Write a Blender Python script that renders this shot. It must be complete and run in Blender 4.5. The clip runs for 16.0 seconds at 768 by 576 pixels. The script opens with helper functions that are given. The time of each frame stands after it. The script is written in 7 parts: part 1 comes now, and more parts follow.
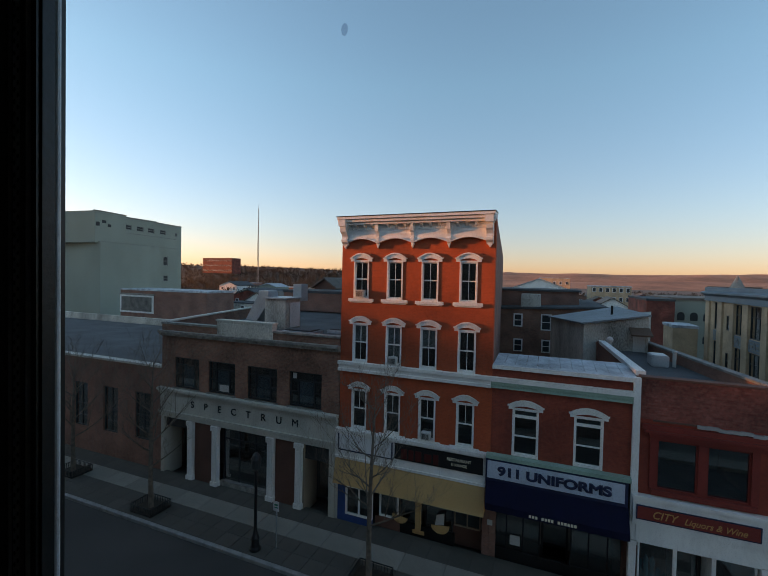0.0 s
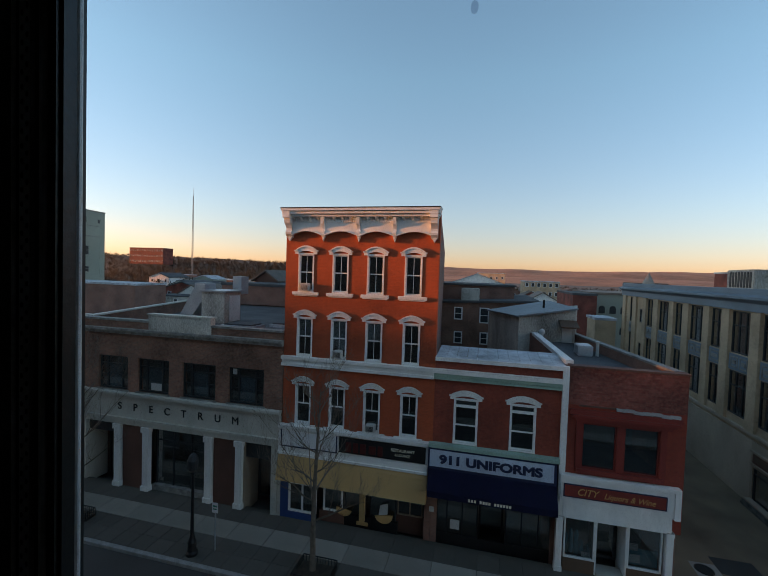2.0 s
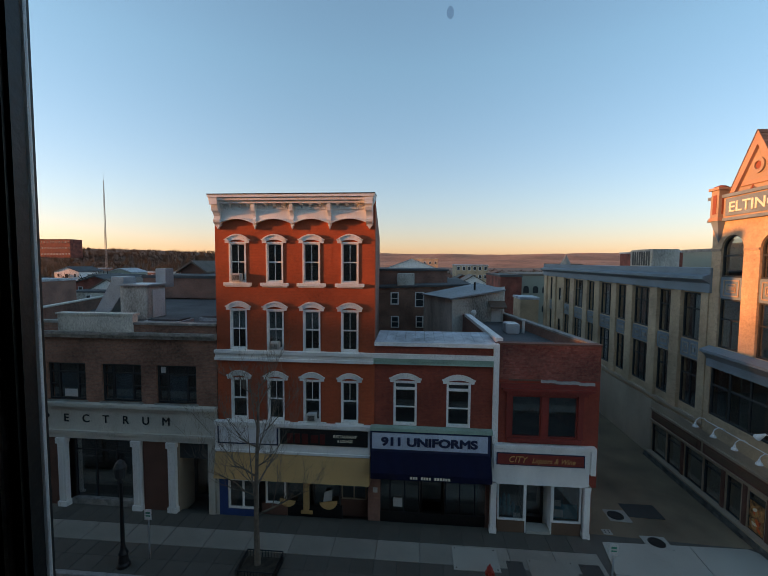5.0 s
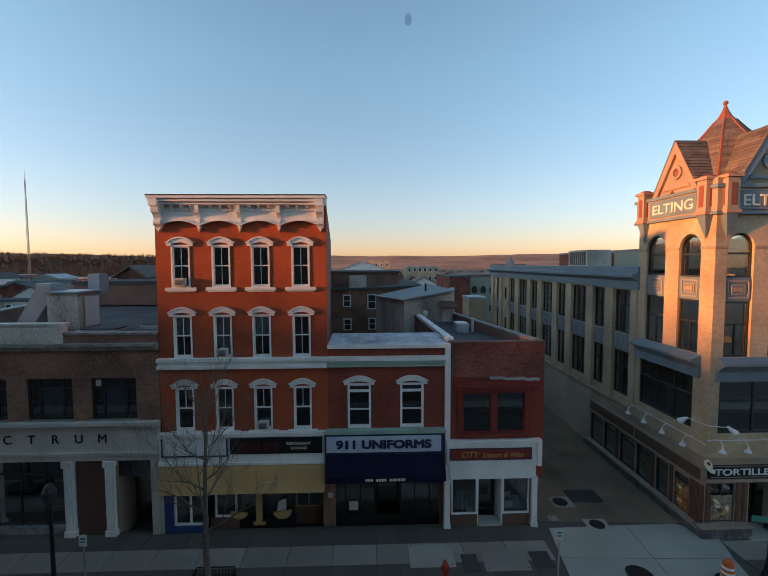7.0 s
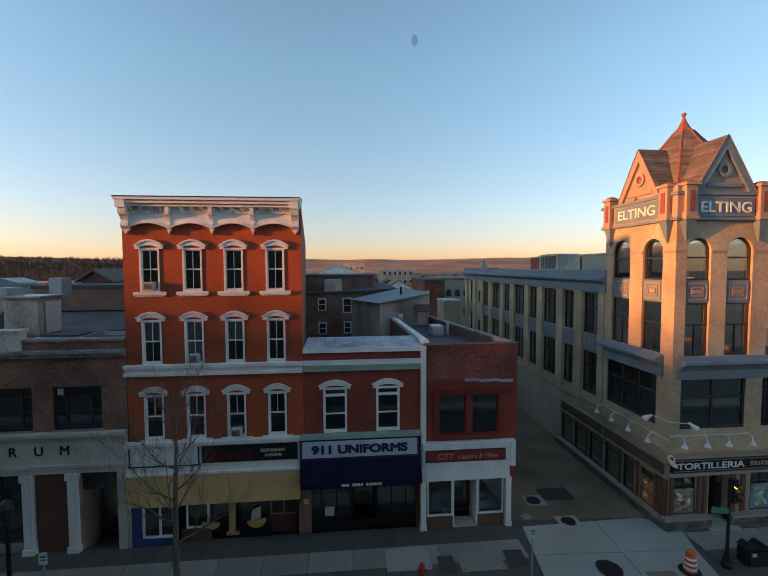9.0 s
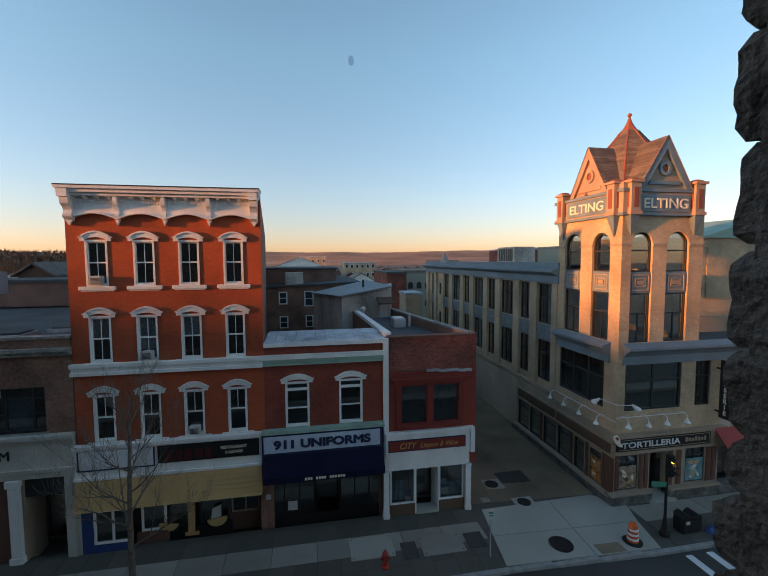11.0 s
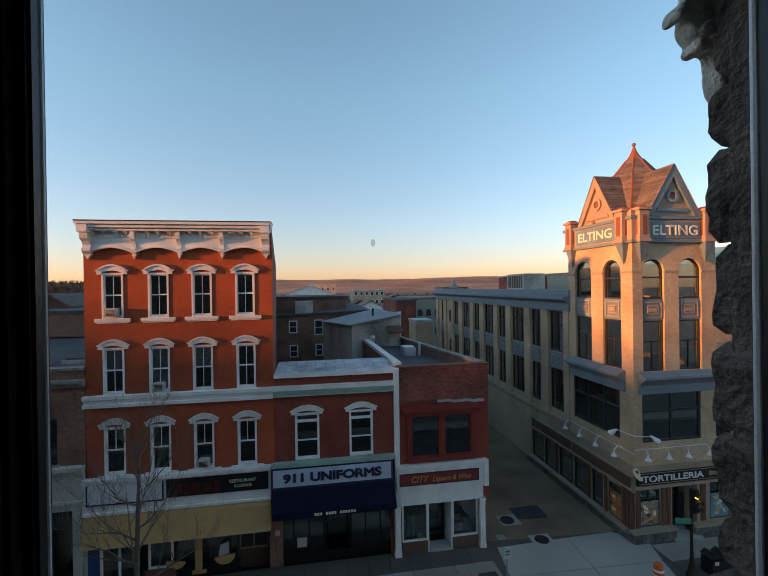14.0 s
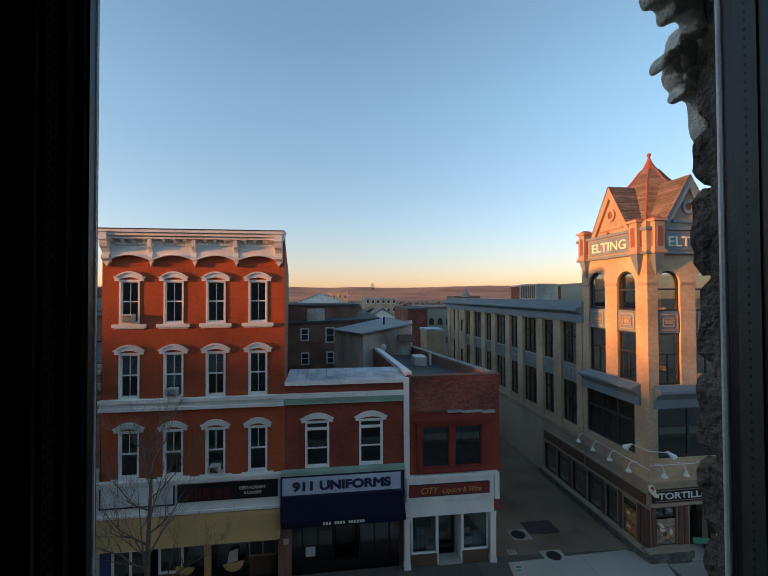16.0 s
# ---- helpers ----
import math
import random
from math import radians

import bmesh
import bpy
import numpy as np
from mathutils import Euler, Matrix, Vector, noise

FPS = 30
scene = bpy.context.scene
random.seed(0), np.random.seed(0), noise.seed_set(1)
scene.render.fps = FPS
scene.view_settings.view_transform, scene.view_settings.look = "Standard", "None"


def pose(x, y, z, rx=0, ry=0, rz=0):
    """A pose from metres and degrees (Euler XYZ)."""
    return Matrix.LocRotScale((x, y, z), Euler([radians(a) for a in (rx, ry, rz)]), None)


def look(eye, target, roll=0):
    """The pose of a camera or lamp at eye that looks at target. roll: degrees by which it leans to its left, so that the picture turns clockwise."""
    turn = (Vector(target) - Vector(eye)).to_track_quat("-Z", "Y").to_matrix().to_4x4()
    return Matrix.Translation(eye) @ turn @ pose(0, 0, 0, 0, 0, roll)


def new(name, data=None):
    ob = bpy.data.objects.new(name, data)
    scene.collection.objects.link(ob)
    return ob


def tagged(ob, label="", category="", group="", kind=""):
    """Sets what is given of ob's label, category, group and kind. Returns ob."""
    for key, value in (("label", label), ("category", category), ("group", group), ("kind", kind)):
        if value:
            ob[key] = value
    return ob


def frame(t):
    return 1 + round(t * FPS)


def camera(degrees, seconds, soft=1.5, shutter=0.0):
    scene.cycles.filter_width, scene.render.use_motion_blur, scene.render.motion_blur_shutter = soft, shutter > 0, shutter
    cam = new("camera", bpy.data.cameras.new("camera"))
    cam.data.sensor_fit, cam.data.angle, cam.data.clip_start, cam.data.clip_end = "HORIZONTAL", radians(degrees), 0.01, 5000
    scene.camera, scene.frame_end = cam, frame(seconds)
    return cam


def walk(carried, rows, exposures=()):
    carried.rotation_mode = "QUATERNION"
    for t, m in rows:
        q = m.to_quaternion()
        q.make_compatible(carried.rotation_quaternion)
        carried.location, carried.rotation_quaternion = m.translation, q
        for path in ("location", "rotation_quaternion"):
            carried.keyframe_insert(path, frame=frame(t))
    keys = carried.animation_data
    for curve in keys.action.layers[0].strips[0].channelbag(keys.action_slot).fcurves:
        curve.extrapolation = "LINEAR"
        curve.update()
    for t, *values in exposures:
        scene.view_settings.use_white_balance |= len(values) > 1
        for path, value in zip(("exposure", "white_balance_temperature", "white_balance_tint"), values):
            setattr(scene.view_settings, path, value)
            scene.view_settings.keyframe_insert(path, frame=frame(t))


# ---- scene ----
cam = camera(86.5, 16.0, soft=0.85)
PATH = [
    (0.0, (0.969, -0.210, 13.200), 22.03, -1.33, -1.20),
    (0.5, (0.922, -0.215, 13.200), 20.58, -1.51, -1.44),
    (1.0, (0.877, -0.220, 13.200), 18.57, -1.69, -1.54),
    (1.5, (0.841, -0.226, 13.200), 16.33, -1.77, -1.58),
    (2.0, (0.828, -0.230, 13.200), 14.04, -2.02, -1.85),
    (2.5, (0.817, -0.236, 13.200), 12.22, -2.22, -1.51),
    (3.0, (0.804, -0.242, 13.200), 10.91, -2.45, -1.12),
    (3.5, (0.787, -0.260, 13.200), 9.65, -2.77, -0.64),
    (6.0, (0.792, -0.257, 13.200), 1.39, -3.91, -0.34),
    (6.5, (0.787, -0.258, 13.200), -0.40, -3.69, -0.08),
    (7.0, (0.781, -0.260, 13.200), -1.76, -3.37, 0.23),
    (7.5, (0.774, -0.265, 13.200), -2.95, -3.11, 0.35),
    (8.0, (0.766, -0.270, 13.200), -3.70, -2.95, 0.43),
    (8.5, (0.759, -0.275, 13.200), -4.27, -2.92, 0.18),
    (9.0, (0.751, -0.280, 13.200), -5.25, -2.89, 0.22),
    (9.5, (0.752, -0.300, 13.200), -7.32, -2.66, 0.72),
    (10.0, (0.753, -0.318, 13.200), -9.68, -2.90, 0.86),
    (10.2, (0.756, -0.323, 13.200), -10.53, -3.14, 0.86),
    (12.3, (0.783, -0.355, 13.200), -10.07, -4.38, -0.30),
    (12.5, (0.786, -0.360, 13.200), -9.98, -3.77, -0.09),
    (13.0, (0.774, -0.380, 13.245), -10.00, -2.15, 0.16),
    (13.5, (0.756, -0.400, 13.297), -9.94, -1.01, 0.40),
    (14.0, (0.742, -0.430, 13.342), -9.23, -0.16, 0.86),
    (14.5, (0.737, -0.470, 13.375), -8.19, 0.13, 1.30),
    (15.0, (0.732, -0.485, 13.400), -7.59, 0.44, 1.22),
    (15.5, (0.736, -0.492, 13.400), -7.49, 0.87, 0.75),
    (16.0, (0.750, -0.508, 13.385), -7.59, 1.01, 0.25),
]
walk(cam, [(t, pose(*e, 90 + p, r, y)) for t, e, y, p, r in PATH], exposures=((0, 1.46, 9100, 18), (3.5, 1.52, 9100, 18), (7, 1.58, 9100, 18), (16, 1.62, 9100, 18)))
# ---- light: low evening sun from behind the camera's left, clear sky ----
SUN_AZ, SUN_EL = radians(9.5), radians(4.4)      # travel direction measured from +x towards +y, and height
world = bpy.data.worlds.new("evening_sky")
scene.world = world
world.use_nodes = True
wn = world.node_tree.nodes
sky = wn.new("ShaderNodeTexSky")
sky.sky_type = "NISHITA"
sky.sun_disc = False
sky.sun_elevation = radians(7)
sky.sun_rotation = radians(260.5)
sky.altitude, sky.air_density, sky.dust_density, sky.ozone_density = 150, 1.0, 0.5, 3.0
# evening air: the lowest sky a little pinker, the height a little clearer blue
wl = world.node_tree.links
wc, wz, wr, wm = (wn.new("ShaderNode" + k) for k in ("TexCoord", "SeparateXYZ", "ValToRGB", "VectorMath"))
wr.color_ramp.elements[0].position, wr.color_ramp.elements[0].color = 0.0, (0.80, 0.60, 0.76, 1)
wr.color_ramp.elements[1].position, wr.color_ramp.elements[1].color = 0.42, (0.92, 1.06, 1.05, 1)
mid_air = wr.color_ramp.elements.new(0.14)
mid_air.color = (0.86, 0.79, 0.87, 1)
wm.operation = "MULTIPLY"
wl.new(wc.outputs["Generated"], wz.inputs[0])
wl.new(wz.outputs[2], wr.inputs[0])
wl.new(sky.outputs[0], wm.inputs[0])
wl.new(wr.outputs[0], wm.inputs[1])
wl.new(wm.outputs[0], wn["Background"].inputs[0])
wn["Background"].inputs[1].default_value = 0.15
sun = new("sun", bpy.data.lights.new("sun", "SUN"))
sun.data.energy, sun.data.angle, sun.data.color = 2.6, radians(1.3), (1.0, 0.42, 0.16)
sun_from = Vector((-math.cos(SUN_AZ) * math.cos(SUN_EL), -math.sin(SUN_AZ) * math.cos(SUN_EL), math.sin(SUN_EL)))
sun.matrix_world = look(tuple(sun_from * 300 + Vector((0, 19, 10))), (0, 19, 10))

# ---- materials ----
def nodes_of(name):
    m = bpy.data.materials.new(name)
    m.use_nodes = True
    return m, m.node_tree.nodes, m.node_tree.links


def mat(name, color, rough=0.8, metal=0.0, var=0.18, scale=0.8, fine=14.0, bump=0.25, spec=0.35, streak=0.0, per_piece=0.0):
    """Plain weathered surface: broad stains and fine grain, with a little relief; streak stretches the stains downwards."""
    m, n, l = nodes_of(name)
    b = n["Principled BSDF"]
    b.inputs["Metallic"].default_value, b.inputs["Specular IOR Level"].default_value = metal, spec
    tc, mp = n.new("ShaderNodeTexCoord"), n.new("ShaderNodeMapping")
    l.new(tc.outputs["Object"], mp.inputs[0])
    mp.inputs["Scale"].default_value = (1, 1, 1 - 0.85 * streak)
    n1, n2 = n.new("ShaderNodeTexNoise"), n.new("ShaderNodeTexNoise")
    for k, s, d in ((n1, scale, 5), (n2, fine, 4)):
        k.inputs["Scale"].default_value, k.inputs["Detail"].default_value = s, d
        l.new(mp.outputs[0], k.inputs["Vector"])
    add = n.new("ShaderNodeMath")
    add.operation = "MULTIPLY_ADD"
    l.new(n1.outputs[0], add.inputs[0])
    add.inputs[1].default_value = 0.65
    sc = n.new("ShaderNodeMath")
    sc.operation = "MULTIPLY"
    l.new(n2.outputs[0], sc.inputs[0])
    sc.inputs[1].default_value = 0.35
    l.new(sc.outputs[0], add.inputs[2])
    rng = n.new("ShaderNodeMapRange")
    rng.inputs[1].default_value, rng.inputs[2].default_value = 0.3, 0.7
    rng.inputs[3].default_value, rng.inputs[4].default_value = 1 - var * 1.6, 1 + var
    l.new(add.outputs[0], rng.inputs[0])
    val = rng.outputs[0]
    if per_piece:
        oi, r2, mu = n.new("ShaderNodeObjectInfo"), n.new("ShaderNodeMapRange"), n.new("ShaderNodeMath")
        l.new(oi.outputs["Random"], r2.inputs[0])
        r2.inputs[3].default_value, r2.inputs[4].default_value = 1 - per_piece, 1 + per_piece
        mu.operation = "MULTIPLY"
        l.new(val, mu.inputs[0])
        l.new(r2.outputs[0], mu.inputs[1])
        val = mu.outputs[0]
    mix = n.new("ShaderNodeVectorMath")
    mix.operation = "SCALE"
    mix.inputs[0].default_value = color
    l.new(val, mix.inputs["Scale"])
    l.new(mix.outputs[0], b.inputs["Base Color"])
    rr = n.new("ShaderNodeMapRange")
    rr.inputs[3].default_value, rr.inputs[4].default_value = max(rough - 0.12, 0.03), min(rough + 0.1, 1)
    l.new(n1.outputs[0], rr.inputs[0])
    l.new(rr.outputs[0], b.inputs["Roughness"])
    if bump:
        bp = n.new("ShaderNodeBump")
        bp.inputs["Strength"].default_value, bp.inputs["Distance"].default_value = bump, 0.02
        l.new(n2.outputs[0], bp.inputs["Height"])
        l.new(bp.outputs[0], b.inputs["Normal"])
    return m


def brick_mat(name, color, color2, mortar, rough=0.85, var=0.25, width=0.21, row=0.072, bump=0.5):
    """Coursed brick on any upright wall, with stained and weathered areas."""
    m = mat(name, color, rough, var=var, scale=0.5, fine=7, bump=0)
    n, l = m.node_tree.nodes, m.node_tree.links
    b = n["Principled BSDF"]
    tc = next(k for k in n if k.type == "TEX_COORD")
    sep, com, add = n.new("ShaderNodeSeparateXYZ"), n.new("ShaderNodeCombineXYZ"), n.new("ShaderNodeMath")
    l.new(tc.outputs["Object"], sep.inputs[0])
    l.new(sep.outputs[0], add.inputs[0])
    l.new(sep.outputs[1], add.inputs[1])
    l.new(add.outputs[0], com.inputs[0])
    l.new(sep.outputs[2], com.inputs[1])
    br = n.new("ShaderNodeTexBrick")
    br.inputs["Scale"].default_value, br.inputs["Mortar Size"].default_value = 1.0, 0.006
    br.inputs["Brick Width"].default_value, br.inputs["Row Height"].default_value = width, row
    br.inputs["Color1"].default_value, br.inputs["Color2"].default_value = (*color, 1), (*color2, 1)
    br.inputs["Mortar"].default_value = (*mortar, 1)
    l.new(com.outputs[0], br.inputs["Vector"])
    sc = next(k for k in n if k.type == "VECT_MATH")
    l.new(br.outputs["Color"], sc.inputs[0])
    bp = n.new("ShaderNodeBump")
    bp.invert = True
    bp.inputs["Strength"].default_value, bp.inputs["Distance"].default_value = bump, 0.008
    l.new(br.outputs["Fac"], bp.inputs["Height"])
    l.new(bp.outputs[0], b.inputs["Normal"])
    return m


def glass_mat(name, tint=(0.75, 0.8, 0.8), gloss=1.0):
    m, n, l = nodes_of(name)
    n.remove(n["Principled BSDF"])
    t, g, f, mx, pw, mu = (n.new("ShaderNode" + k) for k in ("BsdfTransparent", "BsdfGlossy", "LayerWeight", "MixShader", "Math", "Math"))
    t.inputs[0].default_value = (*tint, 1)
    g.inputs["Roughness"].default_value = 0.02
    f.inputs["Blend"].default_value = 0.5
    pw.operation, mu.operation = "POWER", "MULTIPLY_ADD"
    pw.inputs[1].default_value = 3.0
    mu.inputs[1].default_value, mu.inputs[2].default_value = 0.8 * gloss, 0.07 * gloss
    l.new(f.outputs["Facing"], pw.inputs[0])
    l.new(pw.outputs[0], mu.inputs[0])
    l.new(mu.outputs[0], mx.inputs[0])
    l.new(t.outputs[0], mx.inputs[1])
    l.new(g.outputs[0], mx.inputs[2])
    l.new(mx.outputs[0], n["Material Output"].inputs[0])
    return m


M_RED = brick_mat("red_painted_brick", (0.45, 0.085, 0.034), (0.41, 0.076, 0.031), (0.36, 0.068, 0.028), var=0.24, bump=0.4)
M_RED3 = brick_mat("brown_red_painted_brick", (0.31, 0.062, 0.037), (0.27, 0.055, 0.034), (0.24, 0.05, 0.032), var=0.26, bump=0.35)
M_RED2 = brick_mat("dull_red_painted_brick", (0.30, 0.05, 0.03), (0.27, 0.045, 0.028), (0.25, 0.042, 0.026), var=0.2, bump=0.35)
M_FADED = brick_mat("flaking_red_brick", (0.22, 0.05, 0.036), (0.27, 0.085, 0.064), (0.22, 0.07, 0.052), var=0.55)
M_BRICK = brick_mat("brown_brick", (0.31, 0.145, 0.10), (0.24, 0.11, 0.08), (0.25, 0.17, 0.13), var=0.4)
M_BRICK2 = brick_mat("red_brown_brick", (0.29, 0.135, 0.10), (0.24, 0.11, 0.085), (0.25, 0.165, 0.135), var=0.3)
M_BUFF = brick_mat("buff_brick", (0.55, 0.39, 0.255), (0.49, 0.34, 0.22), (0.46, 0.34, 0.24), var=0.26, bump=0.4)
M_WHITE = mat("white_paint", (0.74, 0.73, 0.70), 0.6, var=0.13, scale=1.2, streak=0.7)
M_CREAM = mat("cream_limestone", (0.50, 0.48, 0.42), 0.8, var=0.16, scale=1.0, streak=0.7)
M_GREEN = mat("faded_green_paint", (0.27, 0.42, 0.35), 0.7, var=0.2, streak=0.5)
M_BLUEGREY = mat("blue_grey_paint", (0.15, 0.21, 0.25), 0.6, var=0.18, streak=0.4)
M_NAVY = mat("navy_paint", (0.012, 0.02, 0.06), 0.6, var=0.2)
M_CANVAS = mat("navy_canvas", (0.010, 0.014, 0.05), 0.9, var=0.25, scale=2, fine=60)
M_BLUE = mat("blue_paint", (0.02, 0.06, 0.19), 0.6, var=0.2)
M_YELLOW = mat("yellow_siding", (0.52, 0.31, 0.135), 0.7, var=0.15, streak=0.3)
M_DARKRED = mat("dark_red_paint", (0.23, 0.03, 0.022), 0.65, var=0.2)
M_MAROON = mat("maroon_panel", (0.15, 0.068, 0.05), 0.8, var=0.2)
M_BROWN = mat("brown_paint", (0.13, 0.075, 0.05), 0.7, var=0.2)
M_TAN = mat("tan_trim", (0.34, 0.255, 0.19), 0.75, var=0.15)
M_TAN2 = mat("weathered_buff_render", (0.44, 0.34, 0.26), 0.85, var=0.25, scale=0.4, streak=0.5)
M_STONE = mat("grey_cut_stone", (0.26, 0.25, 0.23), 0.9, var=0.35, scale=3, bump=0.8)
M_ROUGH = mat("rock_faced_sandstone", (0.15, 0.12, 0.105), 0.95, var=0.5, scale=7, fine=60, bump=1.0)
M_CARVED = mat("weathered_terracotta", (0.80, 0.75, 0.66), 0.9, var=0.15, scale=9, fine=80, bump=0.6)
M_BLACK = mat("black_paint", (0.012, 0.012, 0.013), 0.5, var=0.3)
M_FRAME = mat("dark_bronze_metal", (0.016, 0.018, 0.019), 0.38, metal=0.2, var=0.25, scale=6, fine=120, bump=0.08, spec=0.5)
# bead colour is raised to stand for highlights along the frame
M_BEAD = mat("pale_highlight_bead", (0.62, 0.65, 0.66), 0.45, metal=0.2, var=0.2, scale=8, fine=150, bump=0.05)
M_DARKWIN = mat("dark_sash_paint", (0.03, 0.033, 0.035), 0.5, var=0.2)
M_ROOFGREY = mat("bituminous_roof", (0.085, 0.088, 0.092), 0.9, var=0.35, scale=0.4, fine=20, bump=0.5)
M_ROOFLIGHT = mat("silver_coated_roof", (0.42, 0.46, 0.49), 0.7, var=0.45, scale=1.1)
M_METALROOF = mat("galvanised_roof", (0.24, 0.265, 0.28), 0.65, metal=0.2, var=0.2, scale=0.6)
M_DUCT = mat("galvanised_duct", (0.42, 0.45, 0.47), 0.45, metal=0.5, var=0.2)
M_STUCCO = mat("stained_grey_stucco", (0.54, 0.51, 0.45), 0.9, var=0.5, scale=0.5, streak=0.6)
M_PALE = mat("pale_painted_masonry", (0.31, 0.33, 0.275), 0.9, var=0.14, scale=0.15, streak=0.5)
M_SLATE = mat("brown_slate", (0.17, 0.125, 0.10), 0.7, var=0.35, scale=1.4, fine=18, per_piece=0.25)
M_REDTRIM = mat("terracotta_red_trim", (0.25, 0.072, 0.042), 0.7, var=0.15)
M_ASPHALT = mat("worn_asphalt", (0.062, 0.058, 0.054), 0.9, var=0.3, scale=0.25, fine=30, bump=0.5)
M_ALLEY = mat("brown_alley_paving", (0.21, 0.15, 0.098), 0.9, var=0.35, scale=0.35, fine=25, bump=0.4)
M_CONC = mat("pavement_concrete", (0.26, 0.24, 0.205), 0.9, var=0.2, scale=0.7, fine=30, bump=0.3, per_piece=0.12)
M_CONC2 = mat("fresh_concrete", (0.34, 0.325, 0.285), 0.9, var=0.12, scale=0.4, fine=30, bump=0.2, per_piece=0.05)
M_PAVER = mat("dark_pavers", (0.105, 0.095, 0.08), 0.9, var=0.25, scale=0.6, fine=26, bump=0.4, per_piece=0.1)
M_KERB = mat("granite_kerb", (0.28, 0.28, 0.27), 0.85, var=0.25, scale=2)
M_IRON = mat("cast_iron", (0.035, 0.03, 0.028), 0.6, metal=0.6, var=0.3, scale=4)
M_BARK = mat("grey_bark", (0.16, 0.13, 0.105), 0.95, var=0.35, scale=5, fine=50, bump=0.8)
M_SOIL = mat("planter_soil", (0.05, 0.04, 0.03), 1.0, var=0.4, scale=4)
M_ORANGE = mat("orange_plastic", (0.75, 0.13, 0.03), 0.5, var=0.1)
M_SIGNGREEN = mat("green_sign", (0.02, 0.22, 0.15), 0.5, var=0.1)
M_CURTAIN = mat("pale_blind", (0.50, 0.53, 0.52), 0.9, var=0.1)
M_INTERIOR = mat("interior_plaster", (0.30, 0.27, 0.23), 0.9, var=0.1)
# shade of the rooms put into the colour of sheets behind the windows
M_DARKROOM = mat("interior_shade", (0.17, 0.16, 0.145), 0.9, var=0.4, scale=0.9)
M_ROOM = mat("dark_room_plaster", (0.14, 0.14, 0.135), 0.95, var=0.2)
M_TERRA = mat("pink_terracotta", (0.42, 0.25, 0.18), 0.8, var=0.15)
# spacer bar in a lit and a shaded colour, for mullion and right jamb
M_SPACER = mat("lit_spacer_bar", (0.42, 0.45, 0.45), 0.5, metal=0.2, var=0.15)
M_SPACER_SHADED = mat("shaded_spacer_bar", (0.055, 0.065, 0.062), 0.5, metal=0.3, var=0.2)
M_EMBLEM = mat("dark_red_print", (0.075, 0.012, 0.010), 0.6, var=0.2)
M_SKYSIGN = mat("pale_blue_signboard", (0.44, 0.52, 0.62), 0.5, var=0.14, scale=1.2, streak=0.5)
M_PLINTH = mat("dark_rock_faced_stone", (0.12, 0.118, 0.11), 0.9, var=0.45, scale=3, bump=0.9, per_piece=0.25)
M_SPECK = glass_mat("translucent_dirt", (0.8, 0.82, 0.85), 0.2)
M_GLASS = glass_mat("window_glass", (0.72, 0.78, 0.8), 2.3)
M_CLEAR = glass_mat("clear_glass", (0.985, 0.99, 0.99), 0.12)
M_LETTER = mat("pale_lettering", (0.75, 0.70, 0.56), 0.6, var=0.08)
M_GOLD = mat("gold_lettering", (0.55, 0.27, 0.10), 0.5, var=0.1)
# red of low sun and haze is put into the hill colour
M_HILL = mat("sun_reddened_hills", (0.38, 0.18, 0.11), 1.0, var=0.35, scale=0.006, fine=0.06, bump=0)
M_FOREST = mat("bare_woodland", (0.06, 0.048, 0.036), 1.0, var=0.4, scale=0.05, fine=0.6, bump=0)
M_TOWN = mat("far_ground", (0.10, 0.095, 0.085), 1.0, var=0.3, scale=0.02, fine=0.3, bump=0)
M_POSTER = mat("food_poster", (0.42, 0.2, 0.08), 0.6, var=0.75, scale=5, fine=16, bump=0)
M_POSTER2 = mat("grey_food_poster", (0.30, 0.24, 0.18), 0.6, var=0.6, scale=7, fine=20, bump=0)
M_REDSIGN = mat("red_plastic", (0.38, 0.03, 0.02), 0.5, var=0.15)
M_GREYBOX = mat("grey_appliance", (0.48, 0.48, 0.46), 0.6, var=0.1)
M_TEAL = mat("teal_display", (0.10, 0.26, 0.30), 0.7, var=0.3, scale=3)
M_SIGNWHITE = mat("white_signboard", (0.68, 0.69, 0.70), 0.5, var=0.1, scale=1.5)
m_lamp, nl, ll = nodes_of("amber_signal")
nl["Principled BSDF"].inputs["Base Color"].default_value = (0.8, 0.5, 0.05, 1)
nl["Principled BSDF"].inputs["Emission Color"].default_value = (1, 0.6, 0.08, 1)
nl["Principled BSDF"].inputs["Emission Strength"].default_value = 1.2

# ---- building tools ----
PLACE = {}


def thing(name, x, y, z, label, category, group="", kind=""):
    ob = new(name)
    ob.location = (x, y, z)
    PLACE[ob] = Matrix.Translation((x, y, z))
    return tagged(ob, label, category, group, kind)


def part(name, bm, material, parent=None, label="", m=None):
    """Link a bmesh (or a finished mesh) as one mesh object under a thing or a part, at the world pose m."""
    if isinstance(bm, bmesh.types.BMesh):
        me = bpy.data.meshes.new(name)
        bmesh.ops.recalc_face_normals(bm, faces=bm.faces)
        bm.to_mesh(me)
        bm.free()
        me.materials.append(material)
    else:
        me = bm
    ob = new(name, me)
    ob.matrix_basis = PLACE[ob] = m or Matrix()
    if parent:
        ob.parent = parent
        ob.matrix_parent_inverse = PLACE[parent].inverted()
    if label:
        ob["label"] = label
    return ob


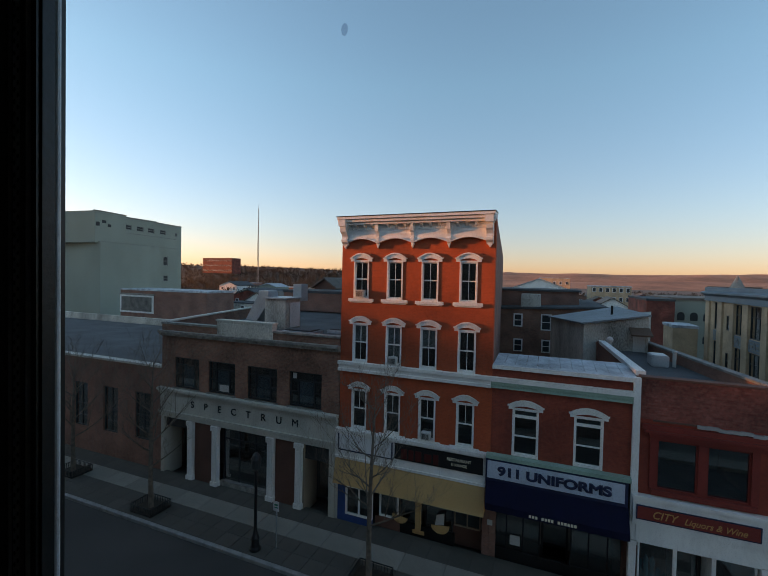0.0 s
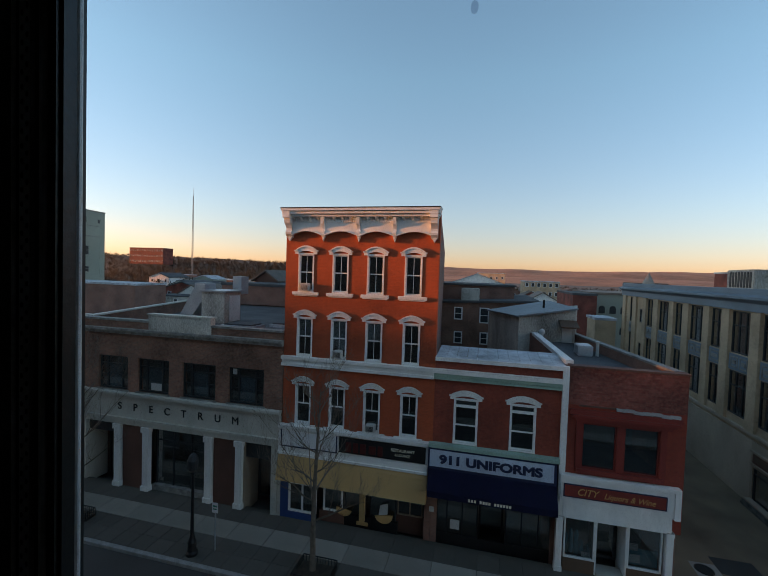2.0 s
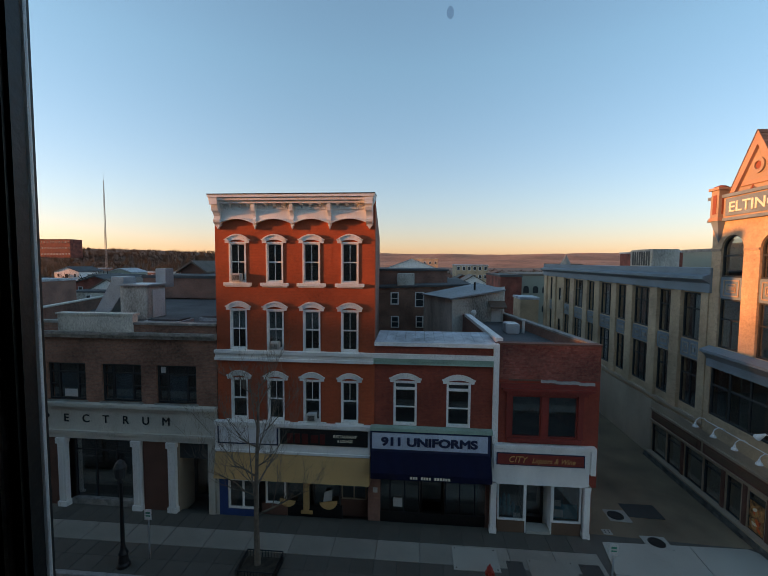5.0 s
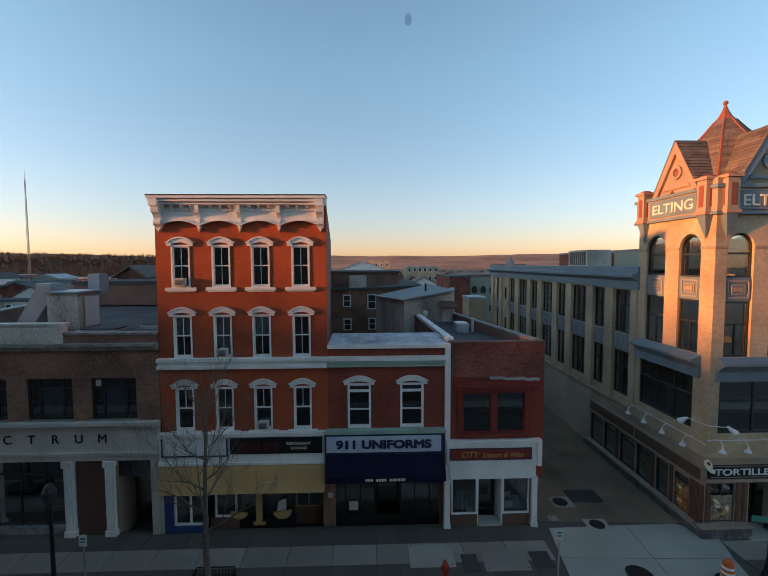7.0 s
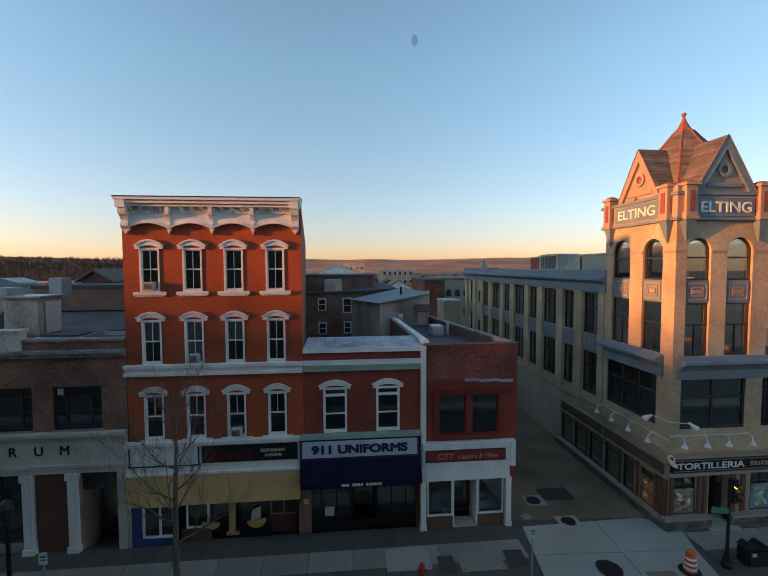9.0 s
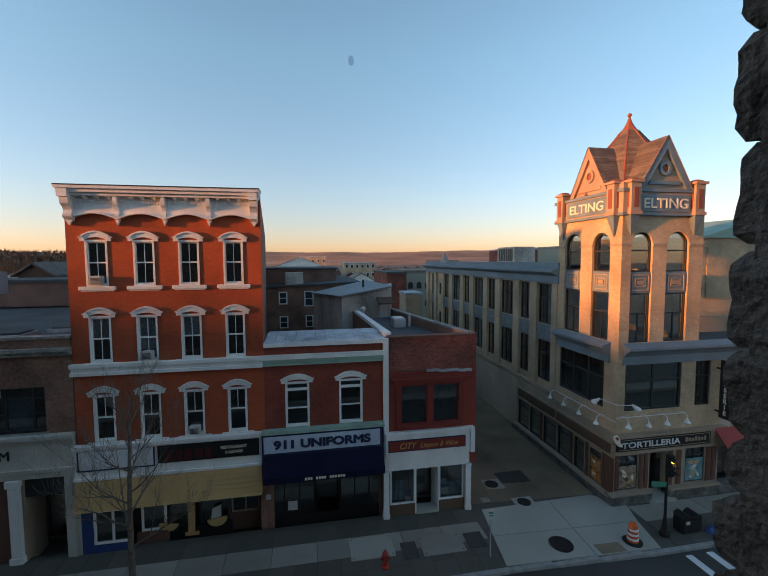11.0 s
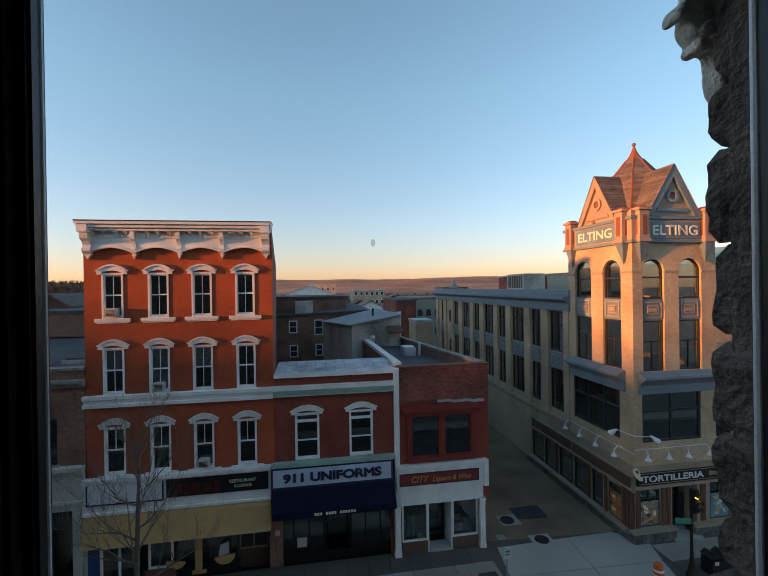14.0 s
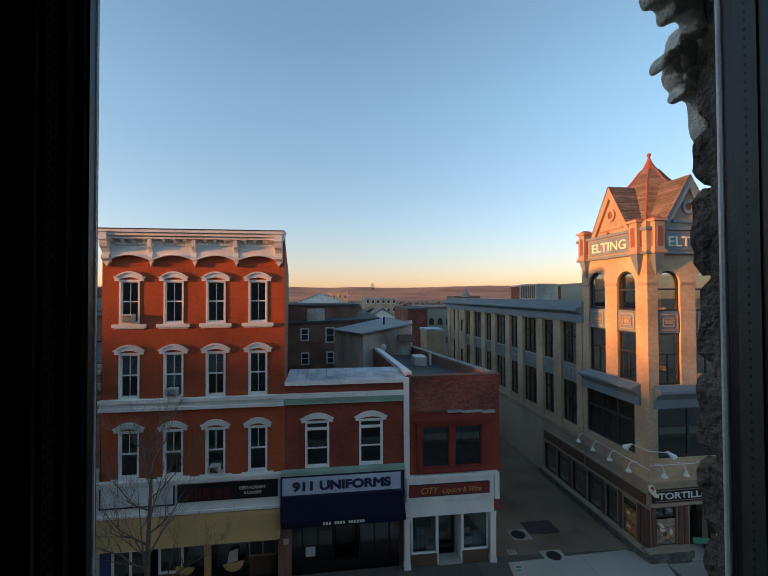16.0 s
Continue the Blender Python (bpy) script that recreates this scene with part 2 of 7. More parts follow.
def solo(name, bm, material, label, category, kind="", group="", m=None):
    return tagged(part(name, bm, material, None, "", m), label, category, group, kind)


def box(bm, x0, x1, y0, y1, z0, z1):
    v = [bm.verts.new(p) for p in ((x0, y0, z0), (x1, y0, z0), (x1, y1, z0), (x0, y1, z0), (x0, y0, z1), (x1, y0, z1), (x1, y1, z1), (x0, y1, z1))]
    for f in ((0, 3, 2, 1), (4, 5, 6, 7), (0, 1, 5, 4), (1, 2, 6, 5), (2, 3, 7, 6), (3, 0, 4, 7)):
        bm.faces.new([v[i] for i in f])


def boxes(*rows):
    bm = bmesh.new()
    for r in rows:
        box(bm, *r)
    return bm


def soft_box(x0, x1, y0, y1, z0, z1, r=0.02, seg=2):
    bm = boxes((x0, x1, y0, y1, z0, z1))
    bmesh.ops.bevel(bm, geom=bm.edges[:], offset=r, segments=seg, affect="EDGES")
    return bm


def extrude(bm, outline, d, axis="y"):
    """A prism: outline in the two other axes (in xyz order), from d[0] to d[1] along axis."""
    def p(a, b, c):
        return {"y": (a, c, b), "x": (c, a, b), "z": (a, b, c)}[axis]
    lo, hi = ([bm.verts.new(p(a, b, c)) for a, b in outline] for c in d)
    bm.faces.new(lo)
    bm.faces.new(hi[::-1])
    k = len(outline)
    for i in range(k):
        bm.faces.new((lo[i], hi[i], hi[(i + 1) % k], lo[(i + 1) % k]))


def ring(bm, pts, r, sides=6):
    """A tube along points with a radius for each."""
    last = None
    for i, (p, q) in enumerate(zip(pts, r)):
        p = Vector(p)
        d = (Vector(pts[min(i + 1, len(pts) - 1)]) - Vector(pts[max(i - 1, 0)])).normalized()
        u = d.orthogonal().normalized()
        w = d.cross(u)
        c = [bm.verts.new(p + q * (math.cos(a) * u + math.sin(a) * w)) for a in (2 * math.pi * k / sides for k in range(sides))]
        if last:
            for k in range(sides):
                bm.faces.new((last[k], last[(k + 1) % sides], c[(k + 1) % sides], c[k]))
        else:
            bm.faces.new(c[::-1])
        last = c
    bm.faces.new(last)


def lathe(bm, profile, at, sides=16, phase=0.0):
    """A turned shape: profile of (radius, height) about an upright axis at (x, y, z)."""
    rows = []
    for r, z in profile:
        rows.append([bm.verts.new((at[0] + r * math.cos(a), at[1] + r * math.sin(a), at[2] + z)) for a in (2 * math.pi * k / sides + phase for k in range(sides))])
    for a, b in zip(rows, rows[1:]):
        for k in range(sides):
            bm.faces.new((a[k], a[(k + 1) % sides], b[(k + 1) % sides], b[k]))
    bm.faces.new(rows[0][::-1])
    bm.faces.new(rows[-1])


def pierced(bm, x0, x1, z0, z1, y0, y1, holes, side=False):
    """A wall with square openings (a0, a1, z0, z1). side: the wall runs along y and has its thickness along x."""
    xs = sorted({x0, x1, *(h[0] for h in holes), *(h[1] for h in holes)})
    for a, b in zip(xs, xs[1:]):
        mid = (a + b) / 2
        cut = sorted((h[2], h[3]) for h in holes if h[0] < mid < h[1])
        z = z0
        for c, d in (*cut, (z1, z1)):
            if c > z + 1e-4:
                box(bm, *((y0, y1, a, b) if side else (a, b, y0, y1)), z, c)
            z = max(z, d)


def letters(text, x, y, z, size, parent, material, stretch=1.0, depth=0.02, turn=0.0, name="lettering", width=None, bold=0.012, slant=0.0):
    """Upright lettering that faces -y, or turned about z; width fits it to a length."""
    cu = bpy.data.curves.new(name, "FONT")
    cu.body, cu.size, cu.extrude, cu.align_x, cu.offset = text, size, depth / 2, "CENTER", 0.0
    cu.bevel_depth, cu.bevel_resolution = bold * size, 0
    cu.shear = slant
    ob = new(name, cu)
    me = bpy.data.meshes.new_from_object(ob.evaluated_get(bpy.context.evaluated_depsgraph_get()))
    bpy.data.objects.remove(ob)
    if width:
        xs = [v.co.x for v in me.vertices]
        stretch = width / (max(xs) - min(xs))
    me.materials.clear()
    me.materials.append(material)
    return part(name, me, material, parent, "", Matrix.Translation((x, y, z)) @ pose(0, 0, 0, 90, 0, turn) @ Matrix.Diagonal((stretch, 1, 1, 1)))


def bars(rows, y, parent, material, name="lettering"):
    for x0, x1, z0, z1 in rows:
        part(name, boxes((x0, x1, y - 0.015, y, z0, z1)), material, parent)
# ---- ground, street, pavements: the street falls a little towards the alley ----
def zg(x):
    return 0.33 - 0.25 * min(max((x - 9.3) / 6.7, 0), 1)


def laid(x0, x1, y0, y1, z0, z1):
    """A long strip of ground that follows the fall of the street."""
    bm = bmesh.new()
    xs = [x0] + [x for x in (9.3, 11.0, 12.6, 14.3, 16.0) if x0 < x < x1] + [x1]
    rows = [[bm.verts.new((x, y, zg(x) + z)) for y, z in ((y0, z0), (y1, z0), (y1, z1), (y0, z1))] for x in xs]
    for p, q in zip(rows, rows[1:]):
        for k in range(4):
            bm.faces.new((p[k], p[(k + 1) % 4], q[(k + 1) % 4], q[k]))
    bm.faces.new(rows[0]); bm.faces.new(rows[-1][::-1])
    return bm


bm = bmesh.new()
bmesh.ops.create_grid(bm, x_segments=40, y_segments=40, size=4000)
solo("ground", bm, M_TOWN, "dark earth and streets reaching to the hills", "ground", "structure", m=pose(0, 3000, -0.2))
road = solo("road", laid(-140, 140, 2.6, 14.5, -0.3, -0.14), M_ASPHALT, "worn dark grey asphalt street", "road", "structure")
pave = thing("pavement", 0, 16.8, 0, "concrete pavement with dark paver strip along the kerb", "pavement", kind="structure")
part("base", laid(-140, 140, 14.75, 19.2, -0.4, -0.025), M_PAVER, pave)
part("alley", laid(8.0, 17.0, 19.2, 60, -0.4, -0.025), M_ALLEY, pave)
rng = random.Random(31)
kerb = thing("kerb", 0, 14.6, 0, "grey granite kerb stones along the street", "kerb", kind="structure")
x = -42.0
while x < 34:
    w = rng.uniform(1.6, 2.3)
    part("kerb_stone", (lambda b: (bmesh.ops.bevel(b, geom=b.edges[:], offset=0.02, segments=1, affect="EDGES"), b)[1])(boxes((0.004, w - 0.004, 14.52, 14.75, -0.19, 0.002))), M_KERB, kerb, "", Matrix.Translation((x, 0, zg(x + w / 2))))
    x += w
solo("pavement_near", boxes((-140, 140, 0.9, 2.6, -0.19, 0.3)), M_CONC, "grey concrete pavement by the near building", "pavement", "structure")


def sheet(name, x0, x1, y0, y1, z1, m):
    bm = boxes((x0, x1, y0, y1, -0.02, z1))
    bmesh.ops.bevel(bm, geom=[e for e in bm.edges if abs(e.verts[0].co.z - e.verts[1].co.z) < 1e-6 and e.verts[0].co.z > 0], offset=0.012, segments=1, affect="EDGES")
    me = bpy.data.meshes.new(name)
    bm.to_mesh(me)
    bm.free()
    me.materials.append(m)
    return me


slab_me, pav_me, pin_me = sheet("slab", 0, 1.93, 0, 1.24, 0.010, M_CONC), sheet("paver", 0, 0.96, 0, 0.88, 0.005, M_PAVER), sheet("paver", 0, 0.96, 0, 1.1, 0.005, M_PAVER)
SLABS = [(-40 + 1.95 * i) for i in range(25)] + [17.2 + 1.95 * i for i in range(7)]
for x in SLABS:
    part("slab", slab_me, None, pave, "", pose(x, 16.54, zg(x)))
    for dx in (0, 0.975):
        part("paver", pav_me, None, pave, "", pose(x + dx, 14.76, zg(x)))
        part("paver", pav_me, None, pave, "", pose(x + dx, 15.65, zg(x)))
        part("paver", pin_me, None, pave, "", pose(x + dx, 17.8, zg(x)))
# pale apron across the alley mouth, in four flags with joints
corner = thing("corner_apron", 12.6, 17, 0.2, "new pale concrete apron across the alley mouth", "pavement", kind="structure")
APRON = [[(8.75, 14.77), (9.02, 16.6), (13.13, 16.6), (13.0, 14.77)], [(9.03, 16.63), (9.34, 18.62), (13.30, 18.92), (13.13, 16.63)], [(13.03, 14.77), (13.16, 16.6), (16.75, 16.6), (16.3, 14.77)], [(13.16, 16.63), (13.33, 18.92), (15.97, 19.1), (17.3, 18.1), (16.76, 16.63)]]
for q in APRON:
    bm = bmesh.new()
    lo, hi = ([bm.verts.new((x, y, zg(x) + z)) for x, y in q] for z in (-0.05, 0.02))
    bm.faces.new(lo); bm.faces.new(hi[::-1])
    for k in range(len(q)):
        bm.faces.new((lo[k], hi[k], hi[(k + 1) % len(q)], lo[(k + 1) % len(q)]))
    part("slab", bm, M_CONC2, corner)
patch = solo("asphalt_patch", laid(13.3, 14.6, 14.8, 15.4, -0.01, 0.026), M_ALLEY, "brown asphalt patch by the kerb", "patch", "structure")


def plate(name, x, y, w, d, m, label, z=0.012):
    z += zg(x)
    bm = soft_box(x - w / 2, x + w / 2, y - d / 2, y + d / 2, z - 0.02, z + 0.02, 0.008, 1)
    ob = solo(name, bm, m, label, "cover", group="pavement covers")
    for sx in (-1, 1):
        for sy in (-1, 1):
            bm = bmesh.new()
            lathe(bm, ((0.035, 0), (0.03, 0.012)), (x + sx * (w / 2 - 0.12), y + sy * (d / 2 - 0.12), z + 0.018), 8)
            part("bolt", bm, M_IRON, ob)


plate("utility_cover", 4.98, 16.45, 0.70, 1.05, M_ASPHALT, "dark square utility cover in the pavement")
plate("utility_cover", 6.5, 16.55, 1.95, 1.2, M_CONC, "large pale concrete utility cover in the pavement", 0.016)
plate("utility_cover", 8.1, 16.55, 0.85, 1.0, M_ASPHALT, "dark square utility cover in the pavement")
plate("utility_cover", 3.34, 16.95, 1.95, 1.4, M_CONC2, "pale replaced concrete panel in the pavement", 0.018)


def manhole(x, y, r, z, pad):
    z += zg(x)
    ob = thing("manhole_cover", x, y, z, "round rusty iron manhole cover set in concrete" if pad else "large round iron manhole cover", "manhole cover", "manhole covers")
    if pad:
        part("surround", boxes((x - pad, x + pad, y - pad * 0.8, y + pad * 0.8, z - 0.04, z + 0.012)), M_CONC2, ob)
    bm = bmesh.new()
    lathe(bm, ((r * 1.08, 0), (r * 1.08, 0.02), (r * 1.02, 0.025), (r * 1.0, 0.012), (r * 0.97, 0.012), (r * 0.95, 0.028), (r * 0.6, 0.03), (r * 0.58, 0.024), (r * 0.3, 0.024), (r * 0.28, 0.03), (0.02, 0.03)), (x, y, z), 28)
    part("lid", bm, M_IRON, ob)


manhole(11.85, 15.64, 0.5, 0.018, 0)
manhole(10.95, 20.9, 0.36, -0.02, 0.62)
manhole(11.9, 18.95, 0.34, 0.012, 0.55)
plate("utility_cover", 12.5, 21.5, 1.8, 1.2, M_ASPHALT, "patched dark asphalt trench in the alley", -0.012)
plate("utility_cover", 9.9, 19.45, 0.42, 0.36, M_CONC2, "small concrete valve cover in the alley", -0.01)
cross = thing("road_marking", 17.5, 13.5, -0.06, "worn white zebra crossing lines on asphalt", "road marking", kind="structure")
for i in range(5):
    part("stripe", laid(17.1 + 1.1 * i, 17.45 + 1.1 * i, 11.2, 14.3, -0.139, -0.132), M_SIGNWHITE, cross)

# ---- windows ----

def hood(bm, cx, w, z, y, rise=0.11, t=0.2, out=0.095):
    """A segmental arched hood mould: flared feet, arched band and projecting lip."""
    def arc(half, base, h):
        return [(cx + half * (1 - k / 6), base + h * (1 - (1 - k / 6) ** 2)) for k in range(13)]
    lo, hi = arc(w / 2, z, rise), arc(w / 2 + 0.06, z + t * 0.55, rise + t * 0.35)
    extrude(bm, lo + hi[::-1], (y - out * 0.6, y + 0.02))
    a, b = arc(w / 2 + 0.10, z + t * 0.5, rise + t * 0.4), arc(w / 2 + 0.20, z + t * 0.5, rise + t * 0.72)
    extrude(bm, a + b[::-1], (y - out, y + 0.02))
    for s in (-1, 1):
        x = cx + s * (w / 2 + 0.07)
        box(bm, x - 0.10, x + 0.10, y - out * 0.8, y + 0.02, z - 0.06, z + t * 0.5)
        x = cx + s * (w / 2 + 0.13)
        box(bm, x - 0.09, x + 0.09, y - out, y + 0.02, z + t * 0.35, z + t * 0.62)


def sash_window(parent, x0, x1, z0, z1, y, trim, hood_on=True, sill_out=0.0, two=True, blind=0.0, muntin=True, sash_mat=None, transom=0.0, cornice_t=0.22):
    """A hung sash window in an opening of a wall whose face is at y."""
    cx, w = (x0 + x1) / 2, x1 - x0
    ob = part("window", boxes((x0, x0 + 0.075, y - 0.03, y + 0.2, z0, z1), (x1 - 0.075, x1, y - 0.03, y + 0.2, z0, z1), (x0 + 0.075, x1 - 0.075, y - 0.026, y + 0.2, z1 - 0.09, z1), (x0 + 0.075, x1 - 0.075, y - 0.026, y + 0.2, z0, z0 + 0.07)), trim, parent)
    sm = sash_mat or trim
    zm = (z0 + z1) / 2 + (0.02 if not transom else -transom * 0.5)
    a, b = x0 + 0.075, x1 - 0.075
    top = z1 - 0.09
    bm = bmesh.new()
    if transom:
        box(bm, a, b, y + 0.04, y + 0.12, top - transom - 0.06, top - transom + 0.06)
        zm = (z0 + top - transom) / 2
    box(bm, a, b, y + 0.05, y + 0.11, zm - 0.03, zm + 0.03)
    for x in (a, b - 0.03):
        box(bm, x, x + 0.03, y + 0.06, y + 0.12, z0 + 0.07, top)
    box(bm, a, b, y + 0.06, y + 0.12, z0 + 0.07, z0 + 0.13)
    box(bm, a, b, y + 0.06, y + 0.12, top - 0.05, top)
    if muntin:
        box(bm, cx - 0.014, cx + 0.014, y + 0.07, y + 0.1, zm + 0.03, top)
        if two:
            box(bm, cx - 0.012, cx + 0.012, y + 0.08, y + 0.1, z0 + 0.1, zm)
    part("sash", bm, sm, ob)
    pane = part("pane", boxes((a, b, y + 0.095, y + 0.10, z0 + 0.1, top)), M_GLASS, ob)
    pane.visible_shadow = False
    if blind:
        bm = bmesh.new()
        zb = top - (top - z0) * blind
        for i in range(int((top - zb) / 0.06)):
            box(bm, a + 0.02, b - 0.02, y + 0.155, y + 0.165, top - 0.06 * i - 0.055, top - 0.06 * i)
        part("blind", bm, M_CURTAIN, ob, "pale drawn blind")
    if hood_on:
        bm = bmesh.new()
        hood(bm, cx, w, z1, y, t=cornice_t)
        part("hood", bm, trim, ob)
    if sill_out:
        bm = boxes((x0 - 0.28, x1 + 0.28, y - sill_out, y + 0.1, z0 - 0.16, z0), (x0 - 0.2, x1 + 0.2, y - sill_out * 0.6, y + 0.05, z0 - 0.22, z0 - 0.16))
        bmesh.ops.bevel(bm, geom=bm.edges[:], offset=0.012, segments=1, affect="EDGES")
        part("sill", bm, trim, ob)
    return ob


def big_window(parent, x0, x1, z0, z1, y, cols, rows, frame_mat, bar=0.06, side=False, depth=0.12, row_at=None, name="window"):
    """A fixed window with a grid of bars; side: it faces -x at x = y."""
    def put(bm, a, b, c, d, e, f):
        box(bm, *((c, d, a, b) if side else (a, b, c, d)), e, f)
    bm = bmesh.new()
    put(bm, x0, x0 + bar, y, y + depth, z0, z1); put(bm, x1 - bar, x1, y, y + depth, z0, z1)
    put(bm, x0 + bar, x1 - bar, y, y + depth, z1 - bar, z1); put(bm, x0 + bar, x1 - bar, y, y + depth, z0, z0 + bar)
    ob = part(name, bm, frame_mat, parent)
    bm = bmesh.new()
    for i in range(1, cols):
        x = x0 + (x1 - x0) * i / cols
        put(bm, x - bar / 2, x + bar / 2, y + 0.02, y + depth * 0.8, z0 + bar, z1 - bar)
    for q in row_at or [i / rows for i in range(1, rows)]:
        z = z0 + (z1 - z0) * q
        put(bm, x0 + bar, x1 - bar, y + 0.025, y + depth * 0.75, z - bar / 2, z + bar / 2)
    if cols * rows > 1 or row_at:
        part("glazing_bar", bm, frame_mat, ob)
    else:
        bm.free()
    bm = bmesh.new()
    put(bm, x0 + bar, x1 - bar, y + depth * 0.5, y + depth * 0.5 + 0.006, z0 + bar, z1 - bar)
    p = part("pane", bm, M_GLASS, ob)
    p.visible_shadow = False
    return ob


def sheared(bm, skew, y0):
    for v in bm.verts:
        if v.co.y > y0 + 0.01:
            v.co.x += skew * (v.co.y - y0)
    return bm


def shell(parent, x0, x1, y0, y1, z0, z1, wall, roof, floors=(), roof_z=None, skew=0.0, skew_r=None):
    """Side and back walls, floors and roof of a hollow building on a slanting lot, whose front stands on its own."""
    sr = skew if skew_r is None else skew_r
    yb = y0 + 0.3
    part("side_wall", sheared(boxes((x0, x0 + 0.3, yb, y1, z0, z1)), skew, y0), wall, parent)
    part("side_wall", sheared(boxes((x1 - 0.3, x1, yb, y1, z0, z1)), sr, y0), wall, parent)
    d = y1 - y0
    part("back_wall", boxes((x0 + 0.3 + skew * d, x1 - 0.3 + sr * d, y1, y1 + 0.3, z0, z1)), wall, parent)
    bm = bmesh.new()
    for f in floors:
        box(bm, x0 + 0.3, x1 - 0.3, yb, y0 + 3.4, f, f + 0.25)
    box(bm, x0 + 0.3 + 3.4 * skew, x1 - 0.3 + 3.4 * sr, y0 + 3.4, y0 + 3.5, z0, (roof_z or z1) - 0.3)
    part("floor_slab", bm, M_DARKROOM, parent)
    rz = roof_z or z1
    bm = bmesh.new()
    extrude(bm, [(x0 + 0.28, y0 + 0.25), (x1 - 0.28, y0 + 0.25), (x1 - 0.28 + sr * d, y1 + 0.02), (x0 + 0.28 + skew * d, y1 + 0.02)], (rz - 0.22, rz), "z")
    part("roof", bm, roof, parent)


def ac_unit(x, y, z, w=0.47):
    ob = thing("air_conditioner", x, y, z, "white window air conditioner with grille on a sill", "air conditioner", "window air conditioners")
    part("case", soft_box(x - w / 2, x + w / 2, y - 0.22, y + 0.1, z, z + 0.38, 0.03), M_GREYBOX, ob)
    part("grille", boxes(*[(x - w * 0.36, x + w * 0.36, y - 0.235, y - 0.215, z + 0.07 + 0.05 * i, z + 0.095 + 0.05 * i) for i in range(5)]), M_DARKWIN, ob)


# ---- red four-storey building ----
F = 19.0
rb = thing("brick_building", -5.2, F, 0, "orange-red painted brick building of four storeys with white cornice and hoods", "building")
X4 = [(-8.50, -7.64), (-6.64, -5.79), (-4.83, -3.97), (-2.96, -2.11)]
ROWS = [(5.32, 7.42), (8.83, 10.86), (12.14, 14.12)]
bm = bmesh.new()
pierced(bm, -9.2, -1.33, 5.25, 16.2, F, F + 0.35, [(a, b, c, d) for a, b in X4 for c, d in ROWS])
part("front_wall", bm, M_RED, rb)
shell(rb, -9.2, -1.33, F, F + 34, 0, 16.2, M_BRICK2, M_ROOFGREY, (5.0, 8.3, 11.7), 15.9, skew=-0.092)
BL = {(1, 0): .5, (1, 1): .75, (1, 2): .5, (0, 0): .0}
for r, (c, d) in enumerate(ROWS):
    for k, (a, b) in enumerate(X4):
        sash_window(rb, a, b, c, d, F, M_WHITE, sill_out=0.10 if r == 2 else 0.06, blind=BL.get((r, k), 0), two=not (r == 0))
ac_unit(-8.07, F, 12.21); ac_unit(-6.22, F, 8.9); ac_unit(-4.4, F, 5.39)
# cornice: crown, arched frieze, brackets, dentils
cor = part("cornice", boxes((-9.24, -1.30, F - 0.62, F + 0.2, 16.18, 16.30), (-9.22, -1.32, F - 0.52, F + 0.2, 16.04, 16.18), (-9.20, -1.34, F - 0.40, F + 0.1, 15.92, 16.04)), M_WHITE, rb, "white painted bracketed cornice")
BX = [-8.97, -7.14, -5.29, -3.48, -1.58]
bm = bmesh.new()
for a, b in zip(BX, BX[1:]):
    arc = [(a + (b - a) * k / 12, 15.02 + 0.24 * math.sin(math.pi * k / 12)) for k in range(13)]
    extrude(bm, arc + [(b, 15.94), (a, 15.94)], (F - 0.12, F - 0.003))
    arc2 = [(x, z - 0.05) for x, z in arc]
    extrude(bm, arc2 + arc[::-1], (F - 0.2, F - 0.003))
part("frieze", bm, M_WHITE, cor)
for i in range(64):
    part("dentil", boxes((-8.85 + 0.113 * i, -8.79 + 0.113 * i, F - 0.17, F - 0.11, 15.64, 15.74)), M_WHITE, cor)
for i in range(17):
    bm = bmesh.new()
    x = -8.72 + 0.435 * i
    if min(abs(x - q) for q in BX) > 0.2:
        extrude(bm, [(F - 0.40, 15.95), (F - 0.1, 15.95), (F - 0.1, 15.74), (F - 0.18, 15.76), (F - 0.34, 15.86)], (x - 0.06, x + 0.06), "x")
        part("modillion", bm, M_WHITE, cor)
    else:
        bm.free()
for k, x in enumerate(BX):
    w = 0.16 if k in (0, 4) else 0.085
    o = 0.46 if k in (0, 4) else 0.34
    prof = [(F, 15.96), (F - o, 15.96), (F - o, 15.72), (F - o * 0.9, 15.58), (F - o * 0.62, 15.48), (F - o * 0.42, 15.34), (F - o * 0.46, 15.24), (F - o * 0.62, 15.16), (F - o * 0.6, 15.06), (F - o * 0.35, 14.96), (F - 0.06, 14.88), (F, 14.88)]
    bm = bmesh.new()
    extrude(bm, prof, (x - w, x + w), "x")
    extrude(bm, [(x - w * 0.9, 14.94), (x, 14.72), (x + w * 0.9, 14.94)], (F - 0.14, F - 0.003))
    if k in (0, 4):
        box(bm, x - w - 0.03, x + w + 0.03, F - 0.58, F, 15.84, 16.24)
    part("bracket", bm, M_WHITE, cor)
part("parapet_flashing", boxes((-9.26, -1.28, F - 0.64, F + 0.3, 16.30, 16.34)), M_BLACK, cor)
bm = boxes((-9.27, -1.37, F - 0.22, F + 0.02, 8.64, 8.82), (-9.24, -1.37, F - 0.15, F + 0.02, 8.46, 8.64), (-9.27, -1.37, F - 0.19, F + 0.02, 8.30, 8.46))
bmesh.ops.bevel(bm, geom=bm.edges[:], offset=0.015, segments=1, affect="EDGES")
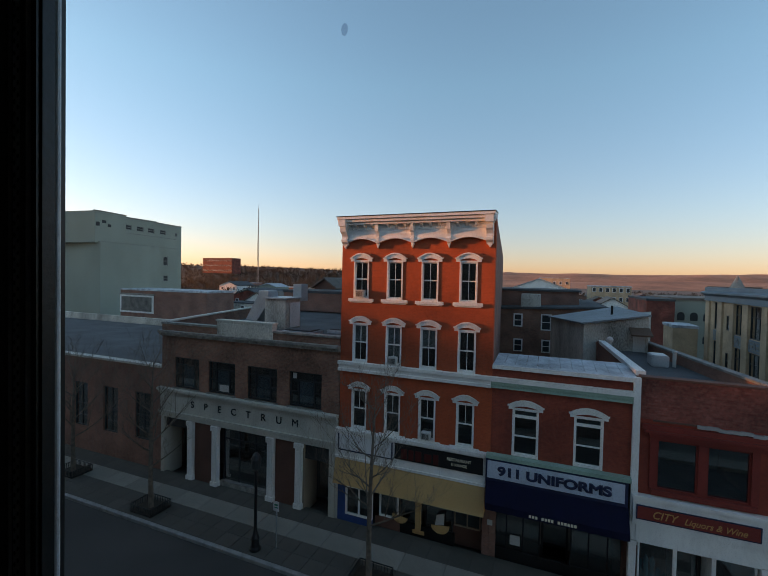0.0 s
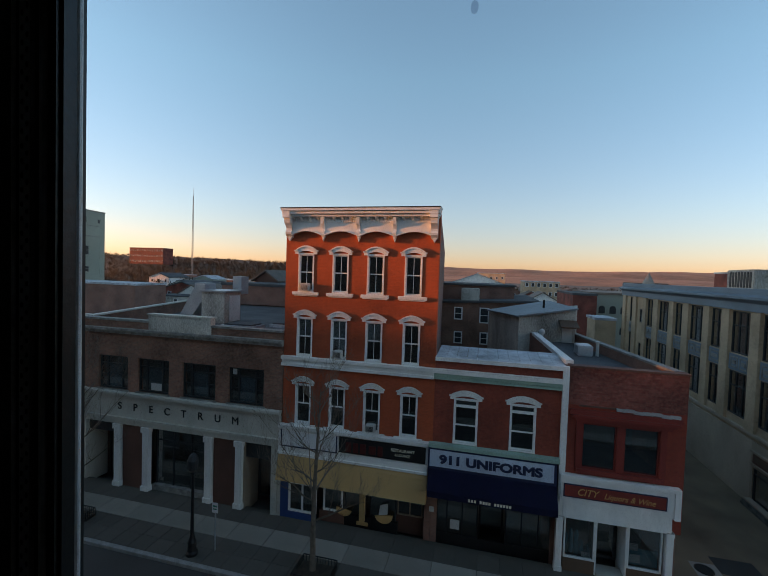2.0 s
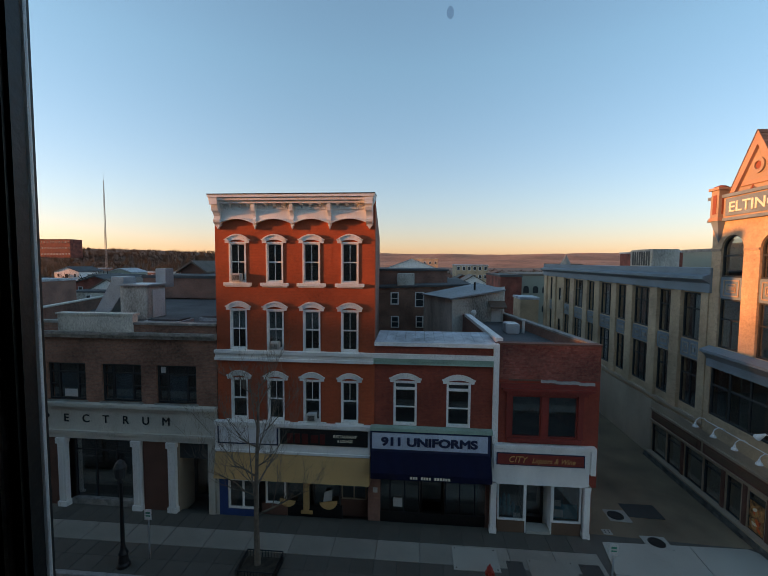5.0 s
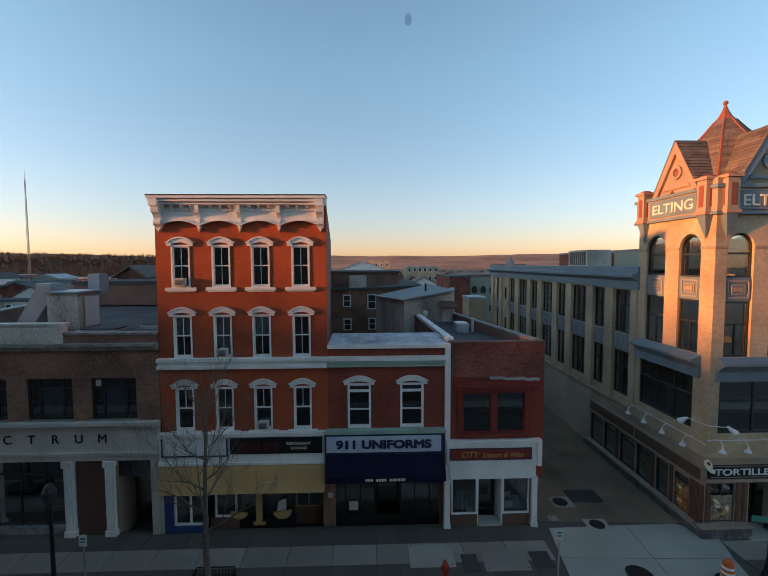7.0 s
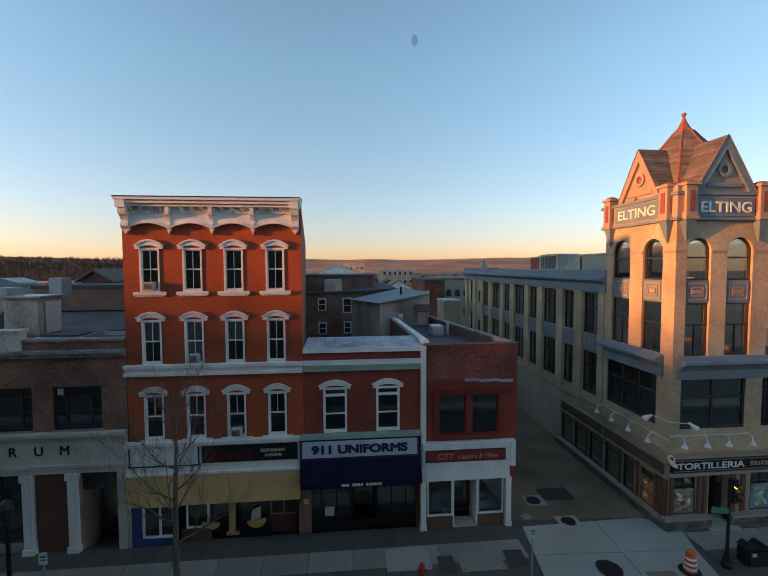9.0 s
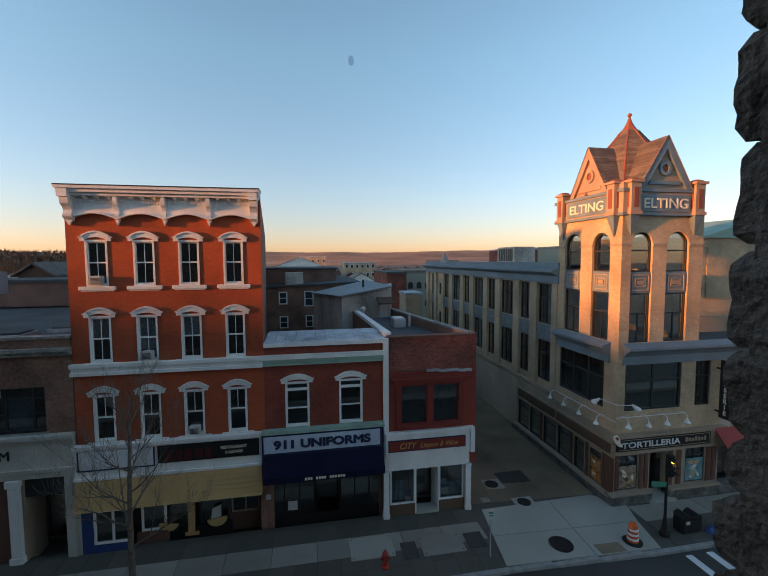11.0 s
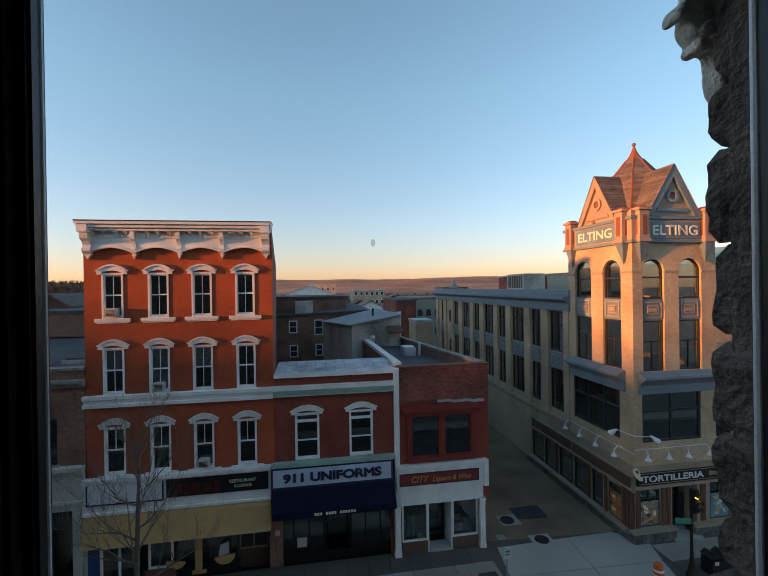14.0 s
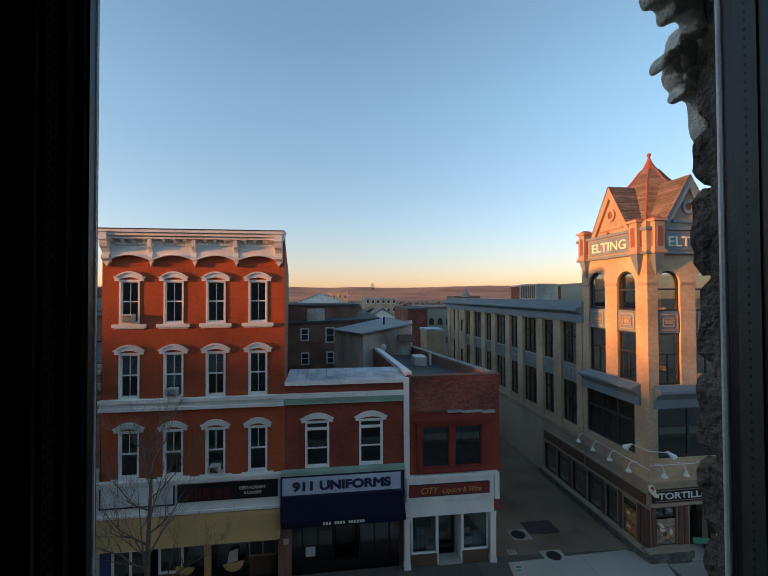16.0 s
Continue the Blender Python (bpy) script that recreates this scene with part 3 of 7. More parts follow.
part("belt_course", bm, M_WHITE, rb)
# lower storey: signboard, slatted awning roof, shop front
part("upper_fascia", boxes((-9.3, -1.5, F - 0.30, F + 0.02, 5.10, 5.26), (-9.3, -1.5, F - 0.2, F + 0.2, 3.75, 5.10), (-9.3, -1.5, F - 0.27, F, 3.72, 3.84)), M_WHITE, rb)
sb = solo("blank_signboard", boxes((-9.1, -6.1, F - 0.24, F - 0.205, 4.2, 4.95)), M_SIGNWHITE, "blank white signboard with dark border", "sign")
part("border", boxes((-9.14, -9.08, F - 0.25, F - 0.21, 4.14, 5.0), (-6.12, -6.06, F - 0.25, F - 0.21, 4.14, 5.0), (-9.14, -6.06, F - 0.25, F - 0.21, 4.14, 4.2)), M_NAVY, sb)
bs = solo("restaurant_sign", boxes((-5.94, -1.61, F - 0.25, F - 0.205, 4.24, 5.02)), M_BLACK, "black restaurant sign with dark red emblem", "sign")
letters("RESTAURANT", -2.72, F - 0.255, 4.66, 0.20, bs, M_LETTER, width=1.15)
letters("& LOUNGE", -2.72, F - 0.255, 4.44, 0.18, bs, M_LETTER, width=0.75)
bars([(-5.6, -5.3, 4.3, 4.8), (-5.2, -4.95, 4.3, 4.8), (-4.85, -4.55, 4.3, 4.8), (-4.4, -4.05, 4.35, 4.75), (-3.95, -3.7, 4.3, 4.8)], F - 0.25, bs, M_EMBLEM)
aw = thing("slatted_awning", -5.3, F - 0.3, 2.48, "yellow horizontal siding pent awning over the shop", "awning")
for i in range(6):
    z1, z0 = 3.72 - 0.207 * i, 3.72 - 0.207 * (i + 1) - 0.012
    y1, y0 = F - 0.20 - 0.045 * i, F - 0.20 - 0.045 * (i + 1) - 0.075
    bm = bmesh.new()
    extrude(bm, [(y1, z1), (y0, z0), (y0 + 0.07, z0 - 0.004), (y1 + 0.05, z1)], (-9.26, -1.5), "x")
    part("slat", bm, M_YELLOW, aw)
for x in (-9.25, -1.54):
    bm = bmesh.new()
    extrude(bm, [(F, 3.72), (F, 2.47), (F - 0.46, 2.47), (F - 0.18, 3.72)], (x, x + 0.04), "x")
    part("cheek", bm, M_YELLOW, aw)
part("soffit", boxes((-9.2, -1.5, F - 0.44, F, 2.45, 2.48)), M_DARKWIN, aw)
sf = thing("shop_front", -5.4, F + 0.1, 0, "blue and brown shop front with white window under the awning", "shop front")
part("stall_riser", boxes((-9.2, -7.2, F - 0.05, F + 0.1, 0, 0.62), (-9.2, -8.78, F - 0.05, F + 0.1, 0.62, 2.25)), M_BLUE, sf)
part("pier", boxes((-9.36, -9.2, F - 0.06, F + 0.3, 0, 3.8)), M_CREAM, sf)
big_window(sf, -8.75, -7.2, 0.66, 2.22, F - 0.02, 2, 1, M_WHITE, 0.09)
big_window(sf, -6.95, -5.9, 0.8, 2.22, F + 0.35, 1, 1, M_WHITE, 0.08)
part("door_post", boxes((-4.90, -4.64, F + 0.1, F + 0.3, 0.66, 2.30)), M_YELLOW, sf)
part("riser", boxes((-7.15, -5.8, F + 0.3, F + 0.5, 0, 0.8)), M_MAROON, sf)
part("riser", boxes((-3.15, -1.5, F + 0.9, F + 1.0, 0, 0.95)), M_MAROON, sf)
part("counter_front", boxes((-5.8, -3.0, F + 0.4, F + 0.6, 0, 0.75)), M_BLACK, sf)
big_window(sf, -5.8, -4.7, 0.76, 2.22, F + 0.5, 1, 1, M_DARKWIN, 0.05)
big_window(sf, -4.46, -3.1, 0.76, 2.22, F + 0.5, 1, 1, M_DARKWIN, 0.05)
big_window(sf, -3.1, -1.8, 0.95, 2.1, F + 0.85, 2, 1, M_TAN, 0.06)
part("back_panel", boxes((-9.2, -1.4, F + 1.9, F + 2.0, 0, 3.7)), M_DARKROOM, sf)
for cx, cz, rx, rz, ph in ((-5.78, 1.05, 0.42, 0.36, 0.95), (-3.68, 1.07, 0.46, 0.40, 1.05)):
    bm = bmesh.new()
    extrude(bm, [(cx + rx * math.cos(q), cz + rz * math.sin(q)) for q in (math.pi * (k / 12 + ph) for k in range(13))], (F + 0.30, F + 0.36))
    part("crest", bm, M_YELLOW, sf, "yellow painted panel ornament")
part("crest", soft_box(-5.1, -4.48, F + 0.30, F + 0.36, 0.36, 0.55, 0.02), M_YELLOW, sf, "yellow painted panel ornament")
part("notice", (lambda b: (extrude(b, [(-3.95, 1.02), (-3.5, 1.12), (-3.48, 1.68), (-3.88, 1.54)], (F + 0.36, F + 0.4)), b)[1])(bmesh.new()), M_GREYBOX, sf)

# ---- two-storey uniform shop ----
ub = thing("brick_shop_building", 1.6, F, 0, "dark red brick two-storey shop with white trim and metal roof", "building")
bm = bmesh.new()
WU = [(-0.40, 0.72), (2.13, 3.26)]
pierced(bm, -1.33, 4.28, 5.2, 9.2, F + 0.03, F + 0.35, [(a, b, 5.30, 7.5) for a, b in WU])
part("front_wall", bm, M_RED3, ub)
shell(ub, -1.32, 4.46, F + 0.04, F + 11, 0, 7.4, M_BRICK2, M_ROOFGREY, (5.0,), 7.2, skew=-0.088, skew_r=-0.05)
for a, b in WU:
    sash_window(ub, a, b, 5.32, 7.5, F + 0.03, M_WHITE, muntin=False, transom=0.3, sill_out=0.0)
part("belt_course", boxes((-1.37, 4.28, F - 0.2, F + 0.05, 8.62, 8.82)), M_WHITE, ub)
part("green_moulding", boxes((-1.37, 4.28, F - 0.16, F + 0.05, 8.48, 8.62), (-1.37, 4.28, F - 0.10, F + 0.05, 8.42, 8.48), (-1.37, 4.28, F - 0.13, F + 0.05, 8.32, 8.42)), M_GREEN, ub, "faded green moulding")
part("coping", boxes((-1.32, 4.28, F - 0.14, F + 0.45, 9.2, 9.38)), M_WHITE, ub)
bm = bmesh.new()
for i in range(12):
    x0, x1 = -1.3 + 5.7 * i / 12, -1.3 + 5.7 * (i + 1) / 12
    extrude(bm, [(F - 0.1, 9.365), (F + 2.35, 9.50), (F + 2.35, 9.53), (F - 0.1, 9.385)], (x0, x1 - 0.015), "x")
part("metal_roof", bm, M_ROOFLIGHT, ub)
part("corner_pilaster", boxes((4.28, 4.53, F - 0.16, F + 0.1, 0, 9.40)), M_WHITE, ub)
part("ledge", boxes((-1.48, 4.28, F - 0.35, F + 0.05, 5.14, 5.30)), M_GREEN, ub, "faded green ledge")
us = solo("uniform_shop_sign", boxes((-1.48, 4.18, F - 0.3, F - 0.0, 4.06, 5.13)), M_NAVY, "white signboard with navy lettering and border", "sign")
part("board", boxes((-1.40, 4.06, F - 0.33, F - 0.3, 4.26, 5.04)), M_SKYSIGN, us)
letters("911 UNIFORMS", 1.32, F - 0.335, 4.46, 0.54, us, M_NAVY, width=4.55, depth=0.03, bold=0.05)
ca = thing("canvas_awning", 1.5, F - 0.6, 2.6, "navy blue canvas shop awning", "awning")
bm = bmesh.new()
N = 28
top = [bm.verts.new((-1.46 + 5.66 * i / N, F - 0.3, 4.12)) for i in range(N + 1)]
mid = [bm.verts.new((-1.40 + 5.6 * i / N, F - 0.9 + 0.012 * math.sin(i * 1.7), 3.36)) for i in range(N + 1)]
low = [bm.verts.new((-1.40 + 5.6 * i / N, F - 0.92 + 0.015 * math.sin(i * 2.3), 3.09 - 0.015 * (i % 2))) for i in range(N + 1)]
for i in range(N):
    bm.faces.new((top[i], top[i + 1], mid[i + 1], mid[i]))
    bm.faces.new((mid[i], mid[i + 1], low[i + 1], low[i]))
for s in (0, N):
    a = bm.verts.new((top[s].co.x, F, 4.12)); b = bm.verts.new((low[s].co.x, F, 3.09))
    bm.faces.new((a, top[s], mid[s], low[s], b))
bmesh.ops.solidify(bm, geom=bm.faces[:], thickness=0.02)
part("canvas", bm, M_CANVAS, ca)
bars([(0.45 + 0.125 * i, 0.54 + 0.125 * i, 3.16, 3.28) for i in (0, 1, 2, 4, 5, 6, 7, 9, 10, 11, 12, 13, 14)], F - 0.94, ca, M_LETTER)
uf = thing("shop_front", 1.5, F + 0.5, 0, "dark recessed shop front under the awning", "shop front")
part("riser", boxes((-1.4, 4.4, F + 0.55, F + 0.65, 0, 0.6)), M_BLACK, uf)
big_window(uf, -1.3, 0.9, 0.6, 3.6, F + 0.5, 3, 1, M_BLACK, 0.06)
big_window(uf, 0.95, 2.1, 0.05, 3.6, F + 1.2, 1, 1, M_BLACK, 0.09, name="door")
big_window(uf, 2.15, 4.35, 0.6, 3.6, F + 0.5, 3, 1, M_BLACK, 0.06)
part("lintel", boxes((-1.4, 4.4, F, F + 0.6, 3.6, 5.2)), M_BLACK, uf)
part("notice", boxes((-1.38, -1.15, F - 0.03, F - 0.01, 1.9, 2.15), (-0.4, 0.05, F + 0.46, F + 0.49, 0.95, 1.4)), M_GREYBOX, uf)
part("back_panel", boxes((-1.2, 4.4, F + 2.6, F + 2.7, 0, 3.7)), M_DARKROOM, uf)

# ---- narrow red shop at the alley ----
cb = thing("corner_shop_building", 6.85, F, 0, "two-storey red brick shop with flaking parapet and white shop front", "building")
bm = bmesh.new()
pierced(bm, 4.53, 9.12, 2.7, 7.75, F, F + 0.35, [(5.17, 8.18, 4.98, 6.98)])
part("front_wall", bm, M_RED2, cb)
part("parapet_wall", boxes((4.53, 9.12, F, F + 0.35, 7.75, 9.38)), M_FADED, cb)
shell(cb, 4.53, 9.12, F, F + 13, 0, 9.38, M_BRICK2, M_ROOFGREY, (4.5,), 8.85, skew=-0.05, skew_r=-0.17)
part("side_coping", sheared(boxes((8.76, 9.16, F + 0.4, F + 13, 9.38, 9.48)), -0.17, F), M_STONE, cb)
part("coping", boxes((4.53, 9.16, F - 0.05, F + 0.4, 9.38, 9.46)), M_MAROON, cb)
part("ridge_coping", sheared(boxes((4.45, 4.80, F + 0.4, F + 9.6, 9.40, 9.60)), -0.05, F), M_WHITE, cb)
# stepped red hood, side posts and sill of the double window
part("window_surround", boxes((4.90, 8.60, F - 0.10, F + 0.02, 7.02, 7.16), (4.84, 8.72, F - 0.16, F + 0.02, 7.16, 7.26), (4.70, 8.85, F - 0.24, F + 0.02, 7.26, 7.36), (4.62, 8.94, F - 0.12, F + 0.02, 7.36, 7.58), (4.92, 5.17, F - 0.06, F + 0.02, 4.98, 7.02), (8.18, 8.42, F - 0.06, F + 0.02, 4.98, 7.02), (6.54, 6.82, F - 0.04, F + 0.12, 4.98, 6.98), (4.98, 8.36, F - 0.16, F + 0.02, 4.80, 4.98)), M_DARKRED, cb)
for a, b in ((5.17, 6.54), (6.82, 8.18)):
    big_window(cb, a, b, 4.98, 6.98, F + 0.02, 1, 1, M_DARKRED, 0.06)
bm = bmesh.new()
for k in range(7):
    x = 6.45 + 0.34 * k
    z = 7.72 - 0.012 * k + 0.025 * math.sin(2.1 * k)
    extrude(bm, [(x, z - 0.07), (x + 0.36, z - 0.085), (x + 0.36, z + 0.035), (x, z + 0.05)], (F - 0.13 - 0.012 * (k % 2), F - 0.02))
part("flashing", bm, M_DUCT, cb, "loose bent metal flashing")
part("drip_rail", boxes((5.0, 6.45, F - 0.06, F + 0.02, 7.70, 7.76)), M_MAROON, cb)
part("fascia", boxes((4.36, 8.92, F - 0.26, F + 0.1, 3.52, 4.62), (4.34, 8.96, F - 0.32, F + 0.1, 4.56, 4.70), (4.50, 8.72, F - 0.18, F + 0.1, 2.76, 3.52), (4.50, 8.76, F - 0.22, F + 0.1, 3.46, 3.56), (8.74, 8.96, F - 0.32, F - 0.1, 3.42, 4.56)), M_WHITE, cb)
cs = solo("wine_shop_sign", boxes((4.52, 8.42, F - 0.30, F - 0.265, 3.80, 4.30)), M_DARKRED, "dark red shop sign with gold lettering", "sign")
part("border", boxes((4.48, 8.46, F - 0.31, F - 0.262, 4.30, 4.34), (4.48, 8.46, F - 0.31, F - 0.262, 3.76, 3.80), (4.48, 4.52, F - 0.31, F - 0.262, 3.80, 4.30), (8.42, 8.46, F - 0.31, F - 0.262, 3.80, 4.30)), M_NAVY, cs)
letters("CITY", 5.42, F - 0.31, 3.90, 0.42, cs, M_GOLD, width=0.85, slant=0.3, bold=0.004)
letters("Liquors & Wine", 7.05, F - 0.31, 3.90, 0.34, cs, M_GOLD, width=1.95, slant=0.35, bold=0.0)
for a, b in ((4.26, 4.53), (8.54, 8.80)):
    part("pilaster", boxes((a, b, F - 0.22, F + 0.1, 0, 2.8), (a - 0.03, b + 0.03, F - 0.25, F + 0.1, 0, 0.55), (a - 0.02, b + 0.02, F - 0.24, F + 0.1, 2.65, 2.8)), M_WHITE, cb)
big_window(cb, 4.62, 5.90, 0.90, 2.78, F - 0.02, 1, 1, M_WHITE, 0.07)
big_window(cb, 7.16, 8.48, 0.90, 2.78, F - 0.02, 1, 1, M_WHITE, 0.07)
part("riser", boxes((4.62, 5.90, F - 0.02, F + 0.2, 0, 0.90), (7.16, 8.48, F - 0.02, F + 0.2, 0, 0.90)), M_BROWN, cb)
for x in (5.90, 7.10):
    part("return_frame", boxes((x, x + 0.07, F, F + 1.2, 0, 2.78)), M_WHITE, cb)
big_window(cb, 6.0, 7.08, 0.45, 2.7, F + 1.1, 1, 1, M_DARKWIN, 0.12, name="door")
part("step", boxes((5.97, 7.10, F - 0.1, F + 0.6, 0, 0.45)), M_CONC2, cb)
part("back_panel", boxes((4.7, 8.85, F + 2.2, F + 2.3, 0, 4.3)), M_DARKROOM, cb)
part("display", boxes((7.25, 8.42, F + 0.25, F + 0.3, 0.95, 1.65)), M_TEAL, cb)
rng = random.Random(12)
for k in range(5):
    bm = bmesh.new()
    x, h = 4.78 + 0.22 * k, rng.uniform(0.5, 1.35)
    lathe(bm, ((0.09, 0), (0.11, h * 0.3), (0.08, h * 0.6), (0.10, h * 0.8), (0.03, h)), (x, F + 0.32 + 0.05 * (k % 2), 0.95), 8)
    part("display", bm, M_TEAL, cb)
part("notice", boxes((7.25, 7.6, F + 0.1, F + 0.12, 1.65, 1.95), (7.35, 7.75, F + 0.22, F + 0.245, 1.05, 1.4), (5.4, 5.75, F + 0.1, F + 0.12, 0.98, 1.2)), M_GREYBOX, cb)
vent = thing("roof_vent", 6.5, 25, 8.85, "small grey metal roof vent box", "roof vent")
part("case", soft_box(6.1, 6.9, 25, 26.2, 8.85, 9.45, 0.05), M_DUCT, vent)
part("pipe", (lambda b: (lathe(b, ((0.09, 0), (0.09, 0.75), (0.12, 0.76), (0.12, 0.85)), (7.2, 25.4, 8.85), 10), b)[1])(bmesh.new()), M_GREYBOX, vent)
# ---- two-storey stone-fronted shop with lettered frieze ----
sp = thing("brick_shop_building", -15.8, F, 0, "brown brick two-storey shop with cream stone frieze and columns", "building")
SW = [(-21.2, -19.1), (-18.4, -16.28), (-15.4, -13.26), (-12.44, -10.33)]
bm = bmesh.new()
pierced(bm, -22.3, -9.24, 5.6, 9.3, F, F + 0.4, [(a, b, 5.96, 7.9) for a, b in SW])
part("front_wall", bm, M_BRICK, sp)
shell(sp, -22.3, -9.24, F, F + 21, 0, 9.3, M_BRICK, M_ROOFGREY, (5.2,), 9.2, skew=-0.3, skew_r=-0.09)
part("cornice", boxes((-22.4, -9.22, F - 0.32, F + 0.2, 9.44, 9.58), (-22.35, -9.23, F - 0.2, F + 0.2, 9.26, 9.44)), M_STONE, sp)
part("parapet", boxes((-22.3, -17.6, F - 0.02, F + 0.3, 9.58, 9.98), (-13.55, -9.25, F - 0.02, F + 0.3, 9.58, 9.96)), M_BRICK, sp)
part("coping", boxes((-22.36, -17.6, F - 0.08, F + 0.36, 9.98, 10.1), (-13.55, -9.25, F - 0.08, F + 0.36, 9.96, 10.07)), M_STONE, sp)
part("parapet_panel", boxes((-17.6, -13.55, F - 0.1, F + 0.3, 9.58, 10.42), (-17.68, -13.47, F - 0.16, F + 0.34, 10.42, 10.52), (-17.35, -13.8, F - 0.13, F - 0.1, 9.7, 10.3)), M_STUCCO, sp)
bm = boxes((-22.3, -22.0, F + 0.36, F + 21, 9.3, 10.05))
part("side_parapet", sheared(bm, -0.3, F), M_BRICK, sp)
bm = boxes((-22.36, -21.94, F + 0.36, F + 21, 10.05, 10.15))
part("side_coping", sheared(bm, -0.3, F), M_CREAM, sp)
for k, (a, b) in enumerate(SW):
    w = big_window(sp, a, b, 5.96, 7.9, F + 0.12, 1, 1, M_DARKWIN, 0.08)
    q = (b - a) / 4
    part("glazing_bar", boxes((a + q - 0.04, a + q + 0.04, F + 0.13, F + 0.22, 6.04, 7.82), (b - q - 0.04, b - q + 0.04, F + 0.13, F + 0.22, 6.04, 7.82), (a + 0.08, b - 0.08, F + 0.14, F + 0.21, 7.36, 7.44), (a + 0.08, a + q, F + 0.14, F + 0.21, 6.72, 6.78), (b - q, b - 0.08, F + 0.14, F + 0.21, 6.72, 6.78)), M_DARKWIN, w)
    part("blind", boxes((a + q + 0.05, b - q - 0.05, F + 0.24, F + 0.26, 6.0, 7.34)), M_BLUEGREY, w, "drawn grey-blue blind")
    part("sill", boxes((a - 0.1, b + 0.1, F - 0.08, F + 0.12, 5.86, 5.96)), M_STONE, w)
part("notice", boxes((-17.55, -16.85, F + 0.1, F + 0.115, 6.1, 6.5), (-12.25, -12.0, F + 0.1, F + 0.115, 7.5, 7.8)), M_GREYBOX, sp)
fr = part("frieze", boxes((-22.3, -9.3, F - 0.12, F + 0.1, 4.42, 5.55), (-22.4, -9.25, F - 0.34, F + 0.1, 5.72, 5.88), (-22.35, -9.28, F - 0.22, F + 0.1, 5.55, 5.72), (-22.35, -9.28, F - 0.24, F + 0.1, 4.28, 4.42), (-22.32, -9.3, F - 0.16, F + 0.1, 4.0, 4.28)), M_CREAM, sp)
for i, ch in enumerate("SPECTRUM"):
    letters(ch, -19.50 + 1.085 * i, F - 0.13, 4.86, 0.58, fr, M_BLACK, depth=0.03, bold=0.012)
for x in (-19.85, -17.86, -13.74, -11.84):
    bm = boxes((x, x + 0.40, F - 0.2, F + 0.1, 0, 4.0), (x - 0.06, x + 0.46, F - 0.26, F + 0.1, 0, 0.6), (x - 0.06, x + 0.46, F - 0.26, F + 0.1, 3.7, 4.0), (x + 0.1, x + 0.3, F - 0.23, F - 0.2, 0.75, 3.55))
    bmesh.ops.bevel(bm, geom=bm.edges[:], offset=0.012, segments=1, affect="EDGES")
    part("column", bm, M_WHITE, sp)
for x0, x1 in ((-19.4, -17.9), (-13.28, -11.9)):
    part("infill_panel", boxes((x0, x1, F + 0.0, F + 0.12, 0.1, 4.0)), M_MAROON, sp)
part("end_pier", boxes((-22.3, -22.05, F - 0.05, F + 1.4, 0, 4.0), (-9.72, -9.38, F - 0.15, F + 0.3, 0, 4.0)), M_CREAM, sp)
big_window(sp, -17.35, -13.8, 0.35, 3.9, F + 0.3, 3, 1, M_DARKWIN, 0.07, row_at=[0.8])
part("riser", boxes((-17.4, -13.75, F + 0.1, F + 0.4, 0, 0.62)), M_STONE, sp)
big_window(sp, -11.3, -9.85, 0.35, 2.9, F + 1.3, 1, 1, M_DARKWIN, 0.12, name="door")
big_window(sp, -21.9, -19.95, 0.05, 3.3, F + 1.4, 2, 1, M_DARKWIN, 0.09, name="door")
part("transom_panel", boxes((-11.4, -9.72, F + 0.1, F + 0.2, 3.1, 4.0), (-22.05, -19.8, F + 0.2, F + 0.3, 3.3, 4.0)), M_DARKWIN, sp)
part("recess_wall", boxes((-11.5, -11.35, F, F + 1.4, 0, 4), (-9.85, -9.70, F + 0.3, F + 1.4, 0, 4), (-19.9, -19.7, F, F + 1.5, 0, 4)), M_TAN, sp)
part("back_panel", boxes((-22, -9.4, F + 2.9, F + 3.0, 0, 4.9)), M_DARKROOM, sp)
# roof machinery
hd = thing("roof_duct", -18.2, 26, 9.2, "galvanised roof duct housing with sloping chute", "roof duct")
part("housing", soft_box(-19.4, -17.45, 25.6, 27.6, 9.2, 11.5, 0.04), M_STUCCO, hd)
part("cap", soft_box(-19.5, -17.2, 25.4, 27.8, 11.45, 11.58, 0.02), M_DUCT, hd)
part("door_panel", boxes((-17.35, -17.31, 26.0, 27.3, 9.3, 11.2)), M_WHITE, hd)
bm = bmesh.new()
extrude(bm, [(-21.7, 9.3), (-20.6, 9.3), (-19.35, 11.1), (-19.35, 11.95), (-20.1, 11.95), (-20.4, 11.5)], (25.9, 27.2))
part("chute", bm, M_DUCT, hd)
part("hood_box", soft_box(-20.5, -19.55, 26.2, 27.4, 11.5, 12.05, 0.03), M_DUCT, hd)
part("hood_box", soft_box(-18.6, -17.8, 28.2, 29.2, 11.2, 12.6, 0.03), M_DUCT, hd)
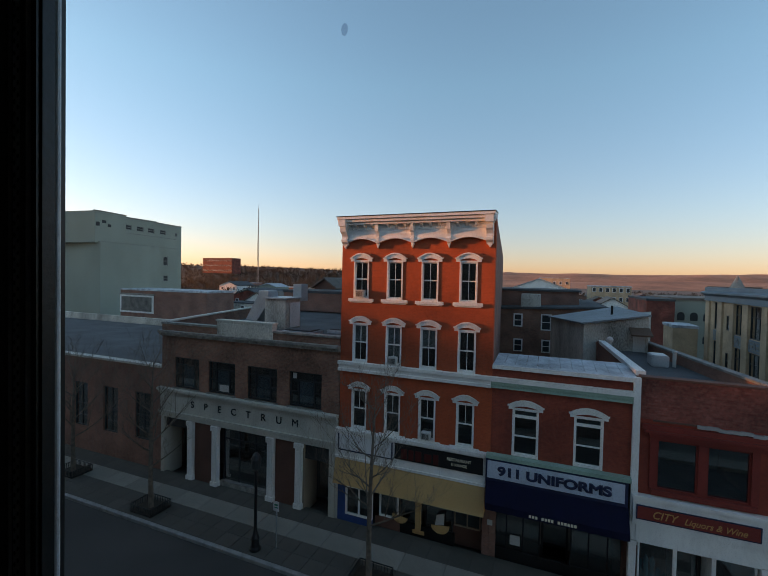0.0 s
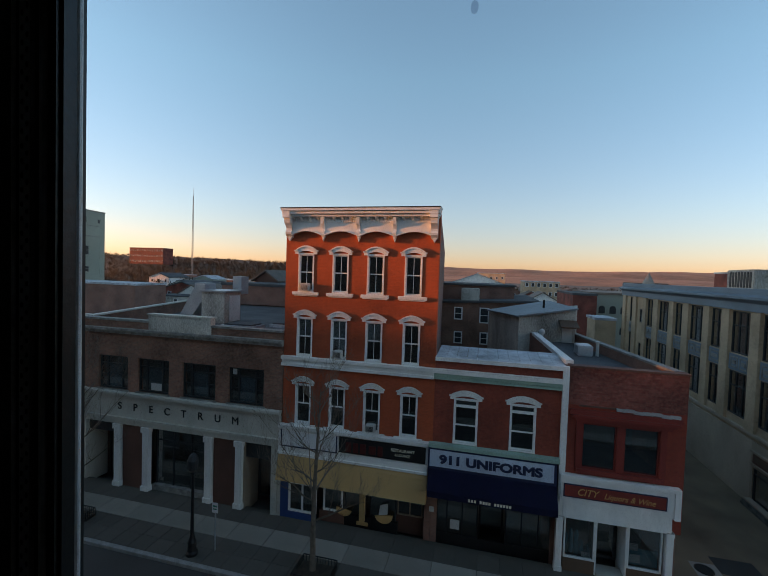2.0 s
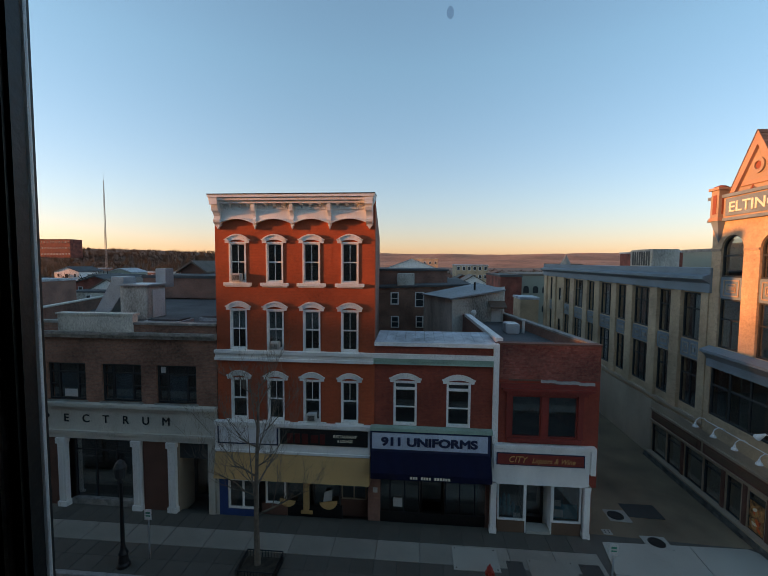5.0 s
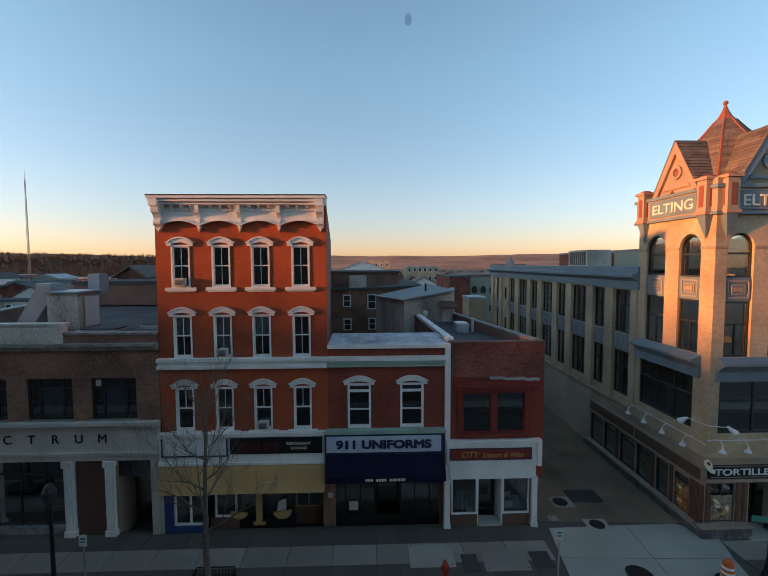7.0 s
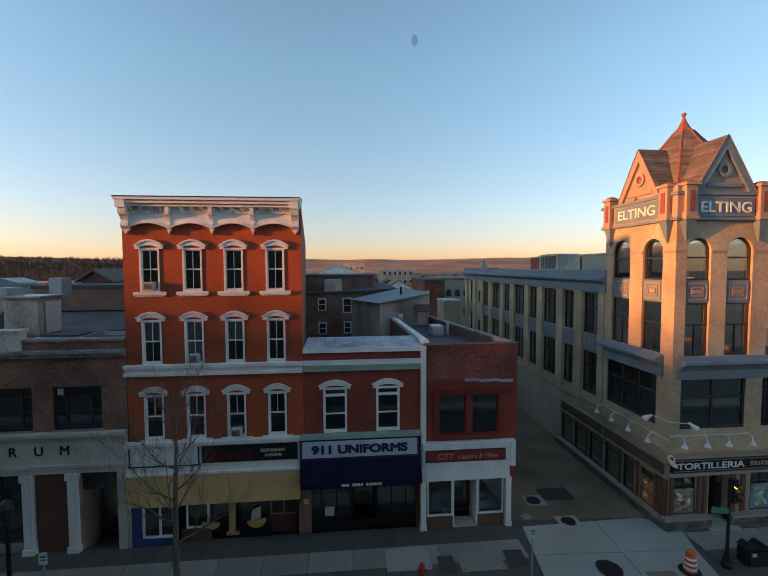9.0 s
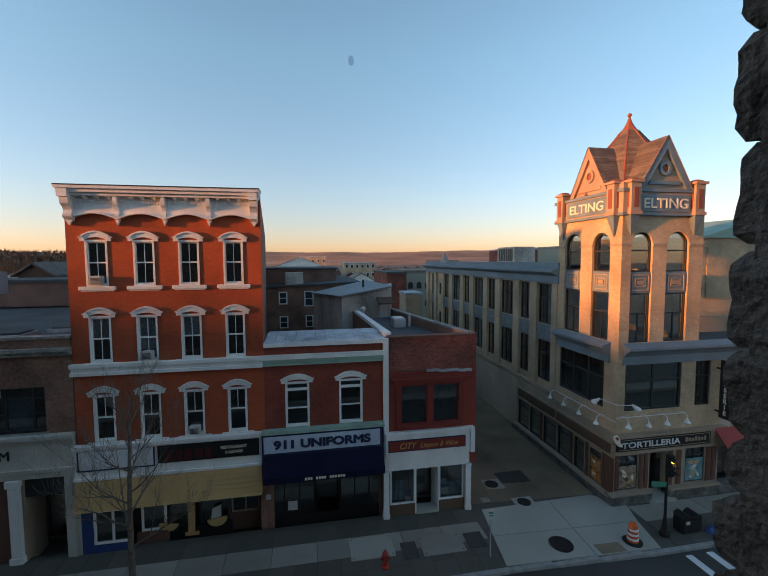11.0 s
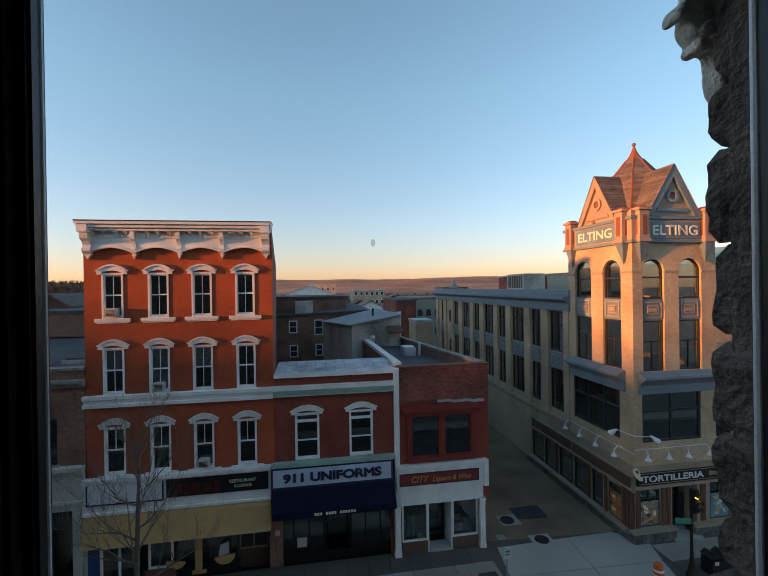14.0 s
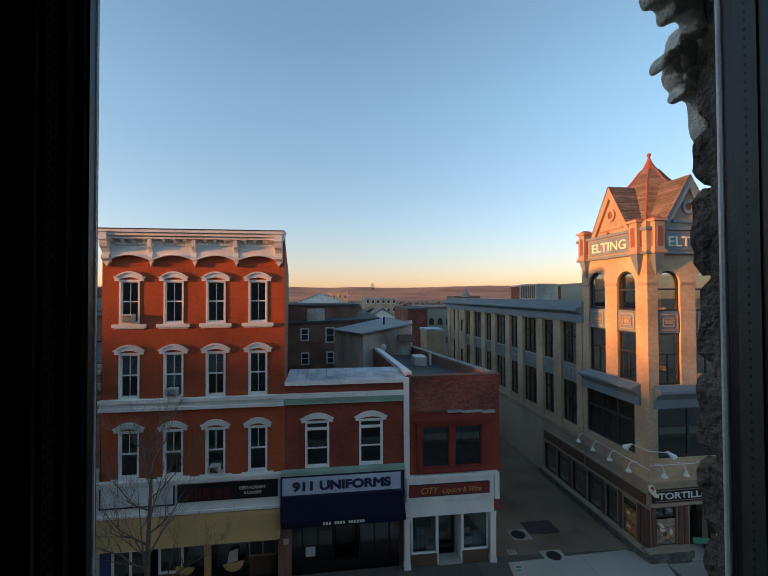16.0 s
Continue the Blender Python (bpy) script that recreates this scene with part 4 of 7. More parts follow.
for x, y, w, d in ((-15.2, 24.5, 2.4, 1.6), (-12.4, 26.5, 2.8, 2.0), (-12.0, 22.5, 2.2, 1.2)):
    rl = thing("roof_hatch", x, y, 9.2, "low silver-coated curb on the flat roof", "roof hatch", "roof curbs")
    part("curb", boxes((x - w / 2, x + w / 2, y - d / 2, y + d / 2, 9.2, 9.4)), M_ROOFLIGHT, rl)
    part("cover", soft_box(x - w / 2 + 0.15, x + w / 2 - 0.15, y - d / 2 + 0.15, y + d / 2 - 0.15, 9.4, 9.5, 0.03), M_ROOFGREY, rl)

# ---- low dark building further down the street, and what stands behind ----
lb = thing("brick_building", -35, F, 0, "low dark brick building with flat tarred roof", "building")
bm = bmesh.new()
LW = [(-24.9 - 3.2 * i, -23.4 - 3.2 * i, 2.0, 5.2) for i in range(9)]
pierced(bm, -62, -22.35, -0.1, 7.05, F + 0.05, F + 0.4, LW)
part("front_wall", bm, M_BRICK2, lb)
bm = bmesh.new()
extrude(bm, [(-62, F + 0.4), (-22.4, F + 0.4), (-29.0, F + 21), (-62, F + 16)], (6.75, 7.0), "z")
part("roof", bm, M_ROOFGREY, lb)
part("coping", boxes((-62, -22.4, F - 0.06, F + 0.45, 7.05, 7.2)), M_CREAM, lb)
part("back_wall", boxes((-62, -30, F + 16, F + 16.3, 0, 7.8)), M_STUCCO, lb)
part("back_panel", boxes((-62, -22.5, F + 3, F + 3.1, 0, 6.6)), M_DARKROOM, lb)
for a, b, c, d in LW:
    big_window(lb, a, b, c, d, F + 0.15, 2, 2, M_DARKWIN, 0.08)

wb = thing("warehouse", -85.3, 56, 0, "pale grey-green five-storey warehouse with small windows", "building")
WA = pose(-85.3, 56, 0, 0, 0, 97.7)          # local x runs back along the wall that faces the town


def far_window(m, a, b, c, d, y):
    w = part("window", boxes((a, a + 0.14, y - 0.1, y + 0.1, c, d), (b - 0.14, b, y - 0.1, y + 0.1, c, d), (a + 0.14, b - 0.14, y - 0.1, y + 0.1, d - 0.14, d), (a + 0.14, b - 0.14, y - 0.1, y + 0.1, c, c + 0.14), (a + 0.14, b - 0.14, y - 0.08, y + 0.08, (c + d) / 2 - 0.06, (c + d) / 2 + 0.06)), M_STONE, wb, "", m)
    part("pane", boxes((a + 0.1, b - 0.1, y + 0.02, y + 0.04, c + 0.1, d - 0.1)), M_DARKWIN, w, "", m)


H1 = [(u - 0.75, u + 0.75, z0, z1) for u, z0, z1 in ((2.56, 15.1, 16.5), (6.54, 15.1, 16.7), (11.77, 15.2, 17.5), (17.88, 15.3, 17.5), (2.2, 11.4, 12.8), (7.2, 11.4, 12.8), (12.76, 11.4, 12.8), (17.92, 11.4, 12.8), (0.93, 8.0, 9.2))]
H2 = [(u - 1.0, u + 1.0, 22.95, 24.1) for u in (7.7, 11.05, 14.24, 17.92)] + [(22.0, 22.8, 22.9, 23.9)]
H3 = [(22.0, 22.8, z, z + 1.4) for z in (17.5, 14.2, 10.8)]
bm = bmesh.new()
pierced(bm, 0, 21.7, 0, 19.6, 0, 0.4, H1)
part("front_wall", bm, M_PALE, wb, "", WA)
bm = bmesh.new()
pierced(bm, 6.8, 24.2, 19.4, 25.6, 0.9, 1.3, H2)
pierced(bm, 21.7, 24.2, 0, 19.4, 0.9, 1.3, H3)
part("upper_wall", bm, M_PALE, wb, "", WA)
part("upper_block", boxes((-0.6, 6.8, 0.5, 14, 19.4, 25.95), (6.8, 24.2, 1.3, 14, 25.3, 25.5), (0, 21.7, 0.4, 1.3, 19.4, 19.55)), M_PALE, wb, "", WA)
part("end_wall", boxes((23.9, 24.2, 1.3, 14, 0, 25.5), (6.8, 23.9, 13.7, 14, 0, 25.5)), M_PALE, wb, "", WA)
part("coping", boxes((6.8, 24.4, 0.75, 1.35, 25.6, 25.75), (-0.7, 6.9, 0.35, 0.95, 25.95, 26.1), (0, 21.8, -0.12, 0.3, 19.6, 19.75), (6.8, 22.5, 0.84, 0.9, 22.1, 22.25)), M_STONE, wb, "", WA)
# dim sheet that stands for the shade inside the warehouse
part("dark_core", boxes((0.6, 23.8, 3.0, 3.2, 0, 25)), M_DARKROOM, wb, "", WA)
part("side_wall", boxes((-16, 0.3, 0.02, 14, 0, 19.5)), M_PALE, wb, "", pose(-85.3, 56, 0, 0, 0, 1))
part("side_block", boxes((-24, -3, 3, 16, 0, 26.0)), M_PALE, wb, "", pose(-85.3, 56, 0, 0, 0, 1))
for a, b, c, d in H1:
    far_window(WA, a, b, c, d, 0.15)
for a, b, c, d in H2 + H3:
    far_window(WA, a, b, c, d, 1.05)
part("vent_panel", boxes((1.0, 1.9, 0.42, 0.49, 23.6, 24.2), (2.3, 3.1, 0.42, 0.49, 22.9, 23.5), (-0.4, 0.4, 0.42, 0.49, 22.9, 23.7)), M_DARKWIN, wb, "", WA)

def block(x0, x1, y0, y1, z0, z1, wall, roof, label, cols=0, rows=1, wz=1.2, category="building", parapet=0.3, name="town_building", gable=0.0):
    """A plain far building: walls with window recesses, roof slab or gable."""
    ob = thing(name, (x0 + x1) / 2, (y0 + y1) / 2, z0, label, category)
    part("wall", boxes((x0, x1, y0, y1, z0, z1)), wall, ob)
    if gable:
        bm = bmesh.new()
        extrude(bm, [(x0 - 0.4, z1 - 0.1), ((x0 + x1) / 2, z1 + gable), (x1 + 0.4, z1 - 0.1), (x1 + 0.4, z1 - 0.3), ((x0 + x1) / 2, z1 + gable - 0.25), (x0 - 0.4, z1 - 0.3)], (y0 - 0.4, y1 + 0.4))
        part("roof", bm, roof, ob)
        bm = bmesh.new()
        extrude(bm, [(x0, z1), ((x0 + x1) / 2, z1 + gable - 0.3), (x1, z1)], (y0, y0 + 0.3))
        part("gable_wall", bm, wall, ob)
    else:
        part("roof", boxes((x0 - 0.1, x1 + 0.1, y0 - 0.1, y1 + 0.1, z1, z1 + parapet)), roof, ob)
    for r in range(rows if cols else 0):
        z = z0 + (z1 - z0) * (r + 0.42) / rows
        for c in range(cols):
            x = x0 + (x1 - x0) * (c + 0.5) / cols
            w = part("window", boxes((x - 0.55, x + 0.55, y0 - 0.06, y0 + 0.05, z, z + wz + 0.2)), M_SIGNWHITE, ob)
            part("pane", boxes((x - 0.43, x + 0.43, y0 - 0.08, y0 - 0.055, z + 0.1, z + wz + 0.1)), M_DARKWIN, w)
    return ob


block(-70.3, -50, 50, 56, 0, 10.2, M_BRICK2, M_ROOFLIGHT, "low brick annexe with white roof edge", 0)
# solid dim sheet painted as the shade in the bay opening
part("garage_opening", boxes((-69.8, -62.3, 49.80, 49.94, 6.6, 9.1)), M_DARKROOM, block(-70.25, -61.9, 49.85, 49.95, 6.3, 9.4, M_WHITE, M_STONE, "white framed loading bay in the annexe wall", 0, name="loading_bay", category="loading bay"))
block(-28, -13, 40, 55, 0, 11.35, M_BRICK2, M_ROOFGREY, "plain brick rear building with flat roof", 0)
block(-27.5, -24.5, 46, 52, 11.3, 12.0, M_MAROON, M_SLATE, "small brown gabled roof house", 0, gable=1.2)
# brick block with small sash windows behind the metal roof
bb = thing("brick_building", 0, 44, 0, "brown brick rear building with small white windows", "building")
bm = bmesh.new()
extrude(bm, [(-8, 0), (6, 0), (6, 10.7), (-8, 10.1)], (44, 60))
part("wall", bm, M_BRICK, bb)
bm = bmesh.new()
extrude(bm, [(-8.2, 10.1), (6.3, 10.7), (6.3, 10.9), (-8.2, 10.3)], (43.8, 60))
part("roof", bm, M_ROOFGREY, bb)
part("upper_storey", boxes((-8, 4.0, 48, 58, 10.4, 12.15)), M_BRICK2, bb)
part("upper_roof", boxes((-8.2, 4.2, 47.8, 58.2, 12.15, 12.35)), M_ROOFGREY, bb)
for x0, x1, z0, z1 in ((-2.35, -1.45, 8.55, 9.9), (0.3, 1.3, 8.3, 9.95), (-2.3, -1.4, 6.0, 7.3), (0.4, 1.25, 6.05, 7.35)):
    w = part("window", boxes((x0, x1, 43.92, 44.02, z0, z1)), M_WHITE, bb)
    part("pane", boxes((x0 + 0.13, x1 - 0.13, 43.90, 43.925, z0 + 0.12, (z0 + z1) / 2 - 0.04), (x0 + 0.13, x1 - 0.13, 43.90, 43.925, (z0 + z1) / 2 + 0.04, z1 - 0.12)), M_DARKWIN, w)
rc = thing("rooftop_unit", -1.0, 45.5, 10.4, "beige rooftop ventilation box", "rooftop unit")
part("case", soft_box(-1.7, 0.2, 44.8, 46.5, 10.5, 11.9, 0.05), M_STUCCO, rc)
# shed with tilted metal roof behind the corner shop
sh = thing("rear_building", 5, 33, 0, "grey stuccoed rear building with sloping metal roof", "building")
bm = bmesh.new()
v = [bm.verts.new(p) for p in ((3.2, 30, 5), (6.9, 30, 5), (8.6, 38, 5), (1.2, 38, 5), (3.2, 30, 10.42), (6.9, 30, 11.1), (8.6, 38, 11.0), (1.2, 38, 10.1))]
for f in ((0, 1, 5, 4), (1, 2, 6, 5), (2, 3, 7, 6), (3, 0, 4, 7), (4, 5, 6, 7)):
    bm.faces.new([v[i] for i in f])
part("wall", bm, M_STUCCO, sh)
bm = bmesh.new()
R4 = ((3.05, 29.8, 10.45), (7.0, 29.8, 11.16), (6.2, 38.2, 11.2), (1.0, 38.2, 10.12))
a, b = ([bm.verts.new((x, y, z + d)) for x, y, z in R4] for d in (0, 0.1))
bm.faces.new(a); bm.faces.new(b[::-1])
for i in range(4):
    bm.faces.new((a[i], b[i], b[(i + 1) % 4], a[(i + 1) % 4]))
part("roof", bm, M_METALROOF, sh)
part("vent_pipe", (lambda b: (lathe(b, ((0.08, 0), (0.08, 0.7)), (5.2, 33, 10.9), 8), b)[1])(bmesh.new()), M_IRON, sh)
part("door", boxes((6.05, 6.7, 29.92, 30.0, 8.85, 10.0)), M_GREYBOX, sh)
part("door_canopy", (lambda b: (extrude(b, [(28.9, 10.05), (30, 10.4), (30, 10.3), (28.9, 9.95)], (5.8, 6.95), "x"), b)[1])(bmesh.new()), M_BROWN, sh)
tk = thing("roof_ventilator", 4.5, 28, 9.3, "white turbine roof ventilator", "roof vent")
part("body", (lambda b: (lathe(b, ((0.1, 0), (0.1, 0.3), (0.17, 0.34), (0.2, 0.48), (0.13, 0.6), (0.03, 0.65)), (4.5, 28, 9.3), 12), b)[1])(bmesh.new()), M_GREYBOX, tk)

# arcaded building and the small buff block at the end of the alley
ar = thing("arcaded_building", 20, 70, 0, "pale pink building with rows of arched windows", "building")
part("wall", boxes((17.1, 34, 70, 84, 0, 11.0)), M_PALE, ar)
part("roof", boxes((16.9, 34.2, 69.8, 84, 11.0, 11.35)), M_SLATE, ar)
for z0 in (4.9, 8.1):
    for i in range(5):
        x = 18.6 + 1.55 * i
        bm = bmesh.new()
        extrude(bm, [(x - 0.45, z0), (x + 0.45, z0)] + [(x + 0.45 * math.cos(q), z0 + 0.75 + 0.45 * math.sin(q)) for q in (math.pi * k / 8 for k in range(9))], (69.93, 69.99))
        part("window", bm, M_DARKWIN, ar)
block(13.6, 16.9, 66, 80, 0, 10.9, M_FADED, M_ROOFGREY, "plain pinkish brick gable end", 0)
block(13.9, 16.2, 54, 58, 0, 8.4, M_BUFF, M_ROOFLIGHT, "small buff annexe with dark window band", 4, 1, 1.4)

# ---- corner tower building with the long wing along the alley ----
EX, EF = 16.68, 18.2                 # faces towards the alley and the street
EW, EB = 21.66, 23.60                  # far corners of the tower
el = thing("corner_tower_building", 19.5, 21, 0, "buff brick corner building with arched tower and slate spire", "building")


def arched(bm, a0, a1, z0, z1, t0, t1, side):
    """Wall above and beside a round-headed opening: fills the square a0-a1, up to z1, over the arch springing at z0."""
    c, r, n = (a0 + a1) / 2, (a1 - a0) / 2, 12
    for s in (-1, 1):
        pts = [(c + s * r * math.cos(math.pi / 2 * k / n), z0 + r * math.sin(math.pi / 2 * k / n)) for k in range(n + 1)]
        pts += [(c, z1), (c + s * r, z1)]
        extrude(bm, pts, (t0, t1), "x" if side else "y")


FW = [(17.26, 18.54), (19.40, 20.78)]
SWN = [(19.02, 20.42), (21.40, 22.92)]
SPR = 13.93
bm = bmesh.new()
pierced(bm, EX, 21.5, 3.9, 8.65, EF, EF + 0.45, [(17.16, 20.67, 5.08, 7.74)])
pierced(bm, EX, EW, 8.65, 15.5, EF, EF + 0.45, [(a, b, 8.75, 15.0) for a, b in FW])
for a, b in FW:
    arched(bm, a, b, SPR, 15.0, EF, EF + 0.45, False)
part("front_wall", bm, M_BUFF, el)
bm = bmesh.new()
pierced(bm, EF + 0.45, EB, 3.9, 15.5, EX, EX + 0.45, [(a, b, 8.75, 15.0) for a, b in SWN] + [(19.2, 23.2, 4.98, 7.66)], side=True)
for a, b in SWN:
    arched(bm, a, b, SPR, 15.0, EX, EX + 0.45, True)
part("side_wall", bm, M_BUFF, el)
bm = bmesh.new()
pierced(bm, EX + 0.45, EW, 8.6, 15.5, EB - 0.3, EB, [(a + 0.1, b + 0.1, 12.55, 14.7) for a, b in FW])
pierced(bm, EF + 0.45, EB - 0.3, 8.6, 15.5, EW - 0.3, EW, [(a, b, z0, z1) for a, b in SWN for z0, z1 in ((8.9, 11.3), (12.55, 14.7))], side=True)
part("rear_wall", bm, M_BUFF, el)
part("ceiling", boxes((EX + 0.45, EW - 0.3, EF + 0.45, EB - 0.3, 14.95, 15.1)), M_CURTAIN, el)
part("floor_slab", boxes((EX + 0.45, EW - 0.3, EF + 0.45, EB - 0.3, 8.3, 8.6), (EX + 0.45, EW - 0.3, EF + 0.45, EB - 0.3, 11.6, 11.9), (EX + 0.45, EW - 0.3, EF + 0.45, EB - 0.3, 15.2, 15.5), (EX + 0.45, 30, EF + 3.4, EF + 3.5, 0.3, 8.3)), M_INTERIOR, el)


def tower_window(a0, a1, side):
    t = (EX if side else EF) + 0.12
    def put(bm, a, b, c, d, e, f):
        box(bm, *((c, d, a, b) if side else (a, b, c, d)), e, f)
    c, r = (a0 + a1) / 2, (a1 - a0) / 2
    bm = bmesh.new()
    for x in (a0, a1 - 0.08):
        put(bm, x, x + 0.08, t, t + 0.12, 8.75, SPR)
    out = [(c + r * math.cos(q), SPR + r * math.sin(q)) for q in (math.pi * k / 16 for k in range(17))]
    inn = [(c + (r - 0.08) * math.cos(q), SPR + (r - 0.08) * math.sin(q)) for q in (math.pi * k / 16 for k in range(17))]
    extrude(bm, out + inn[::-1], (t, t + 0.12), "x" if side else "y")
    for z in (8.75, 11.3, 12.5, SPR - 0.35):
        put(bm, a0 + 0.08, a1 - 0.08, t, t + 0.1, z, z + 0.09)
    put(bm, c - 0.03, c + 0.03, t + 0.02, t + 0.09, 8.84, 10.3)
    put(bm, a0 + 0.08, a1 - 0.08, t + 0.02, t + 0.09, 10.25, 10.32)
    ob = part("window", bm, M_DARKWIN, el)
    bm = bmesh.new()
    put(bm, a0 + 0.06, a1 - 0.06, t + 0.05, t + 0.056, 8.8, 11.35)
    put(bm, a0 + 0.06, a1 - 0.06, t + 0.05, t + 0.056, 12.55, SPR)
    extrude(bm, inn, (t + 0.05, t + 0.056), "x" if side else "y")
    p = part("pane", bm, M_GLASS, ob)
    p.visible_shadow = False
    bm = bmesh.new()
    put(bm, a0, a1, t - 0.05, t + 0.1, 11.38, 12.5)
    part("spandrel", bm, M_BLUEGREY, ob, "blue-grey moulded spandrel panel")
    bm = bmesh.new()
    for q, h in ((0.50, 0.40), (0.30, 0.20)):
        for s in (-1, 1):
            put(bm, c + s * q - 0.03, c + s * q + 0.03, t - 0.09, t - 0.05, 11.94 - h, 11.94 + h)
            put(bm, c - q, c + q, t - 0.09, t - 0.05, 11.94 + s * h - 0.03, 11.94 + s * h + 0.03)
    put(bm, c - 0.22, c + 0.22, t - 0.1, t - 0.05, 11.84, 12.04)
    part("spandrel_moulding", bm, M_TAN, ob)


for a, b in FW:
    tower_window(a, b, False)
for a, b in SWN:
    tower_window(a, b, True)
part("impost_band", boxes((EX - 0.03, 17.26, EF - 0.05, EF + 0.02, 13.86, 13.98), (18.54, 19.40, EF - 0.05, EF + 0.02, 13.86, 13.98), (20.78, EW + 0.03, EF - 0.05, EF + 0.02, 13.86, 13.98), (EX - 0.05, EX + 0.02, EF, 19.02, 13.86, 13.98), (EX - 0.05, EX + 0.02, 20.42, 21.40, 13.86, 13.98), (EX - 0.05, EX + 0.02, 22.92, EB, 13.86, 13.98)), M_TAN, el)
# blue-grey cornice and bay windows of the first floor
bm = bmesh.new()
extrude(bm, [(EF + 0.02, 8.75), (EF - 0.5, 8.55), (EF - 0.5, 8.42), (EF - 0.3, 8.3), (EF - 0.12, 8.05), (EF - 0.12, 7.62), (EF + 0.02, 7.62)], (16.95, 30), "x")
part("shop_cornice", bm, M_BLUEGREY, el)
bm = bmesh.new()
extrude(bm, [(EX + 0.02, 8.75), (EX - 0.5, 8.55), (EX - 0.5, 8.42), (EX - 0.3, 8.3), (EX - 0.12, 8.05), (EX - 0.12, 7.62), (EX + 0.02, 7.62)], (18.75, 23.4))
part("side_cornice", bm, M_BLUEGREY, el)
big_window(el, 17.16, 20.67, 5.08, 7.74, EF + 0.05, 2, 2, M_DARKWIN, 0.1, row_at=[0.60])
big_window(el, 19.2, 23.2, 4.98, 7.66, EX + 0.05, 3, 2, M_DARKWIN, 0.1, side=True, row_at=[0.62])
# parapet with corner bastions and gables
part("parapet", boxes((EX - 0.12, EW - 0.30, EF - 0.14, EF + 0.4, 15.5, 16.62), (EX - 0.14, EX + 0.4, EF + 0.4, EB + 0.1, 15.5, 16.62), (EW - 0.3, EW + 0.1, EF + 0.4, EB + 0.1, 15.5, 16.62), (EX + 0.4, EW - 0.3, EB - 0.2, EB + 0.1, 15.5, 16.62)), M_TAN, el)
part("parapet_moulding", boxes((EX - 0.22, EW - 0.34, EF - 0.24, EF + 0.4, 16.62, 16.78), (EX - 0.24, EX + 0.4, EF + 0.4, EB + 0.2, 16.62, 16.78), (EX - 0.2, EW - 0.30, EF - 0.22, EF + 0.02, 15.42, 15.56), (EX - 0.22, EX + 0.02, EF + 0.02, EB + 0.2, 15.42, 15.56)), M_BLUEGREY, el)
nf = solo("name_panel", boxes((17.56, 20.50, EF - 0.2, EF - 0.145, 15.62, 16.50)), M_BLUEGREY, "dark grey-blue name panel with raised cream letters", "sign", group="name panels")
letters("ELTING", 19.04, EF - 0.215, 15.80, 0.72, nf, M_LETTER, width=2.65, depth=0.03, bold=0.012)
ns = solo("name_panel", boxes((EX - 0.2, EX - 0.145, 19.2, 22.5, 15.66, 16.55)), M_BLUEGREY, "dark grey-blue name panel with raised cream letters", "sign", group="name panels")
letters("ELTING", EX - 0.215, 20.8, 15.84, 0.72, ns, M_LETTER, width=2.85, depth=0.03, turn=-90, bold=0.012)


def bastion(x, y, w=0.56):
    bm = boxes((x - w / 2, x + w / 2, y - w / 2, y + w / 2, 15.5, 17.05))
    part("bastion", bm, M_TAN, el)
    part("bastion_cap", boxes((x - w / 2 - 0.1, x + w / 2 + 0.1, y - w / 2 - 0.1, y + w / 2 + 0.1, 17.05, 17.18), (x - w / 2 - 0.06, x + w / 2 + 0.06, y - w / 2 - 0.06, y + w / 2 + 0.06, 15.45, 15.62)), M_TERRA, el)
    bm = bmesh.new()
    lathe(bm, ((0.34, 17.17), (0.30, 17.24), (0.18, 17.30), (0.04, 17.33)), (x, y, 0), 12)
    part("bastion_dome", bm, M_REDTRIM, el)
    part("bastion_panel", boxes((x - 0.13, x + 0.13, y - w / 2 - 0.02, y - w / 2, 15.8, 16.8), (x - w / 2 - 0.02, x - w / 2, y - 0.13, y + 0.13, 15.8, 16.8)), M_REDTRIM, el)
    bm = bmesh.new()
    lo = bm.verts.new((x, y, 14.3))
    c = [bm.verts.new((x + sx * w / 2, y + sy * w / 2, 15.46)) for sx, sy in ((-1, -1), (1, -1), (1, 1), (-1, 1))]
    bm.faces.new(c)
    for i in range(4):
        bm.faces.new((c[i], c[(i + 1) % 4], lo))
    part("corbel", bm, M_BLUEGREY, el)


bastion(EX + 0.42, EF - 0.1); bastion(EX - 0.1, EF + 0.48)
bastion(EW - 0.72, EF - 0.1); bastion(EX - 0.1, EB - 0.58)
part("corner_pier", boxes((EX - 0.1, EX + 0.4, EF - 0.1, EF + 0.4, 15.5, 17.1)), M_TAN, el)
PK = (19.3, 21.0)


